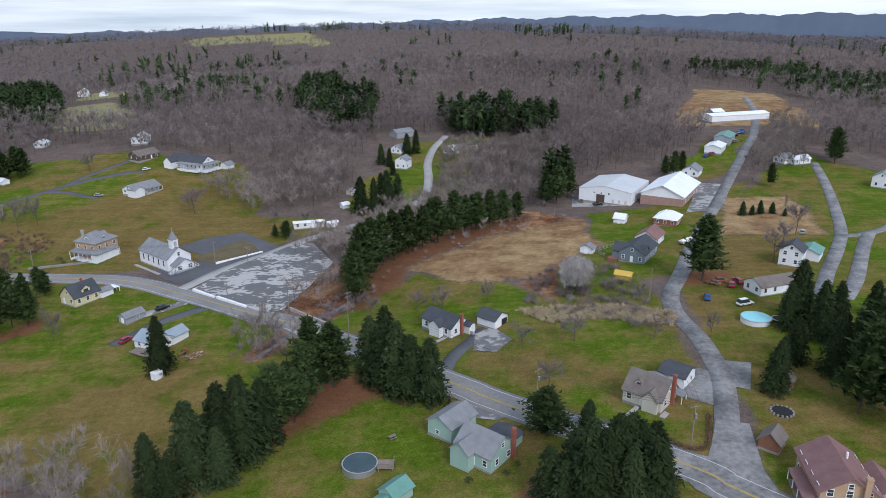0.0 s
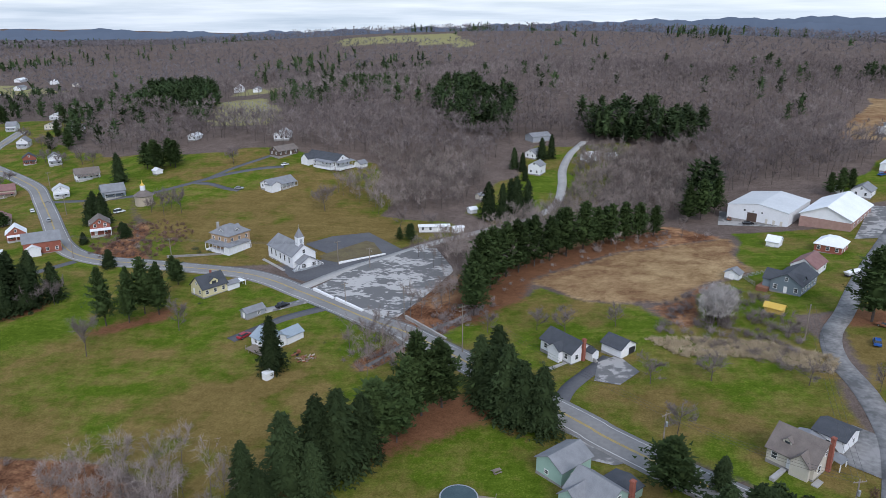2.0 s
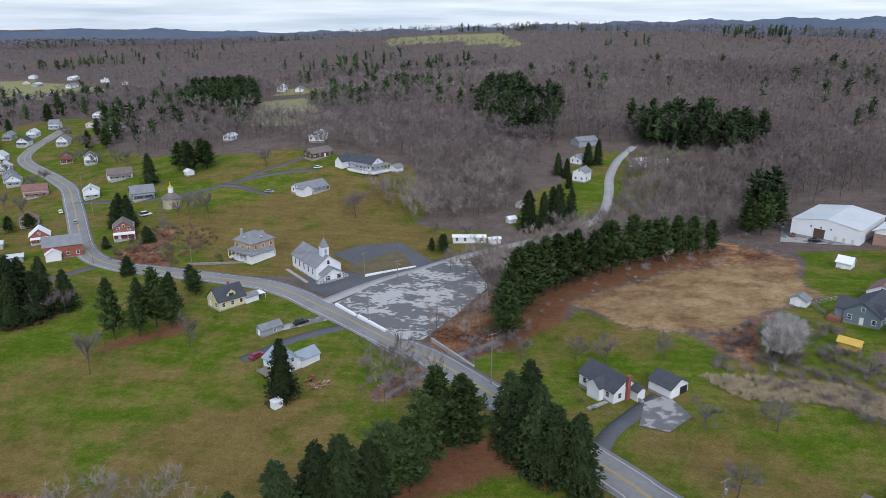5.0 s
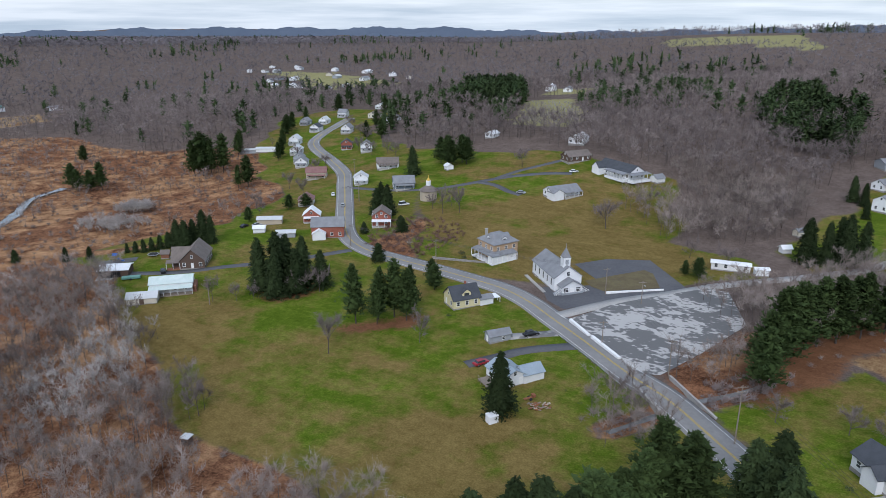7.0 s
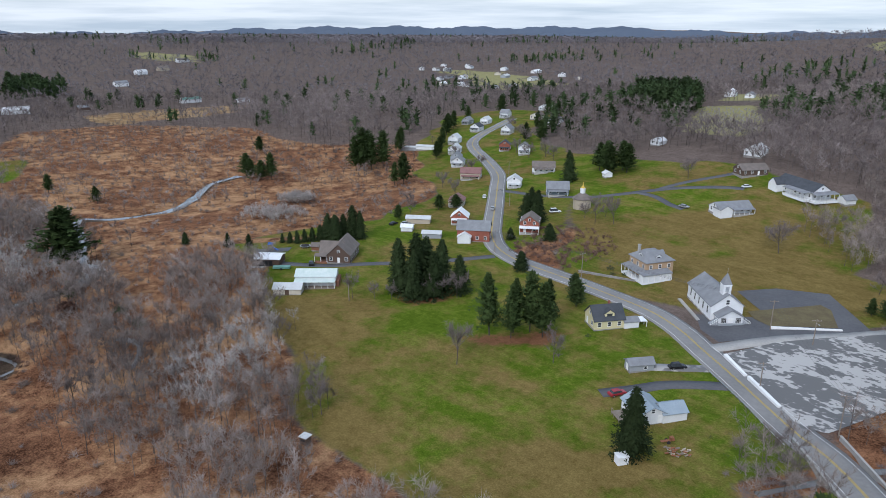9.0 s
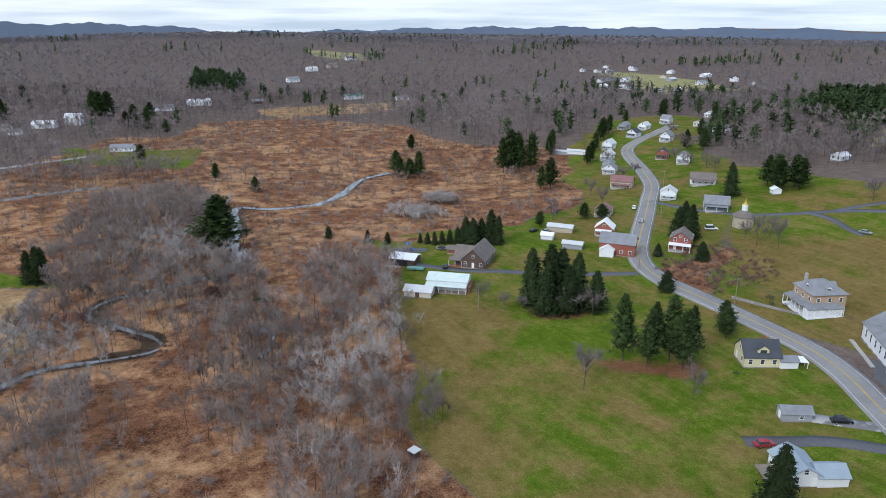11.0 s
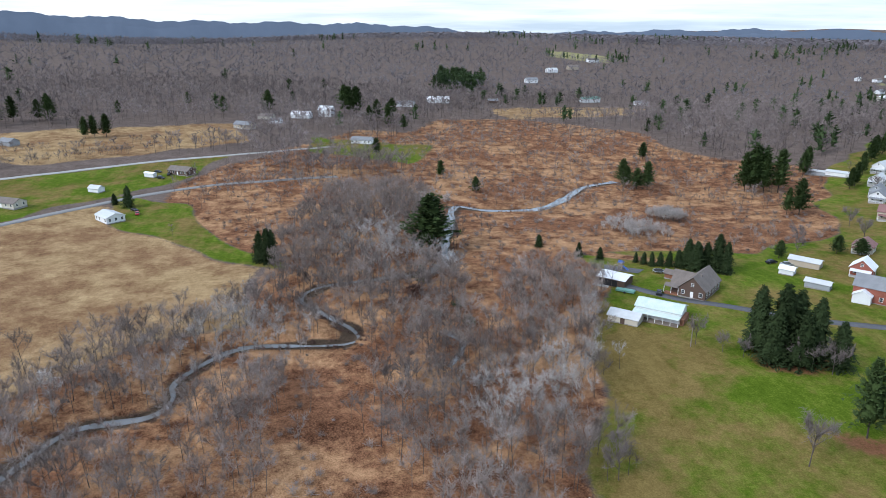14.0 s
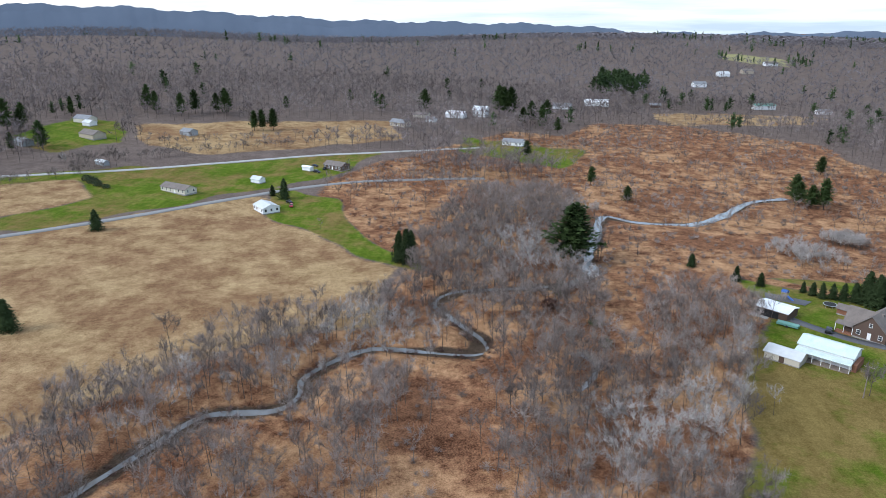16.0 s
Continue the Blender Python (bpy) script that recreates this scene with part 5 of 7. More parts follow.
def dormer(e, x, y, z, w, d, h, side, wall_m, roof_m):
    """A gabled dormer facing one side."""
    rot = {"-y": 0, "x": 90, "y": 180, "-x": -90}[side]
    o = part("dormer", gable(bmesh.new(), -w / 2, w / 2, 0, d, 0, h, h + w * 0.38, "y"), wall_m, e)
    o.matrix_basis = pose(x, y, z, 0, 0, rot)
    part("dormer_roof", slabs(bmesh.new(), -w / 2, w / 2, 0, d, h, h + w * 0.38, "y", 0.2, 0.1), roof_m, o)
    p = part("pane", boxes((-w * 0.28, -0.04, 0.25, w * 0.28, 0.02, h - 0.05)), M_GLASS, o)
    return o


def annex(e, x0, x1, y0, y1, wall, roof, along, wall_m, roof_m, over=0.3, name="wing"):
    o = part(name, gable(bmesh.new(), x0, x1, y0, y1, -1.0, wall, wall + roof, along), wall_m, e)
    part("wing_roof", slabs(bmesh.new(), x0, x1, y0, y1, wall, wall + roof, along, over), roof_m, o)
    return o


def porch(e, x0, x1, y0, y1, h, slope, side, roof_m, deck_m=M_CONC, posts=4):
    """A lean-to porch roof on posts over a deck; side is the open edge."""
    part("porch_deck", boxes((x0, y0, -0.8, x1, y1, 0.3)), deck_m, e)
    bm = bmesh.new()
    hi, lo = h + slope, h
    zz = {"-y": (lo, lo, hi, hi), "y": (hi, hi, lo, lo), "-x": (lo, hi, hi, lo), "x": (hi, lo, lo, hi)}[side]
    pts = [(x0 - 0.2, y0 - 0.2), (x1 + 0.2, y0 - 0.2), (x1 + 0.2, y1 + 0.2), (x0 - 0.2, y1 + 0.2)]
    a = [bm.verts.new((*p, z)) for p, z in zip(pts, zz)]
    b = [bm.verts.new((*p, z + 0.14)) for p, z in zip(pts, zz)]
    bm.faces.new(a[::-1])
    bm.faces.new(b)
    for i in range(4):
        bm.faces.new((a[i], a[(i + 1) % 4], b[(i + 1) % 4], b[i]))
    part("porch_roof", bm, roof_m, e)
    for i in range(posts):
        q = i / (posts - 1)
        px, py = {"-y": (x0 + q * (x1 - x0), y0), "y": (x0 + q * (x1 - x0), y1), "-x": (x0, y0 + q * (y1 - y0)), "x": (x1, y0 + q * (y1 - y0))}[side]
        part("post", boxes((px - 0.08, py - 0.08, 0.3, px + 0.08, py + 0.08, h + 0.05)), M_TRIM, e)


# ---- the buildings, one by one ----
wh = house(0.7, 187.2, 46, 7.5, 11.5, 3.2, 2.4, "y", M_WHITE, M_RF_DARK, "white single-storey house with a charcoal roof", front="-x")
annex(wh, -5.2, 0, -2.6, 1.4, 3.1, 1.5, "x", M_WHITE, M_RF_DARK)
annex(wh, 1.2, 3.6, -8.2, -5.7, 3.0, 0.7, "y", M_WHITE, M_RF_DARK)
part("chimney", boxes((-0.2, -6.5, -0.5, 0.6, -5.8, 6.6), (-0.3, -6.6, 6.3, 0.7, -5.7, 6.5)), M_BRICK, wh, "tall red brick chimney on the gable")
part("step", boxes(*[(1.4 + 0.3 * i, -9.4, -0.6, 1.7 + 0.3 * i, -8.3, 1.6 - 0.28 * i) for i in range(6)]), M_CONC, wh, "white steps to a side door")
part("path", boxes((-9.5, -4.4, -0.6, -3.9, -3.4, 0.08)), M_CONC, wh, "narrow concrete garden path")
gar = house(14.2, 188.4, 50, 6.2, 6.2, 2.7, 1.7, "y", M_WHITE, M_RF_DARK, "white two-bay garage with one door open", "garage", "garage", wins=False)
gd = (-3.1, 3.1, -3.1, 3.1)
door(gar, "-y", -1.5, 0.1, 2.6, 2.2, gd, M_TRIM, "garage_door")
# the wall is closed; a dark panel paints the unlit bay behind
part("opening_panel", boxes((0.25, -3.16, 0.1, 2.75, -3.0, 2.2)), M_DARK, gar, "dark panel painted as the shade in an open garage bay")
ye = house(-122, 223, 60, 9.4, 7.6, 3.3, 3.4, "x", M_CREAM, M_RF_DARK, "cream yellow house with a steep charcoal roof", front="-x")
dormer(ye, 0.2, -3.1, 3.6, 3.0, 2.8, 1.4, "-y", M_CREAM, M_RF_DARK)
part("chimney", boxes((1.0, 0.2, 3, 1.6, 0.8, 7.6)), M_BRICK, ye)
an = annex(ye, 4.6, 9.2, -4.4, -0.6, 2.3, 0.8, "x", M_WHITE, M_RF_GREY)
porch(ye, 9.3, 11.6, -4.4, -1.0, 2.1, 0.2, "x", M_RF_WHITE, M_CONC, 3)
part("path", boxes((6.5, -12.0, -0.5, 7.4, -4.6, 0.06)), M_CONC, ye, "straight concrete garden path")
br = house(-137.5, 269.5, 68, 11, 10.5, 6.2, 2.9, "x", M_TANBRICK, M_RF_GREY, "large tan brick house with a hipped grey roof", hipped=True, storeys=2)
for dx, dy, sd in ((0, -4.2, "-y"), (-4.4, 0, "-x"), (4.4, 0, "x")):
    dormer(br, dx, dy, 6.7, 2.2, 2.5, 1.1, sd, M_WHITE, M_RF_GREY)
porch(br, -8.6, -5.5, -6.0, 5.25, 2.9, 0.7, "-x", M_RF_GREY, M_WHITE, 6)
porch(br, -8.6, 3.0, -8.4, -5.3, 2.9, 0.7, "-y", M_RF_GREY, M_WHITE, 6)
part("sunroom_wall", boxes((-8.4, -8.2, 0.3, 2.8, -5.5, 2.8)), M_WHITE, br, "white glazed sunroom wall")
part("chimney", boxes((-3.8, 2.5, 5, -3.0, 3.3, 10.6), (-3.9, 2.4, 10.3, -2.9, 3.4, 10.5)), M_CONC, br, "pale rendered chimney")

# church: nave, belfry with spire, covered stair at the front
ch = house(-106, 257.5, 51, 9.8, 19.5, 4.9, 3.6, "y", M_WHITE, M_RF_GREY, "white clapboard country church with a grey roof", "church", "church", wins=False)
cd = (-4.9, 4.9, -9.75, 9.75)
for sd in ("-x", "x"):
    for i in range(5):
        window(ch, sd, -7.2 + 3.5 * i, 1.7, 0.95, 2.3, cd)
        window(ch, sd, -7.2 + 3.5 * i, -0.1, 0.7, 0.5, cd, M_TRIM, "cellar_window")
window(ch, "-y", 0, 5.3, 1.0, 1.4, cd)
bf = part("belfry", boxes((-1.25, -8.2, 6.6, 1.25, -5.7, 11.0), (-1.4, -8.35, 10.8, 1.4, -5.55, 11.05)), M_WHITE, ch, "square white belfry with louvres")
for y0 in (-8.28, -5.72):
    part("louvre", boxes(*[(-0.55, y0, 8.9 + 0.2 * i, 0.55, y0 + 0.08, 9.02 + 0.2 * i) for i in range(8)]), M_GREYS, bf)
bm = bmesh.new()
ring = [bm.verts.new((1.35 * sx, -6.95 + 1.35 * sy, 11.05)) for sx, sy in ((-1, -1), (1, -1), (1, 1), (-1, 1))]
tip = bm.verts.new((0, -6.95, 14.6))
bm.faces.new(ring[::-1])
for i in range(4):
    bm.faces.new((ring[i], ring[(i + 1) % 4], tip))
sp = part("spire", bm, M_RF_GREY, ch, "steep grey shingled spire")
part("finial", rod(bmesh.new(), (0, -6.95, 14.4), (0, -6.95, 15.9), 0.05, 0.03), M_METAL, sp)
an = annex(ch, -3.6, 3.6, -13.2, -9.8, 2.7, 2.1, "y", M_WHITE, M_RF_GREY, 0.5, "porch")
for sx in (-1, 1):
    part("stair", boxes(*[(sx * (3.7 + 0.3 * i) - 0.15, -13.0, -0.8, sx * (3.7 + 0.3 * i) + 0.15, -11.2, 1.7 - 0.2 * i) for i in range(8)]), M_GREYS, an, "grey wooden stair beside the porch")
    bm = bmesh.new()
    rod(bm, (sx * 3.6, -13.25, 2.7), (sx * 6.1, -13.25, 0.9), 0.06)
    rod(bm, (sx * 3.6, -13.25, 1.9), (sx * 6.1, -13.25, 0.2), 0.05)
    for i in range(5):
        rod(bm, (sx * (3.7 + 0.6 * i), -13.25, -0.4), (sx * (3.7 + 0.6 * i), -13.25, 2.6 - 0.43 * i), 0.05)
    part("railing", bm, M_TRIM, an)
bm = bmesh.new()
for i in range(15):
    rod(bm, (-3.5 + 0.5 * i, -13.6, 0.9), (-3.5 + 0.5 * i, -13.6, 2.0), 0.035, n=4)
rod(bm, (-3.6, -13.6, 2.0), (3.6, -13.6, 2.0), 0.06, n=4)
rod(bm, (-3.6, -13.6, 0.9), (3.6, -13.6, 0.9), 0.06, n=4)
part("balustrade", bm, M_TRIM, an)
part("landing", boxes((-3.8, -13.7, -0.8, 3.8, -13.2, 0.88)), M_GREYS, an)
# outer two: dark panels painted as the porch's inner shade; middle one white
for ax in (-2.2, 0, 2.2):
    part("opening_panel", boxes((ax - 0.75, -13.28, 0.9 if ax else 0.1, ax + 0.75, -13.15, 2.3)), M_DARK if ax else M_TRIM, an)
an = annex(ch, -2.4, 2.4, 9.7, 12.2, 3.0, 1.2, "y", M_WHITE, M_RF_GREY)
part("path", boxes((-8.6, -9.0, -0.9, -7.5, 8.0, 0.1)), M_CONC, ch, "concrete path along the nave")

sh = house(-98, 206.5, 58, 6.6, 3.6, 2.2, 1.1, "x", M_GREYS, M_RF_GREY, "small grey garden shed on a lawn", "shed", "shed", wins=False)
window(sh, "-y", 1.0, 0.8, 0.8, 0.8, (-3.3, 3.3, -1.8, 1.8))
door(sh, "-x", 0, 0.1, 1.2, 1.8, (-3.3, 3.3, -1.8, 1.8))
bungalow = house(-83.5, 187.5, 62, 7.0, 8.5, 2.7, 1.9, "y", M_WHITE, M_RF_BLUE, "white bungalow with a pale blue-grey metal roof")
annex(bungalow, 2.5, 8.5, -4.6, 0.6, 2.6, 1.5, "x", M_WHITE, M_RF_BLUE)
part("deck", boxes((-7.0, -6.6, 0.5, -3.6, 2.5, 0.7)), M_WOOD, bungalow, "weathered wooden deck")
bm = bmesh.new()
for yy in np.linspace(-6.5, 2.4, 8):
    rod(bm, (-6.9, yy, -0.6), (-6.9, yy, 1.6), 0.06, n=4)
rod(bm, (-6.9, -6.5, 1.6), (-6.9, 2.4, 1.6), 0.06, n=4)
rod(bm, (-6.9, -6.5, 1.6), (-3.7, -6.5, 1.6), 0.06, n=4)
part("railing", bm, M_WOOD, bungalow)
cp = house(46.5, 142, 50, 8.4, 9.0, 3.1, 3.6, "y", M_SAND, M_RF_BROWN, "sand-coloured cape house with a brown roof", front="-x")
dormer(cp, -2.7, 1.6, 3.9, 1.7, 2.4, 1.1, "-x", M_SAND, M_RF_BROWN)
annex(cp, -5.0, 0, -3.9, -0.4, 3.0, 1.8, "x", M_SAND, M_RF_BROWN)
part("chimney", boxes((0.6, -5.3, -0.4, 1.4, -4.6, 7.6), (0.5, -5.4, 7.3, 1.5, -4.5, 7.5)), M_BRICK, cp, "tall red brick chimney on the gable")
annex(cp, 4.0, 7.2, -1.0, 3.6, 2.8, 0.6, "x", M_SAND, M_RF_GREY)
porch(cp, 2.0, 4.6, -6.6, -4.6, 2.2, 0.4, "-y", M_RF_GREY, M_CONC, 2)
part("path", boxes((-9.0, 0.2, -0.6, -4.3, 1.2, 0.1), (-5.2, -6.0, -0.6, 3.6, -4.7, 0.08)), M_CONC, cp, "pale concrete path round the house")
cg = house(54.8, 149.3, 51, 6.8, 6.0, 3.0, 1.2, "y", M_WHITE, M_RF_DARK, "white garage with a dark blue-grey roof", "garage", "garage", wins=False)
window(cg, "-x", 0, 1.2, 0.9, 0.8, (-3.4, 3.4, -3.0, 3.0))
window(cg, "-y", 1.0, 1.2, 0.9, 0.8, (-3.4, 3.4, -3.0, 3.0))
gh = house(8.5, 125.3, 50, 8.0, 9.0, 3.6, 3.0, "y", M_MINT, M_RF_GREY, "mint green house with a grey shingle roof", front="-x")
annex(gh, -6.0, 0, -0.4, 4.2, 3.5, 2.0, "x", M_MINT, M_RF_GREY)
annex(gh, 3.9, 8.4, -3.6, 2.6, 2.9, 0.7, "x", M_MINT, M_RF_DARK)
part("chimney", boxes((2.6, -5.4, -0.4, 3.4, -4.6, 7.4), (2.5, -5.5, 7.1, 3.5, -4.5, 7.3)), M_BRICK, gh, "red brick chimney on the gable")
gg = house(2.0, 135.7, 50, 8.6, 6.6, 3.4, 1.8, "x", M_MINT, M_RF_GREY, "mint green garage with a grey roof", "garage", "garage", wins=False)
door(gg, "-y", -1.2, 0.1, 1.0, 2.0, (-4.3, 4.3, -3.3, 3.3))
window(gg, "-x", 0.6, 1.0, 0.9, 0.8, (-4.3, 4.3, -3.3, 3.3))
part("stair", boxes(*[(1.2 + 0.3 * i, -4.6, -0.8, 1.5 + 0.3 * i, -3.4, 1.6 - 0.2 * i) for i in range(8)]), M_REDWOOD, gg, "red-brown wooden stair")
gs = house(-9, 114.5, 50, 5.0, 4.2, 2.4, 1.3, "x", M_MINT, M_RF_GREEN, "small shed with a green metal roof", "shed", "shed", wins=False)
window(gs, "x", 0, 0.9, 1.2, 0.9, (-2.5, 2.5, -2.1, 2.1))
annex(gs, -5.4, -2.6, -2.0, 1.2, 1.9, 0.5, "x", M_GREYS, M_RF_GREEN)
ra = house(-150.9, 348.1, 62, 16, 7.6, 2.8, 2.0, "x", M_WHITE, M_RF_GREY, "low white ranch house on a meadow")
annex(ra, -8.2, -2.5, -5.6, 0, 2.7, 1.5, "y", M_WHITE, M_RF_GREY)
porch(ra, -2.0, 7.8, -6.2, -3.9, 2.3, 0.4, "-y", M_RF_GREY, M_CONC, 5)
ma = house(-138, 387, 64, 10, 24, 3.6, 3.2, "y", M_WHITE, M_RF_DARK, "long white house with a slate-grey roof on a hill", front="-x")
annex(ma, -9.0, 0, 6.0, 11.6, 3.5, 2.6, "x", M_WHITE, M_RF_DARK)
porch(ma, -8.0, -5.1, -11.0, 3.0, 3.0, 0.6, "-x", M_RF_GREY, M_WHITE, 7)
porch(ma, -6.0, 6.0, -15.5, -12.1, 3.0, 0.6, "-y", M_RF_GREY, M_WHITE, 6)
house(-119, 388, 64, 5.5, 5.0, 2.3, 1.6, "x", M_WHITE, M_RF_GREY, "white garden pavilion beside a house", "pavilion", "pavilion", wins=False)

rb = house(-212, 252.5, 131, 8.0, 13.5, 5.2, 3.0, "y", M_BRICK, M_RF_GREY, "red brick building with a ribbed grey roof", "building")
annex(rb, -6.6, -3.9, 0.8, 6.2, 2.8, 1.6, "x", M_WHITE, M_RF_WHITE)
rh = house(-203, 277, 128, 8.5, 8.0, 4.8, 2.8, "x", M_BRICK, M_RF_BROWN, "red brick house with a gabled brown roof", storeys=2, front="-x")
porch(rh, -6.4, -4.3, -4.0, 4.0, 2.6, 0.5, "-x", M_RF_WHITE, M_CONC, 4)
bh = house(-231, 200, 133, 15, 9, 3.4, 4.2, "x", M_BROWN, M_RF_BROWN, "brown wooden house with a steep brown roof", front="-x")
annex(bh, -5.5, 1.0, -1.0, 8.0, 3.3, 4.0, "y", M_BROWN, M_RF_BROWN)
porch(bh, -7.6, -5.8, 4.6, 9.5, 2.6, 0.6, "-x", M_RF_BROWN, M_REDWOOD, 3)
cpt = house(-246, 175.5, 135, 7.5, 10.5, 2.9, 0.8, "y", M_BROWN, M_RF_WHITE, "brown carport with a white metal roof", "carport", "carport", wins=False)
# dark panel on the solid wall, painted as the carport's shaded inside
part("opening_panel", boxes((-3.84, -2.5, 0.1, -3.6, 4.5, 2.4)), M_DARK, cpt, "dark panel painted as the shade in an open bay")
part("floor_slab", boxes((-6.0, -6.0, -0.6, 4.2, 6.0, 0.1)), M_CONC, cpt)
gr = house(-214, 178, 140, 8.0, 14, 3.8, 1.4, "y", M_WHITE, M_RF_MINT, "white barn with a weathered mint metal roof", "barn", "barn", wins=False)
for i in range(4):
    window(gr, "-x", -4.5 + 3 * i, 1.3, 1.1, 1.0, (-4, 4, -7, 7))
porch(gr, -6.6, -4.1, -7.0, 7.0, 2.5, 0.5, "-x", M_RF_MINT, M_WOOD, 7)
part("side_panel", boxes((-4.5, -8.2, 0, 2.5, -7.1, 2.2)), M_REDWOOD, gr, "red-brown stacked boards")
ls = house(-213, 166, 138, 6, 9.5, 2.3, 1.2, "y", M_SAND, M_RF_LIGHT, "low shed with a pale metal roof", "shed", "shed", wins=False)
door(ls, "-x", 0, 0.1, 1.4, 1.9, (-3, 3, -4.75, 4.75), M_BROWN)

b1 = house(83, 337, 60, 30, 25, 6.0, 2.0, "x", M_WHITE, M_RF_LIGHT, "huge white metal storage building", "warehouse", "warehouse", wins=False, over=0.2)
d1 = (-15, 15, -12.5, 12.5)
door(b1, "-x", 2.0, 0.1, 4.0, 3.8, d1, M_BROWN, "bay_door")
for i in range(3):
    door(b1, "-x", -4 - 3 * i, 0.1, 1.0, 2.1, d1, M_SAND)
    window(b1, "-x", -2 + 3.6 * i, 4.2, 0.7, 0.7, d1)
b2 = house(108, 330, 60, 34, 19, 4.6, 4.2, "x", M_WHITE, M_RF_WHITE, "long hall with brick walls and a bright white roof", "hall", "hall", wins=False, over=0.8)
part("brick_base", boxes((-17.08, -9.6, -1.0, 17.08, 9.6, 3.4)), M_PINKBRICK, b2, "pinkish brick lower wall")
for i in range(5):
    window(b2, "-y", -12 + 6 * i, 1.2, 1.4, 1.2, (-17.1, 17.1, -9.62, 9.62))
house(93, 284, 60, 10, 9, 3.0, 2.4, "x", M_BRICK, M_RF_WHITE, "brick house with a bright white hipped roof", hipped=True)
house(78, 257, 58, 11, 8, 3.2, 2.6, "x", M_WHITE, M_RF_RED, "white house with a dull red roof")
gb = house(69, 239, 58, 15, 9, 3.6, 2.8, "x", M_SLATEB, M_RF_DARK, "blue-grey house with a dark shingle roof", front="-x")
annex(gb, -7.0, -1.0, -4.0, 7.0, 3.5, 2.4, "y", M_SLATEB, M_RF_DARK)
part("deck", boxes((-9.0, 4.8, -0.5, -3.5, 8.2, 0.9)), M_REDWOOD, gb, "red-brown wooden deck")
part("path", boxes((-3, -6.2, -1.2, 13, -5.0, 0.1), (0, -9.5, -1.2, 14, -8.6, 0.06)), M_CONC, gb, "concrete paths beside the house")
sd2 = house(53, 248, 60, 3.6, 4.6, 2.2, 1.3, "x", M_WHITE, M_RF_GREY, "small white shed with a grey barn roof", "shed", "shed", wins=False)
sd1 = house(75, 290, 60, 4.6, 4.6, 2.3, 1.7, "y", M_WHITE, M_RF_WHITE, "small white shed on a lawn", "shed", "shed", wins=False)
house(58.5, 216.5, 62, 3.0, 5.0, 1.8, 0.9, "y", M_YELWOOD, M_YELWOOD, "yellow wooden playhouse shed", "shed", "shed", wins=False, stone=False)
for s in (sd1, sd2):
    door(s, "-x", 0, 0.1, 1.4, 1.8, (-2.3 if s is sd1 else -1.8, 2.3, -2.3, 2.3))
tr = house(-58.8, 299.9, 15, 13, 3.6, 2.7, 0.5, "x", M_WHITE, M_RF_WHITE, "white mobile home with a shallow metal roof", "mobile home", "mobile_home")
house(-48.5, 300, 30, 4.5, 2.8, 2.5, 0.4, "x", M_WHITE, M_RF_WHITE, "small white storage trailer on grass", "trailer", "trailer", wins=False)
house(-47, 330, 40, 3.6, 3.0, 2.2, 1.0, "x", M_WHITE, M_RF_WHITE, "small white shed near evergreens", "shed", "shed", wins=False)
house(-47, 354, 60, 3.6, 3.0, 2.2, 1.0, "x", M_SAND, M_RF_GREY, "small tan shed in a yard", "shed", "shed", wins=False)
tn = house(71.2, 109.6, -9, 9.5, 12.5, 4.9, 3.0, "y", M_TANBRICK, M_RF_RED, "tan brick house with a dull red metal roof", storeys=2, over=0.7)
annex(tn, 4.7, 9.6, -5.0, 3.4, 3.6, 1.7, "y", M_TANBRICK, M_RF_RED)
part("chimney", boxes((2.0, -7.0, -0.4, 3.0, -6.2, 8.4), (1.9, -7.1, 8.1, 3.1, -6.1, 8.3)), M_TANBRICK, tn, "tan brick chimney on the gable")
part("vent", rod(bmesh.new(), (1.6, 1.0, 6.9), (1.6, 1.0, 8.3), 0.22, 0.22, 8), M_TRIM, tn)
porch(tn, -7.0, -4.8, -5.4, 3.0, 2.4, 0.5, "-x", M_RF_RED, M_WOOD, 4)
# flower bed edged with pale stones
fb = new("flower_bed")
fb.matrix_world = pose(73.3, 135.2, hz(73.3, 135.2))
part("soil", rod(bmesh.new(), (0, 0, -0.3), (0, 0, 0.13), 2.3, 2.2, 14), M_DARK, fb)
for i in range(16):
    t = i * math.pi / 8
    part("stone", boxes((2.35 * math.cos(t) - 0.22, 2.35 * math.sin(t) - 0.22, -0.2, 2.35 * math.cos(t) + 0.22, 2.35 * math.sin(t) + 0.22, 0.26 + 0.05 * (i % 3)), bevel=0.05), M_STONE, fb)
tagged(fb, "round dark flower bed edged with pale stones", "flower bed")
house(66, 123.5, 50, 4.4, 4.0, 2.2, 1.8, "x", M_REDWOOD, M_RF_BROWN, "brown wooden shed with a shingled roof", "shed", "shed", wins=False)
house(78.5, 145, 45, 2.4, 2.6, 2.2, 1.2, "x", M_REDWOOD, M_RF_BROWN, "tiny red-brown shed by evergreens", "shed", "shed", wins=False)
house(117, 226, 55, 8, 7, 5.4, 2.4, "x", M_WHITE, M_RF_DARK, "white two-storey house below a lane", storeys=2)
house(126, 232, 55, 9, 7, 3.0, 1.4, "x", M_WHITE, M_RF_GREEN, "white garage with a green metal roof", "garage", "garage", wins=False)
house(99, 201, 20, 14, 7, 3.0, 1.8, "x", M_WHITE, M_RF_BROWN, "low white house with a brown roof among bare trees")
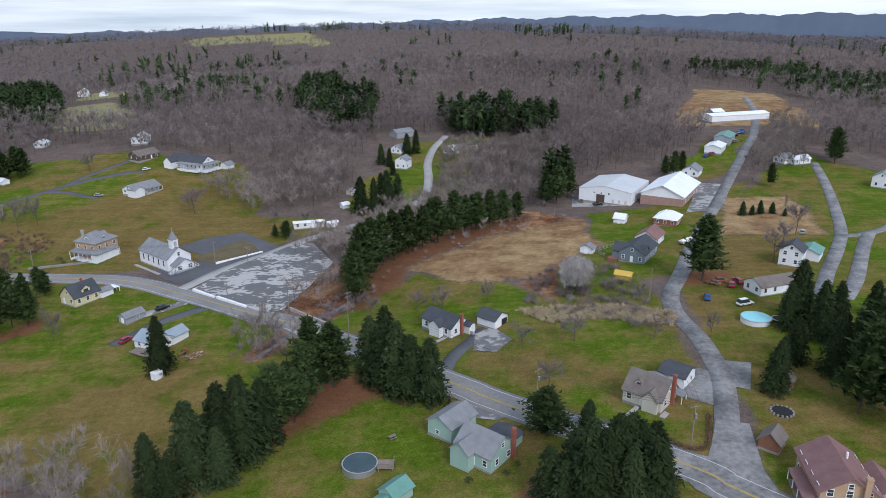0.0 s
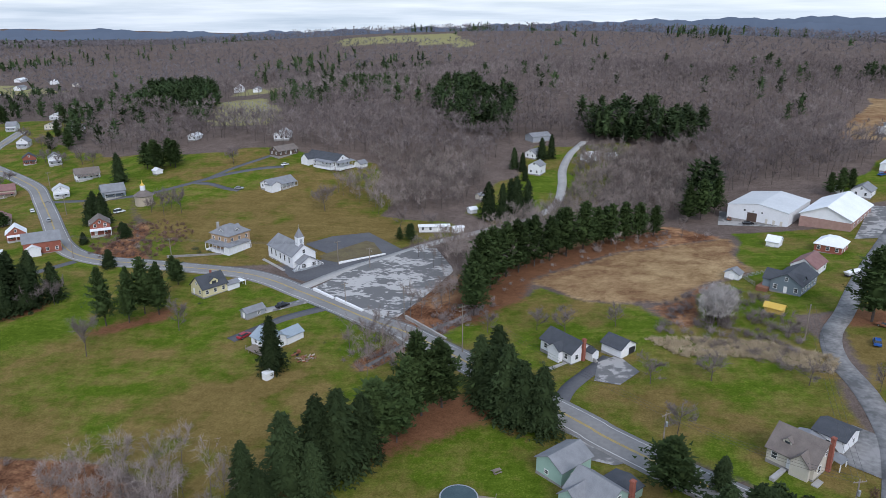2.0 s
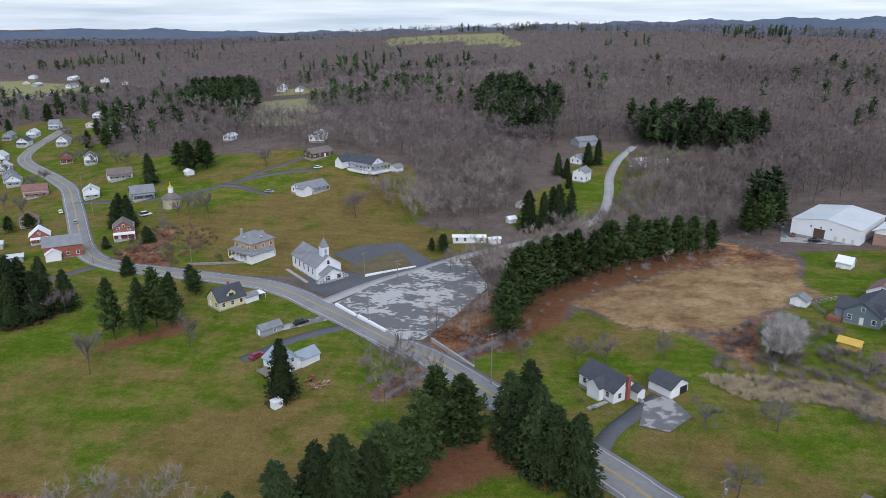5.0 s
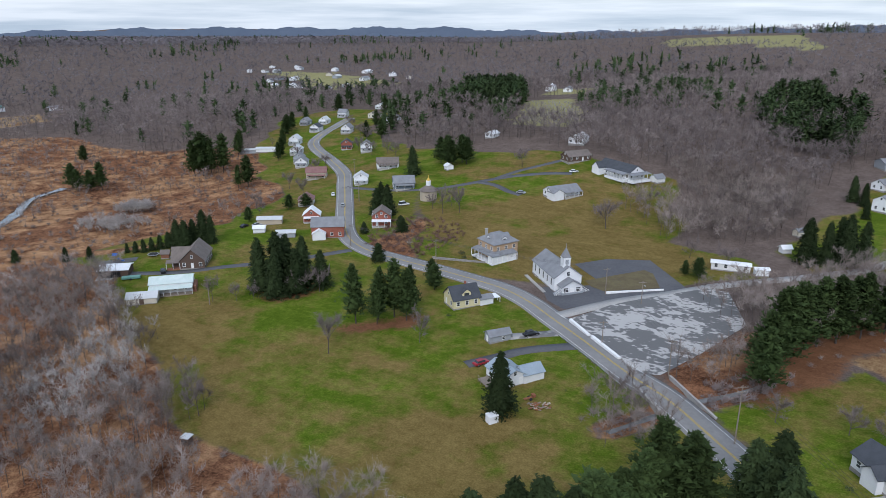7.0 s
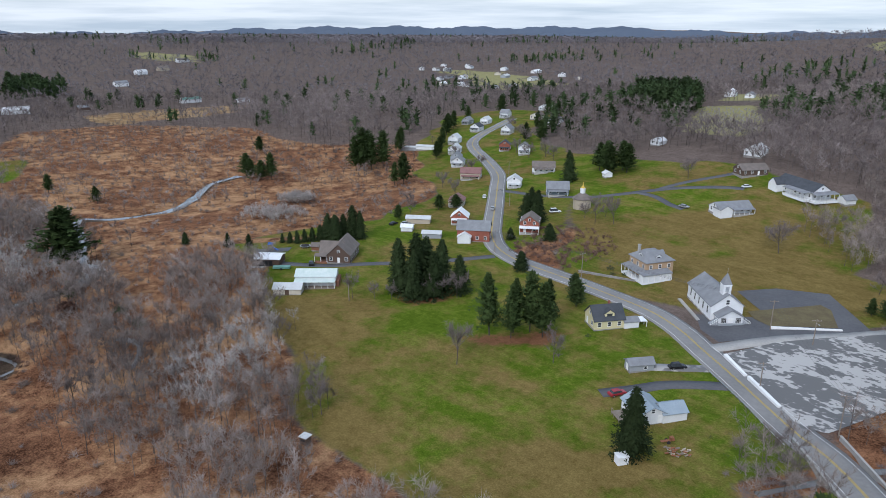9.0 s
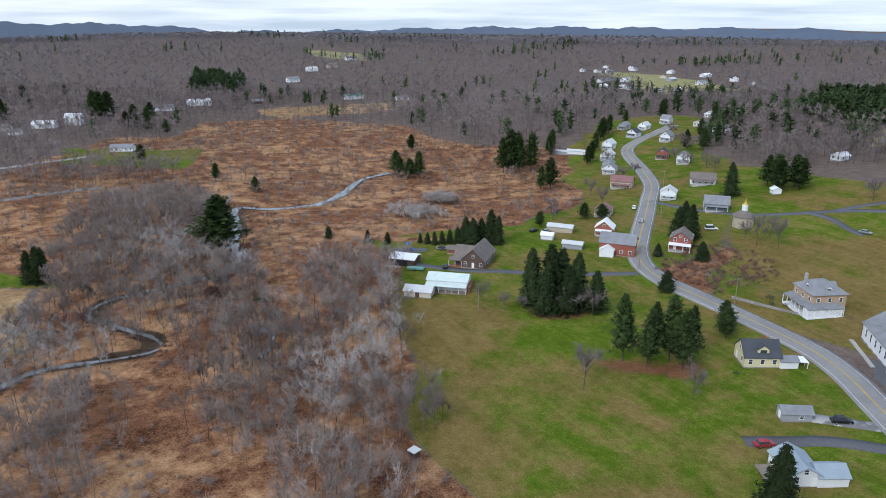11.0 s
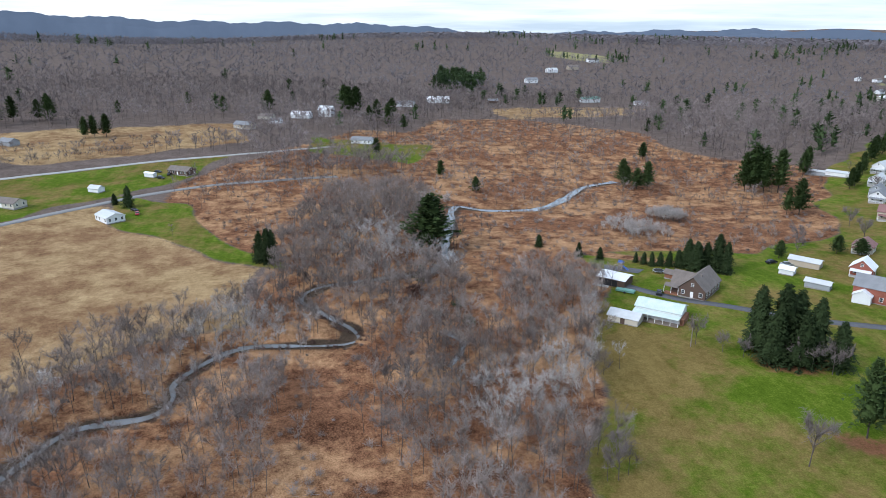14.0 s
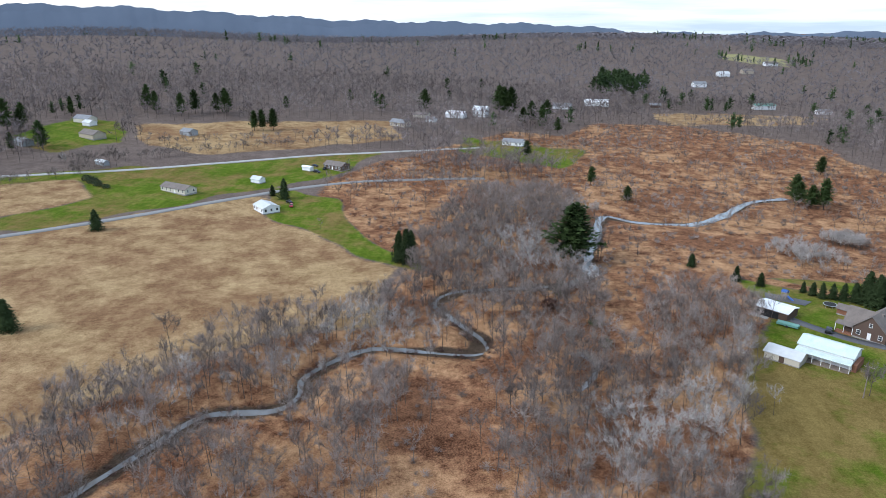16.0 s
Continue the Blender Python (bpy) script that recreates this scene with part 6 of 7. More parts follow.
for x, y, a, lx, ly, wl, rf, wm, rm, lab in [
    (184, 381, 30, 8, 7, 3.2, 2.2, M_WHITE, M_RF_GREY, "white cottage by a lane"), (191, 379, 20, 11, 6, 2.9, 1.6, M_WHITE, M_RF_WHITE, "low white cottage with a white roof"), (211, 335, 50, 9, 8, 5.0, 2.6, M_WHITE, M_RF_GREY, "white two-storey house on a slope"),
    (130, 366, 60, 11, 8, 3.2, 2.4, M_WHITE, M_RF_GREY, "white house with a grey roof by the lane"), (121, 372, 60, 5, 4, 2.4, 1.4, M_WHITE, M_RF_WHITE, "small white shed beside pines"), (6, 439, 40, 9, 7, 3.2, 2.0, M_WHITE, M_RF_WHITE, "white cottage on a lawn"),
    (-23, 408, 70, 8, 7, 5.0, 2.2, M_WHITE, M_RF_GREY, "white house beside a side road"), (-27, 442, 60, 9, 7, 3.2, 2.2, M_WHITE, M_RF_GREY, "white house among evergreens")]:
    house(x, y, a, lx, ly, wl, rf, "x", wm, rm, lab)
for x, y, a, lx, ly, wl, rf, wm, rm, lab in [
    (18, 442, 30, 6, 5, 2.6, 1.3, M_SAND, M_RF_LIGHT, "small tan outbuilding on a lawn"), (-28, 484, 40, 14, 9, 3.4, 2.0, M_GREYS, M_RF_GREY, "grey house at the wood's edge"), (157, 409, 60, 16, 9, 3.6, 1.4, M_WHITE, M_RF_WHITE, "white workshop in a yard"),
    (170, 430, 60, 20, 9, 3.8, 1.6, M_GREYS, M_RF_GREEN, "long workshop with a green metal roof"), (199, 490, 20, 48, 12, 4.0, 1.2, M_WHITE, M_RF_WHITE, "very long low white building"), (190, 503, 20, 9, 8, 3.4, 1.6, M_GREYS, M_RF_WHITE, "small grey workshop in a yard")]:
    house(x, y, a, lx, ly, wl, rf, "x", wm, rm, lab, "building" if lx > 8 else "shed", "building" if lx > 8 else "shed", wins=False)

# the village street
for x, y, a, lx, ly, wl, rf, al, wm, rm, lab in [
    (-236, 266, 131, 8, 9, 3.6, 3.0, "x", M_BRICK, M_RF_WHITE, "brick house with a bright white roof"), (-262, 287, 131, 9, 9, 3.4, 2.2, "x", M_SAND, M_RF_RED, "tan house with a dull red roof and porch"), (-304, 335, 130, 8, 14, 4.4, 2.6, "y", M_TANW, M_RF_RED, "long tan-orange house with a porch"),
    (-341, 358, 128, 10, 9, 4.0, 2.6, "x", M_WHITE, M_RF_GREY, "white house on the village street"), (-352, 366, 128, 9, 8, 4.4, 2.6, "x", M_GREYS, M_RF_GREY, "grey house on the village street"), (-374, 384, 122, 10, 9, 4.2, 2.6, "x", M_WHITE, M_RF_LIGHT, "white house with a pale roof")]:
    e = house(x, y, a, 0.84 * lx, 0.84 * ly, 0.92 * wl, rf, al, wm, rm, lab, group="houses along the village street")
    annex(e, 0.4 * lx, 0.4 * lx + 3.2, -0.28 * ly, 0.24 * ly, 2.5, 1.2, "x", wm, rm)
    porch(e, -0.42 * lx - 2.0, -0.42 * lx - 0.05, -0.36 * ly, 0.36 * ly, 2.3, 0.4, "-x", rm, M_CONC, 3)
for x, y, a, lx, ly, wl, rf, al, wm, rm, lab in [
    (-399, 406, 115, 9, 9, 4.6, 2.8, "x", M_WHITE, M_RF_LIGHT, "tall white house at a bend"), (-346, 405, 130, 8, 9, 4.6, 2.6, "x", M_BRICK, M_RF_DARK, "dark red house behind a lawn"), (-324, 401, 130, 10, 9, 4.8, 2.6, "x", M_WHITE, M_RF_GREY, "white two-storey house with a porch"),
    (-273, 363, 135, 9, 15, 3.6, 2.8, "y", M_WHITE, M_RF_BROWN, "long white house with a brown roof"), (-264, 330, 130, 8, 9, 4.4, 2.4, "x", M_WHITE, M_RF_LIGHT, "white cottage by a driveway"), (-233, 329, 135, 10, 13, 3.6, 3.0, "y", M_SLATEB, M_RF_GREY, "blue-grey house with a garage")]:
    e = house(x, y, a, 0.84 * lx, 0.84 * ly, 0.92 * wl, rf, al, wm, rm, lab, group="houses along the village street")
    annex(e, 0.4 * lx, 0.4 * lx + 3.2, -0.28 * ly, 0.24 * ly, 2.5, 1.2, "x", wm, rm)
    porch(e, -0.42 * lx - 2.0, -0.42 * lx - 0.05, -0.36 * ly, 0.36 * ly, 2.3, 0.4, "-x", rm, M_CONC, 3)
for x, y, a, lx, ly, wl, rf, al, wm, rm, lab in [
    (-417, 445, 110, 10, 9, 4.2, 2.4, "x", M_WHITE, M_RF_DARK, "white house near the road's end"), (-447, 462, 110, 9, 8, 4.0, 2.4, "x", M_GREYS, M_RF_GREY, "grey house near the road's end"), (-434, 471, 110, 9, 8, 4.0, 2.4, "x", M_WHITE, M_RF_LIGHT, "white house near a bend"),
    (-443, 503, 110, 9, 9, 4.6, 2.8, "y", M_WHITE, M_RF_GREY, "white gabled house above the street"), (-387, 449, 115, 11, 9, 4.4, 3.0, "x", M_WHITE, M_RF_GREY, "large white gabled house"), (-449, 561, 110, 16, 9, 3.4, 2.0, "x", M_WHITE, M_RF_LIGHT, "long white house uphill")]:
    e = house(x, y, a, 0.84 * lx, 0.84 * ly, 0.92 * wl, rf, al, wm, rm, lab, group="houses along the village street")
    annex(e, 0.4 * lx, 0.4 * lx + 3.2, -0.28 * ly, 0.24 * ly, 2.5, 1.2, "x", wm, rm)
    porch(e, -0.42 * lx - 2.0, -0.42 * lx - 0.05, -0.36 * ly, 0.36 * ly, 2.3, 0.4, "-x", rm, M_CONC, 3)
for x, y, a, lx, ly, wl, rf, al, wm, rm, lab in [
    (-382, 497, 110, 18, 9, 3.2, 2.0, "x", M_WHITE, M_RF_GREY, "long white ranch house uphill"), (-413, 511, 110, 12, 9, 3.4, 2.0, "x", M_SAND, M_RF_BROWN, "tan house above the street"), (-181, 427, 100, 12, 9, 3.4, 2.4, "x", M_WHITE, M_RF_LIGHT, "white house at the wood's edge"),
    (-168, 397, 60, 14, 8, 3.0, 2.4, "x", M_BROWN, M_RF_BROWN, "dark brown house among bare trees"), (-245, 434, 90, 8, 6, 2.8, 1.6, "x", M_WHITE, M_RF_WHITE, "small white house in the woods")]:
    house(x, y, a, lx, ly, wl, rf, al, wm, rm, lab)
for x, y, a, lx, ly, wl, rf, wm, rm, lab in [
    (-250, 253, 131, 5, 11, 2.6, 0.9, M_TANW, M_RF_LIGHT, "tan garage with a pale roof"), (-243, 241, 131, 4, 5, 2.2, 0.9, M_WHITE, M_RF_WHITE, "white shed in a yard"), (-227, 242, 131, 4, 8, 2.2, 0.8, M_GREYS, M_RF_LIGHT, "grey garage behind evergreens"), (-402, 382, 128, 5, 16, 2.6, 0.8, M_WHITE, M_RF_LIGHT, "long white mobile home on grass"),
    (-412, 374, 128, 4, 14, 2.6, 0.7, M_GREYS, M_RF_LIGHT, "grey mobile home behind houses"), (-229, 364, 60, 4, 4, 2.2, 1.2, M_WHITE, M_RF_WHITE, "small white shed on a meadow"), (-247, 197, 133, 2.6, 3, 2.2, 1.1, M_REDWOOD, M_RF_BROWN, "small red-brown shed by a hedge")]:
    house(x, y, a, lx, ly, wl, rf, "y", wm, rm, lab, "shed" if lx < 4.5 else "building", "shed" if lx < 4.5 else "building", wins=False)

# homes across the marsh and far off
for x, y, a, lx, ly, wl, rf, wm, rm, lab in [
    (-401, -88, 62, 20, 8, 2.8, 1.8, M_SAND, M_RF_BROWN, "long low ranch house on a lawn"), (-372, -30, 40, 12, 9, 3.0, 1.6, M_WHITE, M_RF_LIGHT, "white house with a pale roof by a road"), (-473, -15, 60, 15, 8, 3.0, 2.0, M_BROWN, M_RF_BROWN, "brown ranch house by a driveway"),
    (-574, 101, 70, 16, 8, 3.0, 2.0, M_WHITE, M_RF_GREY, "white house in a clearing"), (-638, 6, 60, 16, 9, 3.6, 2.4, M_TANW, M_RF_GREY, "tan house beside a dry field")]:
    house(x, y, a, lx, ly, wl, rf, "x", wm, rm, lab)
for x, y, a, lx, ly, wl, rf, wm, rm, lab in [
    (-431, -53, 62, 7, 5, 2.4, 1.4, M_WHITE, M_RF_LIGHT, "white shed on a green lawn"), (-466, -32, 60, 7, 3, 2.6, 0.5, M_WHITE, M_RF_WHITE, "white camper trailer beside a lawn"), (-701, 51, 70, 18, 9, 4, 2.5, M_WHITE, M_RF_WHITE, "white house below a wooded hill"), (-716, 74, 70, 13, 11, 7, 3, M_WHITE, M_RF_WHITE, "tall white house below a wooded hill"),
    (-801, 159, 80, 20, 9, 4, 2.5, M_WHITE, M_RF_GREY, "long white house beyond the marsh"), (-843, 201, 80, 26, 10, 5, 2.5, M_WHITE, M_RF_WHITE, "white farm building beyond the marsh"), (-553, -144, 60, 11, 8, 3, 2, M_GREYS, M_RF_GREY, "grey cottage in a field"), (-524, -203, 60, 18, 10, 3.4, 2.4, M_TANW, M_RF_BROWN, "tan house at the hill's foot"),
    (-450, -157, 60, 9, 4, 2.4, 1, M_GREYS, M_RF_LIGHT, "open shed beside a road"), (-578, -238, 70, 16, 9, 3.4, 2.4, M_SAND, M_RF_GREY, "tan house under a wooded hill"), (-566, -228, 70, 8, 7, 2.8, 1.6, M_WHITE, M_RF_LIGHT, "white garage under a wooded hill"), (-489, -232, 60, 12, 8, 3.2, 2.2, M_GREYS, M_RF_GREY, "grey house among dark pines"),
    (-690, 20, 70, 14, 8, 3.4, 2.2, M_SAND, M_RF_BROWN, "tan house below a wooded hill"), (-668, 30, 70, 9, 7, 3, 1.8, M_WHITE, M_RF_GREY, "white cottage below a wooded hill")]:
    house(x, y, a, lx, ly, wl, rf, "x", wm, rm, lab, wins=False)
for x, y, a, lx, ly, wl, rf, wm, rm, lab in [
    (-884, 398, 95, 24, 10, 5, 2, M_WHITE, M_RF_GREEN, "long barn with a green roof beyond a field"), (-852, 267, 90, 12, 8, 3.6, 2, M_BROWN, M_RF_GREY, "brown shed beyond a field"), (-854, 452, 95, 16, 9, 3.6, 2, M_WHITE, M_RF_GREY, "white house beyond a field"), (-1094, 381, 95, 18, 12, 5, 3, M_WHITE, M_RF_GREY, "white house on a far slope"),
    (-1218, 451, 95, 18, 12, 5, 3, M_WHITE, M_RF_LIGHT, "white house on a far slope"), (-1258, 501, 95, 18, 12, 5, 3, M_TANW, M_RF_BROWN, "tan house on a far slope"), (-1363, 576, 95, 22, 14, 5, 3, M_WHITE, M_RF_BROWN, "white house on a far hilltop"), (-373, 754, 110, 16, 10, 4.5, 3, M_WHITE, M_RF_WHITE, "white barn above the cemetery"), (-343, 735, 110, 18, 8, 3.4, 2, M_WHITE, M_RF_GREY, "white house above the cemetery")]:
    house(x, y, a, lx, ly, wl, rf, "x", wm, rm, lab, wins=False)
far = random.Random(9)
for i in range(34):
    x, y = far.uniform(-1100, -700), far.uniform(780, 1040)
    if inside(OLIVE[3], np.array([x]), np.array([y]))[0] > -60:
        house(x, y, far.uniform(100, 140), far.uniform(12, 20), far.uniform(8, 11), far.uniform(3, 4.5), 2.4, "x", far.choice([M_WHITE, M_WHITE, M_SAND, M_GREYS]), far.choice([M_RF_GREY, M_RF_LIGHT, M_RF_WHITE, M_RF_BROWN]), "pale house of a far village", wins=False, group="houses of the far village")

# round tower-like building with a cupola
rt = new("round_building")
rt.matrix_world = pose(-207, 316.5, hz(-207, 316.5))
bm = bmesh.new()
rod(bm, (0, 0, -1), (0, 0, 4.6), 4.2, 4.2, 20)
part("wall", bm, M_TANW, rt)
bm = bmesh.new()
rod(bm, (0, 0, 4.6), (0, 0, 7.0), 4.8, 1.3, 20)
part("roof", bm, M_RF_BROWN, rt)
bm = bmesh.new()
rod(bm, (0, 0, 6.6), (0, 0, 9.4), 1.2, 1.2, 12)
cu = part("cupola", bm, M_WHITE, rt, "white cupola")
bm = bmesh.new()
rod(bm, (0, 0, 9.4), (0, 0, 10.6), 1.1, 0.25, 12)
rod(bm, (0, 0, 10.6), (0, 0, 12.2), 0.25, 0.05, 8)
part("dome", bm, M_YELWOOD, cu, "gilded dome")
tagged(rt, "round stone building with a brown conical roof", "building")


# ---- poles, wires, rails, vehicles and yard things ----
def wire(name, a, b, sag=0.8, r=0.022):
    bm = bmesh.new()
    pts = [Vector(a).lerp(Vector(b), i / 8) - Vector((0, 0, sag * 4 * (i / 8) * (1 - i / 8))) for i in range(9)]
    rings = [[bm.verts.new(p + Vector((0, 0, r))), bm.verts.new(p + Vector((r, -r, -r))), bm.verts.new(p + Vector((-r, r, -r)))] for p in pts]
    for p, q in zip(rings, rings[1:]):
        for i in range(3):
            bm.faces.new((p[i], p[(i + 1) % 3], q[(i + 1) % 3], q[i]))
    return tagged(new(name, bm_mesh(name, bm, M_WIRE)), "thin black overhead cable between wooden poles", "cable", "overhead cables")


def utility_pole(x, y, h, ang, arms=1, drum=False, lamp=False):
    e = new("utility_pole")
    e.matrix_world = pose(x, y, hz(x, y), 0, 0, ang)
    part("pole", rod(bmesh.new(), (0, 0, -0.5), (0, 0, h), 0.17, 0.11, 8), M_WOOD, e)
    for k in range(arms):
        z = h - 0.5 - 1.1 * k
        a = part("crossarm", boxes((-1.25, -0.16, z, 1.25, -0.04, z + 0.13)), M_WOOD, e)
        for px in (-1.1, -0.4, 0.4, 1.1):
            part("insulator", rod(bmesh.new(), (px, -0.1, z + 0.13), (px, -0.1, z + 0.32), 0.05, 0.03), M_CONC, a)
    if drum:
        part("transformer", rod(bmesh.new(), (0.0, -0.4, h - 2.9), (0.0, -0.4, h - 1.9), 0.24, 0.24, 10), M_METAL, e, "grey transformer drum")
    if lamp:
        part("lamp_arm", rod(bmesh.new(), (0, 0, h - 1.2), (0, -1.8, h - 0.8), 0.04), M_METAL, e)
        part("lamp_head", boxes((-0.15, -2.3, h - 0.9, 0.15, -1.7, h - 0.74), bevel=0.03), M_METAL, e)
    return tagged(e, "wooden utility pole with crossarm and insulators", "utility pole", "utility poles")


LINE_A = [(21, 141, 10.5), (-27, 186.5, 14), (-49, 209, 10.5), (-86, 254, 9.5)]
LINE_B = [(50, 124, 10), (21, 141, 10.5)]
for i, (x, y, h) in enumerate(LINE_A):
    utility_pole(x, y, h, 45, 2 if i == 1 else 1, drum=i == 0)
utility_pole(50, 124, 10, 20, 1, True)
utility_pole(61.5, 197, 10, 70, 1)
utility_pole(-71, 218, 7.5, 40, 1, lamp=True)
utility_pole(-73, 252, 8.0, 40, 1, lamp=True)
utility_pole(-193, 246, 9.5, 60, 1)
utility_pole(-192, 177, 9, 50, 1)
utility_pole(-238, 300, 9.5, 45, 1)
utility_pole(-283, 345, 9.5, 45, 1)
utility_pole(-152, 249, 9.5, 80, 1)
for line in (LINE_A, LINE_B, [(50, 124, 10), (61.5, 197, 10)], [(-152, 249, 9.5), (-193, 246, 9.5), (-238, 300, 9.5), (-283, 345, 9.5)], [(-86, 254, 9.5), (-152, 249, 9.5)]):
    for (x0, y0, h0), (x1, y1, h1) in zip(line, line[1:]):
        for o in (-1.0, 0.0, 1.0):
            d = Vector((x1 - x0, y1 - y0, 0)).normalized()
            nx_, ny_ = -d.y * o, d.x * o
            wire("cable", (x0 + nx_, y0 + ny_, hz(x0, y0) + h0 - 0.2), (x1 + nx_, y1 + ny_, hz(x1, y1) + h1 - 0.2), 1.0)


def guardrail(pts, label="galvanised guardrail on short posts beside the road"):
    line = smooth_line(pts, 2.0)
    e = new("guardrail")
    x0, y0 = line[0]
    e.matrix_world = pose(x0, y0, hz(x0, y0))
    z0 = hz(x0, y0)
    bm = bmesh.new()
    for (ax, ay), (bx, by) in zip(line, line[1:]):
        a, b = Vector((ax - x0, ay - y0, hz(ax, ay) - z0)), Vector((bx - x0, by - y0, hz(bx, by) - z0))
        for z, r in ((0.78, 0.09), (0.62, 0.09)):
            rod(bm, a + Vector((0, 0, z)), b + Vector((0, 0, z)), r, n=5)
    part("rail", bm, M_METAL, e)
    for ax, ay in line[::1]:
        z = hz(ax, ay) - z0
        part("post", boxes((ax - x0 - 0.08, ay - y0 - 0.08, z - 0.4, ax - x0 + 0.08, ay - y0 + 0.08, z + 0.8)), M_WOOD, e)
    return tagged(e, label, "guardrail")


guardrail([(-84, 217), (-71, 208.5), (-60, 200.5), (-55, 197)])
guardrail([(-8, 158), (0, 150), (5, 146)])

# bridge parapets and deck over the brook
for sgn in (-1, 1):
    e = new("parapet")
    mx, my = -44 + sgn * 3.3, 197.5 + sgn * 3.9
    e.matrix_world = pose(mx, my, hz(mx, my), 0, 0, -41)
    part("wall", boxes((-10, -0.22, -1.4, 10, 0.22, 0.75), bevel=0.04), M_CONC, e)
    part("coping", boxes((-10.1, -0.3, 0.75, 10.1, 0.3, 0.9), bevel=0.03), M_CONC, e)
    tagged(e, "weathered concrete bridge parapet beside the road", "parapet", "bridge parapets")

# white kerb walls at the car park and the church yard
for (ax, ay), (bx, by), w, h, lab in (((-86, 228.6), (-76.5, 221.6), 0.9, 0.75, "long white concrete barrier along a car park"), ((-75.3, 220.8), (-63.5, 212.6), 0.9, 0.75, "long white concrete barrier along a car park"), ((-86, 254.5), (-71.5, 268), 0.6, 0.6, "low white retaining wall at a church yard")):
    d = math.hypot(bx - ax, by - ay)
    o = new("barrier", bm_mesh("barrier", boxes((-d / 2, -w / 2, -0.4, d / 2, w / 2, h), bevel=0.06), M_TRIM))
    o.matrix_world = pose((ax + bx) / 2, (ay + by) / 2, hz((ax + bx) / 2, (ay + by) / 2) + 0.12, 0, 0, math.degrees(math.atan2(by - ay, bx - ax)))
    tagged(o, lab, "barrier")
M_EARTH = mat("brown_earth_bank", [(0.085, 0.062, 0.035), (0.15, 0.125, 0.06)], 0.3, 0.95, 0.05, 8)
paved("verge", [(-97, 262), (-93, 258), (-87, 256), (-73, 269), (-80, 281), (-84, 283)], M_EARTH, "brown grass bank inside a paved church yard", 0.22, "verge")


def car(x, y, ang, paint_m, label, long=4.6, tall=1.5, van=False, name="car"):
    e = new(name)
    e.matrix_world = pose(x, y, hz(x, y) + 0.14, 0, 0, ang)
    L, w = long / 2, 0.9
    bm = bmesh.new()
    prof = [(-L, 0.35), (-L, 0.85), (-L * 0.92, 0.95), (L * 0.55, 0.95), (L * 0.95, 0.8), (L, 0.6), (L, 0.35)]
    a = [bm.verts.new((px, -w, pz)) for px, pz in prof]
    b = [bm.verts.new((px, w, pz)) for px, pz in prof]
    bm.faces.new(a)
    bm.faces.new(b[::-1])
    for i in range(len(prof)):
        j = (i + 1) % len(prof)
        bm.faces.new((a[j], a[i], b[i], b[j]))
    bmesh.ops.bevel(bm, geom=bm.edges[:], offset=0.07, segments=2, affect="EDGES")
    part("body", bm, paint_m, e)
    bm = bmesh.new()
    r0, r1 = (-L * 0.95, L * 0.35) if van else (-L * 0.75, L * 0.4)
    lo = [(r0, -w * 0.92), (r1 + 0.25, -w * 0.92), (r1 + 0.25, w * 0.92), (r0, w * 0.92)]
    hi = [(r0 + 0.3, -w * 0.75), (r1 - 0.4, -w * 0.75), (r1 - 0.4, w * 0.75), (r0 + 0.3, w * 0.75)]
    vl, vh = [bm.verts.new((*p, 0.93)) for p in lo], [bm.verts.new((*p, tall - 0.08)) for p in hi]
    for i in range(4):
        bm.faces.new((vl[i], vl[(i + 1) % 4], vh[(i + 1) % 4], vh[i]))
    bm.faces.new(vh)
    part("cabin_glass", bm, M_GLASS, e)
    part("roof", boxes((r0 + 0.28, -w * 0.76, tall - 0.09, r1 - 0.38, w * 0.76, tall), bevel=0.04), paint_m, e)
    for sx in (-0.62, 0.62):
        for sy in (-1, 1):
            t = part("wheel", rod(bmesh.new(), (L * sx, sy * 0.72, 0.33), (L * sx, sy * 0.94, 0.33), 0.33, 0.33, 14), M_RUBBER, e)
            part("rim", rod(bmesh.new(), (L * sx, sy * 0.93, 0.33), (L * sx, sy * 0.955, 0.33), 0.19, 0.19, 10), M_METAL, t)
    return tagged(e, label, "car" if not van else "van")


car(-91, 213.5, 58, M_BLACKP, "black estate car parked on a gravel drive", 4.8, 1.7)
car(-93.5, 191, 70, M_REDP, "dark red car parked behind a bungalow")
car(78, 195.5, 75, M_BLUE, "blue car parked on the grass", 4.4, 1.6)
car(87, 190, 20, M_WHITEP, "white van parked on a lawn", 5.2, 2.0, True)
car(-240, 290.5, 132, M_SILVER, "silver car on the village road")
car(-232, 186, 150, M_BLACKP, "black car on an asphalt drive", 4.6, 1.5)
car(-212, 303.5, 60, M_WHITEP, "white van parked by a house", 5.4, 2.1, True)
car(-261, 305, 135, M_WHITEP, "white car beside the village road")
car(-256, 243, 100, M_BLACKP, "dark car parked in a yard")
car(-252, 247, 80, M_SILVER, "silver car parked in a yard")
car(-160, 379, 60, M_WHITEP, "white car outside a long house")
car(-169, 341, 10, M_SILVER, "silver car on a drive by a ranch house")
car(-461, -25, 60, M_BLACKP, "dark pickup on a drive", 5.4, 1.8)
car(138, 262, 60, M_SILVER, "silver car by a patched lane")
cr = random.Random(3)
for i in range(16):
    car(150 + 2.6 * i + cr.uniform(-3, 3), 398 + 3.6 * i + cr.uniform(-4, 4), cr.uniform(20, 80), cr.choice([M_BLACKP, M_SILVER, M_WHITEP, M_REDP, M_BLUE]), "old car parked in a crowded yard")
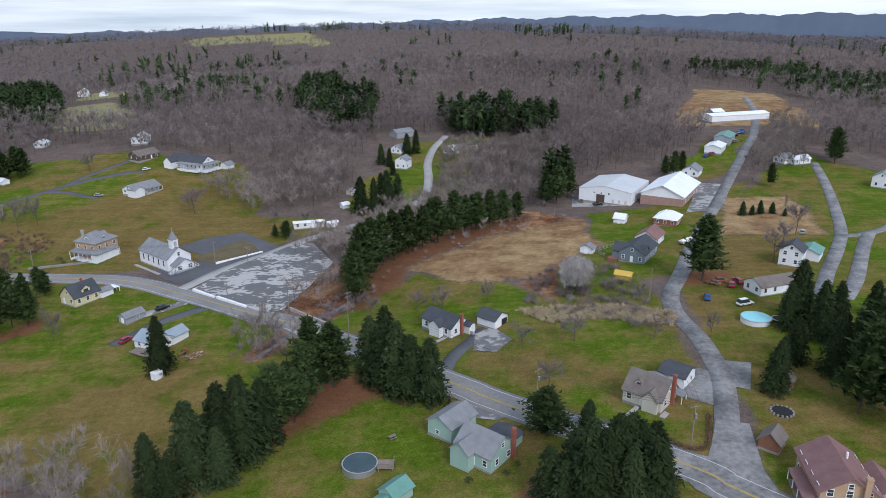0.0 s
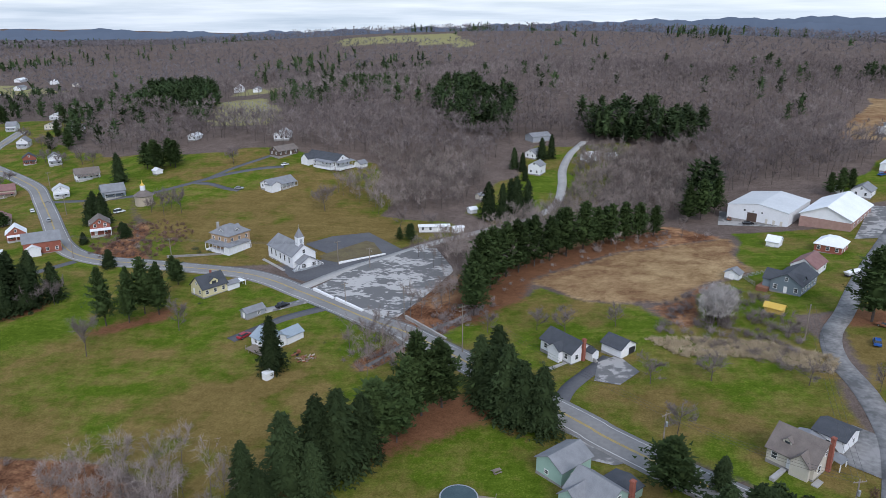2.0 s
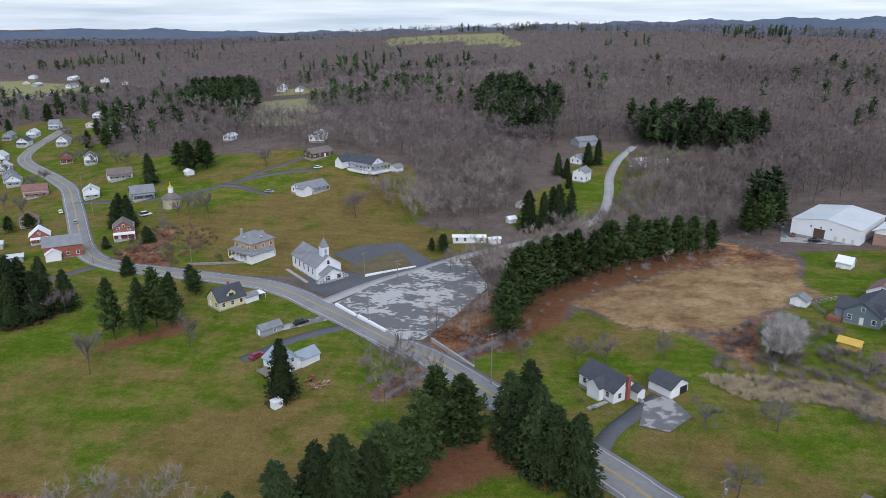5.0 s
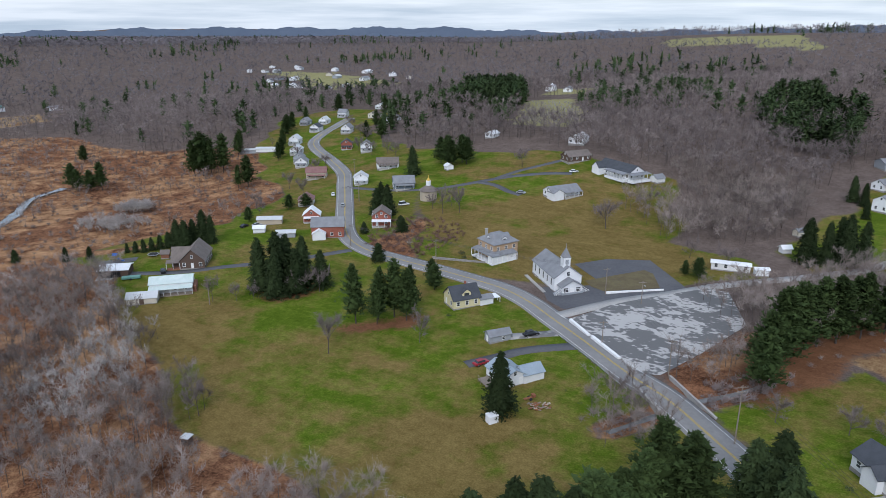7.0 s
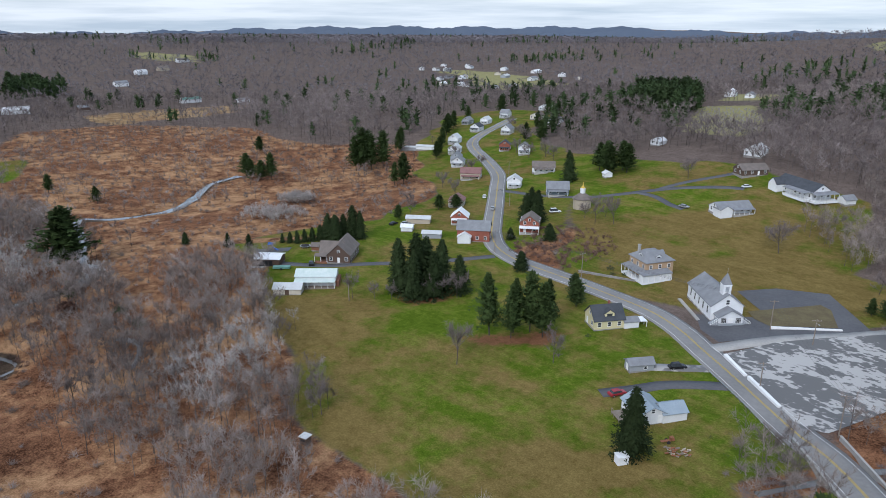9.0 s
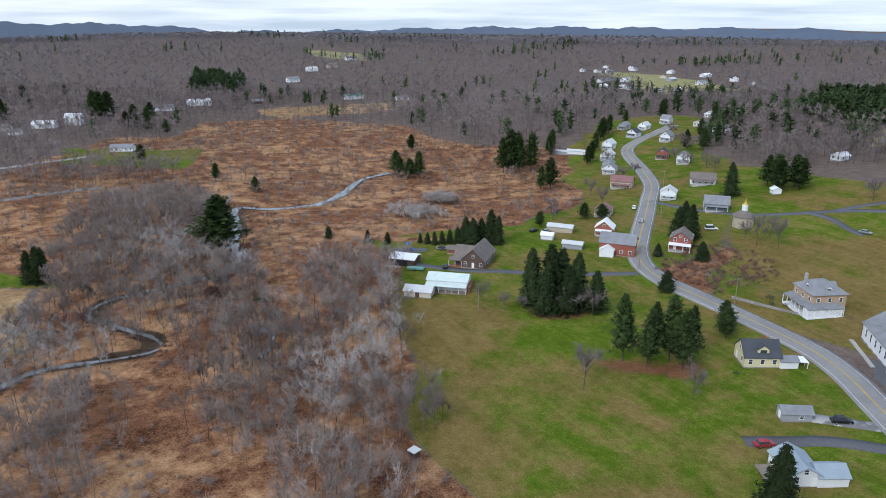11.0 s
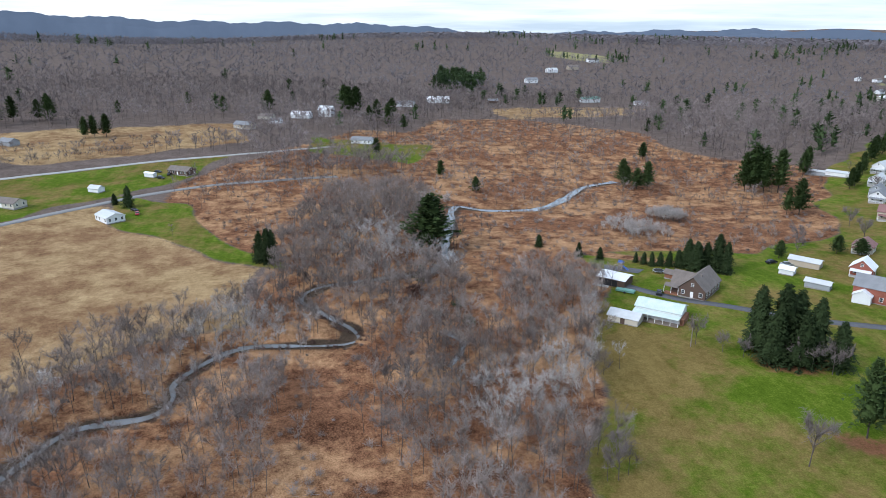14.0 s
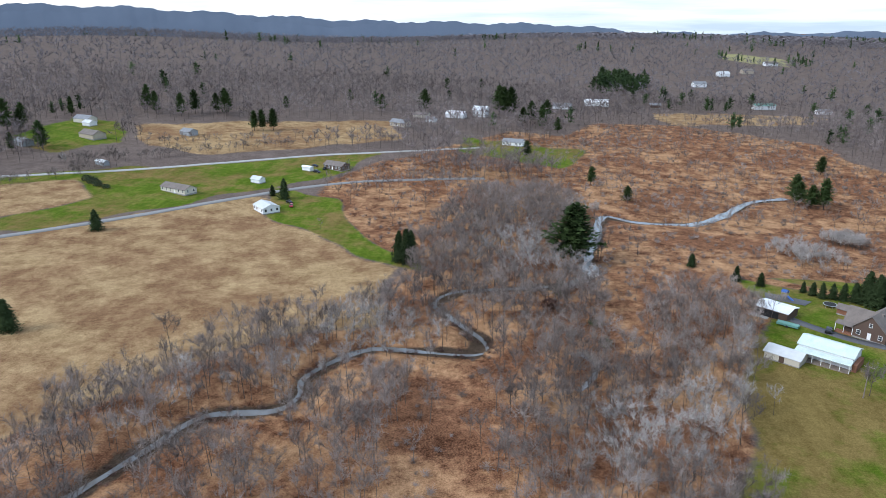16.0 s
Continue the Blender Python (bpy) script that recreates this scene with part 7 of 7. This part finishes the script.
for x, y in ((-389, -23), (-382, -20), (-470, -22), (-477, -30)):
    car(x, y, cr.uniform(0, 180), cr.choice([M_BLACKP, M_SILVER, M_REDP]), "car parked beside a country house")
for x, y in ((66, 330), (72, 322), (84, 207), (87, 209), (89, 205), (92, 208)):
    car(x, y, cr.uniform(0, 180), cr.choice([M_RUST, M_RUST, M_REDP, M_BLACKP]), "rusty old car abandoned in a yard")
# boat under a white cover
bm = bmesh.new()
hull = [(-3.6, 1.1), (-3.6, -1.1), (1.5, -1.2), (4.2, 0), (1.5, 1.2)]
lo, hi = [bm.verts.new((px * 0.85, py * 0.6, 0.5)) for px, py in hull], [bm.verts.new((px, py, 1.5)) for px, py in hull]
ridge = [bm.verts.new((-3.2, 0, 2.1)), bm.verts.new((3.0, 0, 2.0))]
bm.faces.new(lo)
for i in range(5):
    bm.faces.new((lo[(i + 1) % 5], lo[i], hi[i], hi[(i + 1) % 5]))
for q in ((hi[0], hi[1], ridge[0]), (hi[1], hi[2], ridge[1], ridge[0]), (hi[2], hi[3], ridge[1]), (hi[3], hi[4], ridge[1]), (hi[4], hi[0], ridge[0], ridge[1])):
    bm.faces.new(q)
bt = new("boat")
bt.matrix_world = pose(90.5, 253, hz(90.5, 253) + 0.1, 0, 0, 40)
part("hull", bm, M_WHITEP, bt)
part("trailer", boxes((-3.5, -0.8, 0.3, 4.0, 0.8, 0.5), (-1.6, -1.1, 0, -0.9, -0.8, 0.6), (-1.6, 0.8, 0, -0.9, 1.1, 0.6)), M_RUBBER, bt)
tagged(bt, "white boat covered and parked on its trailer", "boat")


def round_pool(x, y, r, h, fill, wall, label, name="pool"):
    e = new(name)
    e.matrix_world = pose(x, y, hz(x, y))
    part("wall", rod(bmesh.new(), (0, 0, -1.0), (0, 0, h), r, r, 32), wall, e)
    part("rim", rod(bmesh.new(), (0, 0, h), (0, 0, h + 0.08), r + 0.12, r + 0.12, 32), M_METAL, e)
    part("surface", rod(bmesh.new(), (0, 0, h + 0.02), (0, 0, h + 0.1), r - 0.12, r - 0.16, 32), fill, e)
    return tagged(e, label, name)


p1 = round_pool(-17, 124.5, 3.6, 1.25, M_POOLCOVER, M_METAL, "round above-ground pool under a dark cover")
part("deck", boxes((3.6, -1.6, 0.9, 7.0, 1.4, 1.1), (3.8, -1.5, -0.5, 4.0, -1.3, 0.9), (6.7, -1.5, -0.5, 6.9, -1.3, 0.9), (6.7, 1.1, -0.5, 6.9, 1.3, 0.9)), M_WOOD, p1, "small wooden pool deck")
part("railing", boxes((3.6, -1.6, 1.95, 7.0, -1.5, 2.05), (6.9, -1.6, 1.95, 7.0, 1.4, 2.05), *[(3.6 + 0.55 * i, -1.58, 1.1, 3.66 + 0.55 * i, -1.52, 2.0) for i in range(7)]), M_WOOD, p1)
round_pool(85.5, 179, 3.9, 1.2, M_POOLW, M_WHITEP, "round above-ground pool with pale blue water")
tp = new("trampoline")
tp.matrix_world = pose(91.8, 178.5, hz(91.8, 178.5))
part("mat", rod(bmesh.new(), (0, 0, 0.85), (0, 0, 0.9), 1.9, 1.9, 24), M_RUBBER, tp)
part("frame", rod(bmesh.new(), (0, 0, 0.78), (0, 0, 0.86), 2.2, 2.2, 24), M_METAL, tp)
for i in range(6):
    t = i * math.pi / 3
    part("leg", rod(bmesh.new(), (2.1 * math.cos(t), 2.1 * math.sin(t), -0.2), (2.1 * math.cos(t), 2.1 * math.sin(t), 0.8), 0.05), M_METAL, tp)
tagged(tp, "round black trampoline beside a pool", "trampoline")
tp2 = copy_thing(tp, pose(-254, 196, hz(-254, 196)))
tagged(tp2, "round black trampoline beside a hedge", "trampoline")

# white box shed, wood pile, hunting stand
bx = new("storage_box")
bx.matrix_world = pose(-75.6, 168.3, hz(-75.6, 168.3), 0, 0, 60)
part("body", boxes((-1.2, -1.0, -0.3, 1.2, 1.0, 1.9), bevel=0.05), M_WHITE, bx)
part("lid", boxes((-1.3, -1.1, 1.9, 1.3, 1.1, 2.1), bevel=0.05), M_RF_WHITE, bx)
tagged(bx, "white plastic storage box on the lawn", "box")
wp = new("wood_pile")
wp.matrix_world = pose(-69.5, 179.5, hz(-69.5, 179.5), 0, 0, 40)
lr = random.Random(8)
for i in range(46):
    px, py = lr.uniform(-2.8, 2.2), lr.uniform(-1.3, 1.3)
    z = 0.15 + 1.1 * max(0, 1 - abs(py) / 1.6) * lr.random()
    a = lr.uniform(-0.7, 0.7)
    part("log", rod(bmesh.new(), (px, py, z), (px + 0.8 * math.cos(a), py + 0.8 * math.sin(a), z + lr.uniform(-0.1, 0.2)), 0.17, 0.16, 7), lr.choice([M_WOOD, M_RUST, M_TANW]), wp)
tagged(wp, "heap of split logs on the lawn", "wood pile")
sl = new("log_splitter")
sl.matrix_world = pose(-73.2, 181.5, hz(-73.2, 181.5), 0, 0, 60)
part("frame", boxes((-1.6, -0.35, 0.5, 1.6, 0.35, 0.7), (0.6, -0.5, 0.7, 1.4, 0.5, 1.4), bevel=0.03), M_RUST, sl)
for sy in (-0.6, 0.6):
    part("wheel", rod(bmesh.new(), (0, sy - 0.08, 0.4), (0, sy + 0.08, 0.4), 0.4, 0.4, 12), M_RUBBER, sl)
tagged(sl, "rusty log splitter on two wheels", "machine")
hb = new("hunting_blind")
hb.matrix_world = pose(-126, 122.4, hz(-126, 122.4), 0, 0, 20)
part("cabin", boxes((-0.9, -0.9, 2.2, 0.9, 0.9, 4.0)), M_BROWN, hb)
part("roof", boxes((-1.1, -1.1, 4.0, 1.1, 1.1, 4.15)), M_RF_LIGHT, hb)
# viewing slots: thin dark panels painted as the shade in the cabin
for sy in (-0.92, 0.88):
    part("slot_panel", boxes((-0.6, sy, 3.1, 0.6, sy + 0.04, 3.5)), M_DARK, hb)
for sx in (-0.8, 0.8):
    for sy in (-0.8, 0.8):
        part("leg", rod(bmesh.new(), (sx * 1.3, sy * 1.3, -0.3), (sx, sy, 2.3), 0.07), M_WOOD, hb)
tagged(hb, "raised wooden hunting blind at a field edge", "hunting blind")
# swing and slide set
ps = new("play_set")
ps.matrix_world = pose(-261, 184, hz(-261, 184), 0, 0, 40)
part("tower", boxes((-0.8, -0.8, 0, -0.65, -0.65, 2.8), (0.65, -0.8, 0, 0.8, -0.65, 2.8), (-0.8, 0.65, 0, -0.65, 0.8, 2.8), (0.65, 0.65, 0, 0.8, 0.8, 2.8), (-0.8, -0.8, 1.3, 0.8, 0.8, 1.4)), M_WOOD, ps)
part("canopy", gable(bmesh.new(), -1, 1, -1, 1, 2.6, 2.7, 3.5, "x"), M_BLUE, ps)
bm = bmesh.new()
rod(bm, (0.9, 0, 1.4), (3.2, 0, 0.2), 0.35, 0.35, 6)
part("slide", bm, M_BLUE, ps)
tagged(ps, "blue wooden play set with a slide", "play set")
paved("pavement", [(-268, 180), (-262, 178), (-254, 188), (-258, 192)], M_DRIVE, "dark play area beside a lawn", 0.12)
# dumpster
dp = new("trailer")
dp.matrix_world = pose(-236, 175.5, hz(-236, 175.5), 0, 0, 142)
part("bed", boxes((-1.1, -3.2, 0.5, 1.1, 3.2, 1.2), bevel=0.04), M_RF_GREEN, dp)
for sx in (-1.1, 1.1):
    part("wheel", rod(bmesh.new(), (sx - 0.1, 0, 0.4), (sx + 0.1, 0, 0.4), 0.4, 0.4, 12), M_RUBBER, dp)
tagged(dp, "green flatbed trailer by a driveway", "trailer")
pt = new("picnic_table")
pt.matrix_world = pose(-11, 134, hz(-11, 134), 0, 0, 40)
part("tabletop", boxes(*[(-0.9, -0.38 + 0.16 * i, 0.72, 0.9, -0.24 + 0.16 * i, 0.77) for i in range(5)]), M_WOOD, pt)
for sy in (-0.75, 0.6):
    part("bench", boxes((-0.9, sy, 0.42, 0.9, sy + 0.25, 0.46)), M_WOOD, pt)
for sx in (-0.6, 0.6):
    part("leg", boxes((sx - 0.05, -0.8, 0.3, sx + 0.05, 0.85, 0.4), (sx - 0.05, -0.3, -0.1, sx + 0.05, -0.2, 0.72), (sx - 0.05, 0.2, -0.1, sx + 0.05, 0.3, 0.72)), M_WOOD, pt)
tagged(pt, "weathered wooden picnic table on grass", "table")

# yard fence round the blue-grey house
fe = new("fence")
fe.matrix_world = pose(58, 240, hz(58, 240))
fp = [(0, 0), (-2, 8), (6, 14), (12, 12)]
for (ax, ay), (bx, by) in zip(fp, fp[1:]):
    n = int(math.hypot(bx - ax, by - ay) / 2)
    for i in range(n):
        px, py = ax + (bx - ax) * i / n, ay + (by - ay) * i / n
        z = hz(58 + px, 240 + py) - hz(58, 240)
        part("post", rod(bmesh.new(), (px, py, z - 0.3), (px, py, z + 1.3), 0.06), M_METAL, fe)
    bm = bmesh.new()
    for zz in (0.3, 0.8, 1.25):
        rod(bm, (ax, ay, zz + hz(58 + ax, 240 + ay) - hz(58, 240)), (bx, by, zz + hz(58 + bx, 240 + by) - hz(58, 240)), 0.035, n=4)
    part("rail", bm, M_METAL, fe)
tagged(fe, "light metal wire fence round a yard", "fence")

# clipped hedge round the cape house garden, garden shrubs, russet bush
def bush(x, y, r, h, material, label, n=150):
    q = random.Random(int(x * 7 + y * 13))
    V, F = [], []
    n = n * 2
    for k in range(n):
        t, u = q.uniform(0, 6.283), q.random() ** 0.5
        z = q.uniform(0.1, 1) * h * (1 - 0.45 * u * u)
        c = np.array((u * r * math.cos(t), u * r * math.sin(t), z))
        for j in range(3):
            V.append(c + np.array((q.uniform(-1, 1), q.uniform(-1, 1), q.uniform(-0.7, 0.9))) * 0.2 * min(r, h))
        F.append((3 * k, 3 * k + 1, 3 * k + 2))
    e = new("bush")
    e.matrix_world = pose(x, y, hz(x, y) - 0.05)
    o = new("foliage", mesh_of("foliage", V, F, material))
    o.parent = e
    part("stem", rod(bmesh.new(), (0, 0, -0.2), (0, 0, h * 0.6), 0.07, 0.03), M_BARK, e)
    return tagged(e, label, "bush")


for hx, hy in smooth_line([(45, 130.5), (48, 124.6), (52.3, 123.4), (54.4, 126.5), (57.4, 134.5)], 1.05):
    bush(hx, hy, 0.8, 1.0, M_REDBUSH, "low russet garden hedge bush", 60)
for x, y, r, h in [(-146, 259, 1.2, 1.5), (-143, 262, 1.0, 1.2), (-150, 263, 1.4, 1.6), (5, 118, 0.9, 1.0), (12.5, 119.5, 0.9, 1.0), (15, 122, 0.8, 0.9), (-120, 213, 0.8, 0.8), (-5, 181, 0.8, 0.8), (-2, 178, 0.8, 0.8), (-78, 181, 0.6, 0.4), (-68, 190, 0.7, 0.3), (-62, 186, 0.7, 0.3), (-66, 194, 0.7, 0.3)]:
    bush(x, y, r, h, M_SHRUB, "small dark green shrub in a garden", 70)
hr0 = np.random.RandomState(21)
M_REDBUSH2 = mat("russet_twigs", [(0.10, 0.058, 0.045), (0.19, 0.115, 0.09)], 0.1, 0.95, attr="tint", vary=0.4)
for x, y, r, h in [(-407, -140, 3.2, 4.2), (-402, -134, 2.6, 3.4), (-412, -146, 2.8, 3.8), (-399, -128, 2.2, 2.4)]:
    bush(x, y, r, h, M_SHRUB, "dark green bush beside a dry field", 200)
bush(-252, 104, 3.2, 4.0, M_REDBUSH, "russet-leaved bush in the marsh", 220)
bush(-238, 117, 2.2, 2.6, M_SHRUB, "round green bush in the marsh", 160)
bush(-222, 118, 2.0, 3.0, M_SHRUB, "round green bush in the marsh", 160)
X, Y = hr0.uniform(20, 66, 420), hr0.uniform(176, 240, 420)
k = (inside(MARSH[2], X, Y) > 0.5) & (hr0.rand(420) < 0.8)
stand("brush", X[k], Y[k], hr0.uniform(1.6, 3.4, k.sum()), SHRUB, M_TWIG, "tangled grey-brown brush by a reedy ditch", 51, (0.8, 1.5), category="brush")
k = (inside(MARSH[1], X * 0.9 - 220, Y * 0.9 + 90) > 0.5)
stand("brush", (X * 0.9 - 220)[k], (Y * 0.9 + 90)[k], hr0.uniform(1.0, 2.4, k.sum()), SHRUB, M_REDBUSH2, "tangled red-brown brush by the road", 52, (0.8, 1.5), category="brush")

bl = smooth_line(BROOK, 0.5)
p = bl[hr0.randint(len(bl), size=130)] + hr0.normal(0, 3.2, (130, 2))
k = (near_line(MAIN, p[:, 0], p[:, 1]) > 6) & (near_line(BROOK, p[:, 0], p[:, 1]) > 0.9)
stand("brush", p[k, 0], p[k, 1], hr0.uniform(1.2, 3.6, k.sum()), SHRUB, M_TWIG, "tangled brown brush along a brook", 53, (0.8, 1.4), category="brush")

# dry growth over the creek's banks
cl = smooth_line(CREEK, 0.5)
p = cl[hr0.randint(len(cl), size=900)]
side = hr0.uniform(0, 6.283, 900)
p = p + np.stack([np.cos(side), np.sin(side)], -1) * hr0.uniform(1.3, 4.2, 900)[:, None]
k = near_line(CREEK, p[:, 0], p[:, 1]) > np.where(p[:, 0] < -277, 2.9, 1.0)
stand("brush", p[k, 0], p[k, 1], hr0.uniform(0.6, 1.9, k.sum()), SHRUB, M_REDBUSH2, "dry brown growth along a creek bank", 54, (0.9, 1.6), category="brush")

# low stone wall below the brick house, headstones on the hill
sw = new("retaining_wall")
sw.matrix_world = pose(-147, 256, hz(-147, 256), 0, 0, 20)
for row in range(3):
    for i in range(16):
        part("stone", boxes((-10 + 1.3 * i + 0.3 * (row % 2), -0.3, -0.5 + 0.42 * row, -8.78 + 1.3 * i + 0.3 * (row % 2), 0.3 + 0.03 * ((i * 7 + row) % 3), -0.1 + 0.42 * row), bevel=0.04), M_STONE, sw)
tagged(sw, "low weathered stone retaining wall by a garden", "wall")
hr = np.random.RandomState(4)
X, Y = np.meshgrid(np.arange(-330, -205, 4.5), np.arange(470, 640, 5.0))
X, Y = X + hr.uniform(-0.8, 0.8, X.shape), Y + hr.uniform(-0.8, 0.8, X.shape)
k = (inside(OLIVE[0], X, Y) > 4) & (hr.rand(*X.shape) < 0.75)
V, F = [], []
for x, y in zip(X[k], Y[k]):
    z, i = hz(x, y), len(V)
    V += [(x + a * 0.5, y + b * 0.14, z + c) for c in (-0.2, 0.95) for a, b in ((-1, -1), (1, -1), (1, 1), (-1, 1))]
    F += [(i + 3, i + 2, i + 1, i), (i + 4, i + 5, i + 6, i + 7), (i, i + 1, i + 5, i + 4), (i + 1, i + 2, i + 6, i + 5), (i + 2, i + 3, i + 7, i + 6), (i + 3, i, i + 4, i + 7)]
tagged(new("headstones", mesh_of("headstones", V, F, M_STONE)), "rows of small grey headstones on a hill", "headstones", kind="stuff")
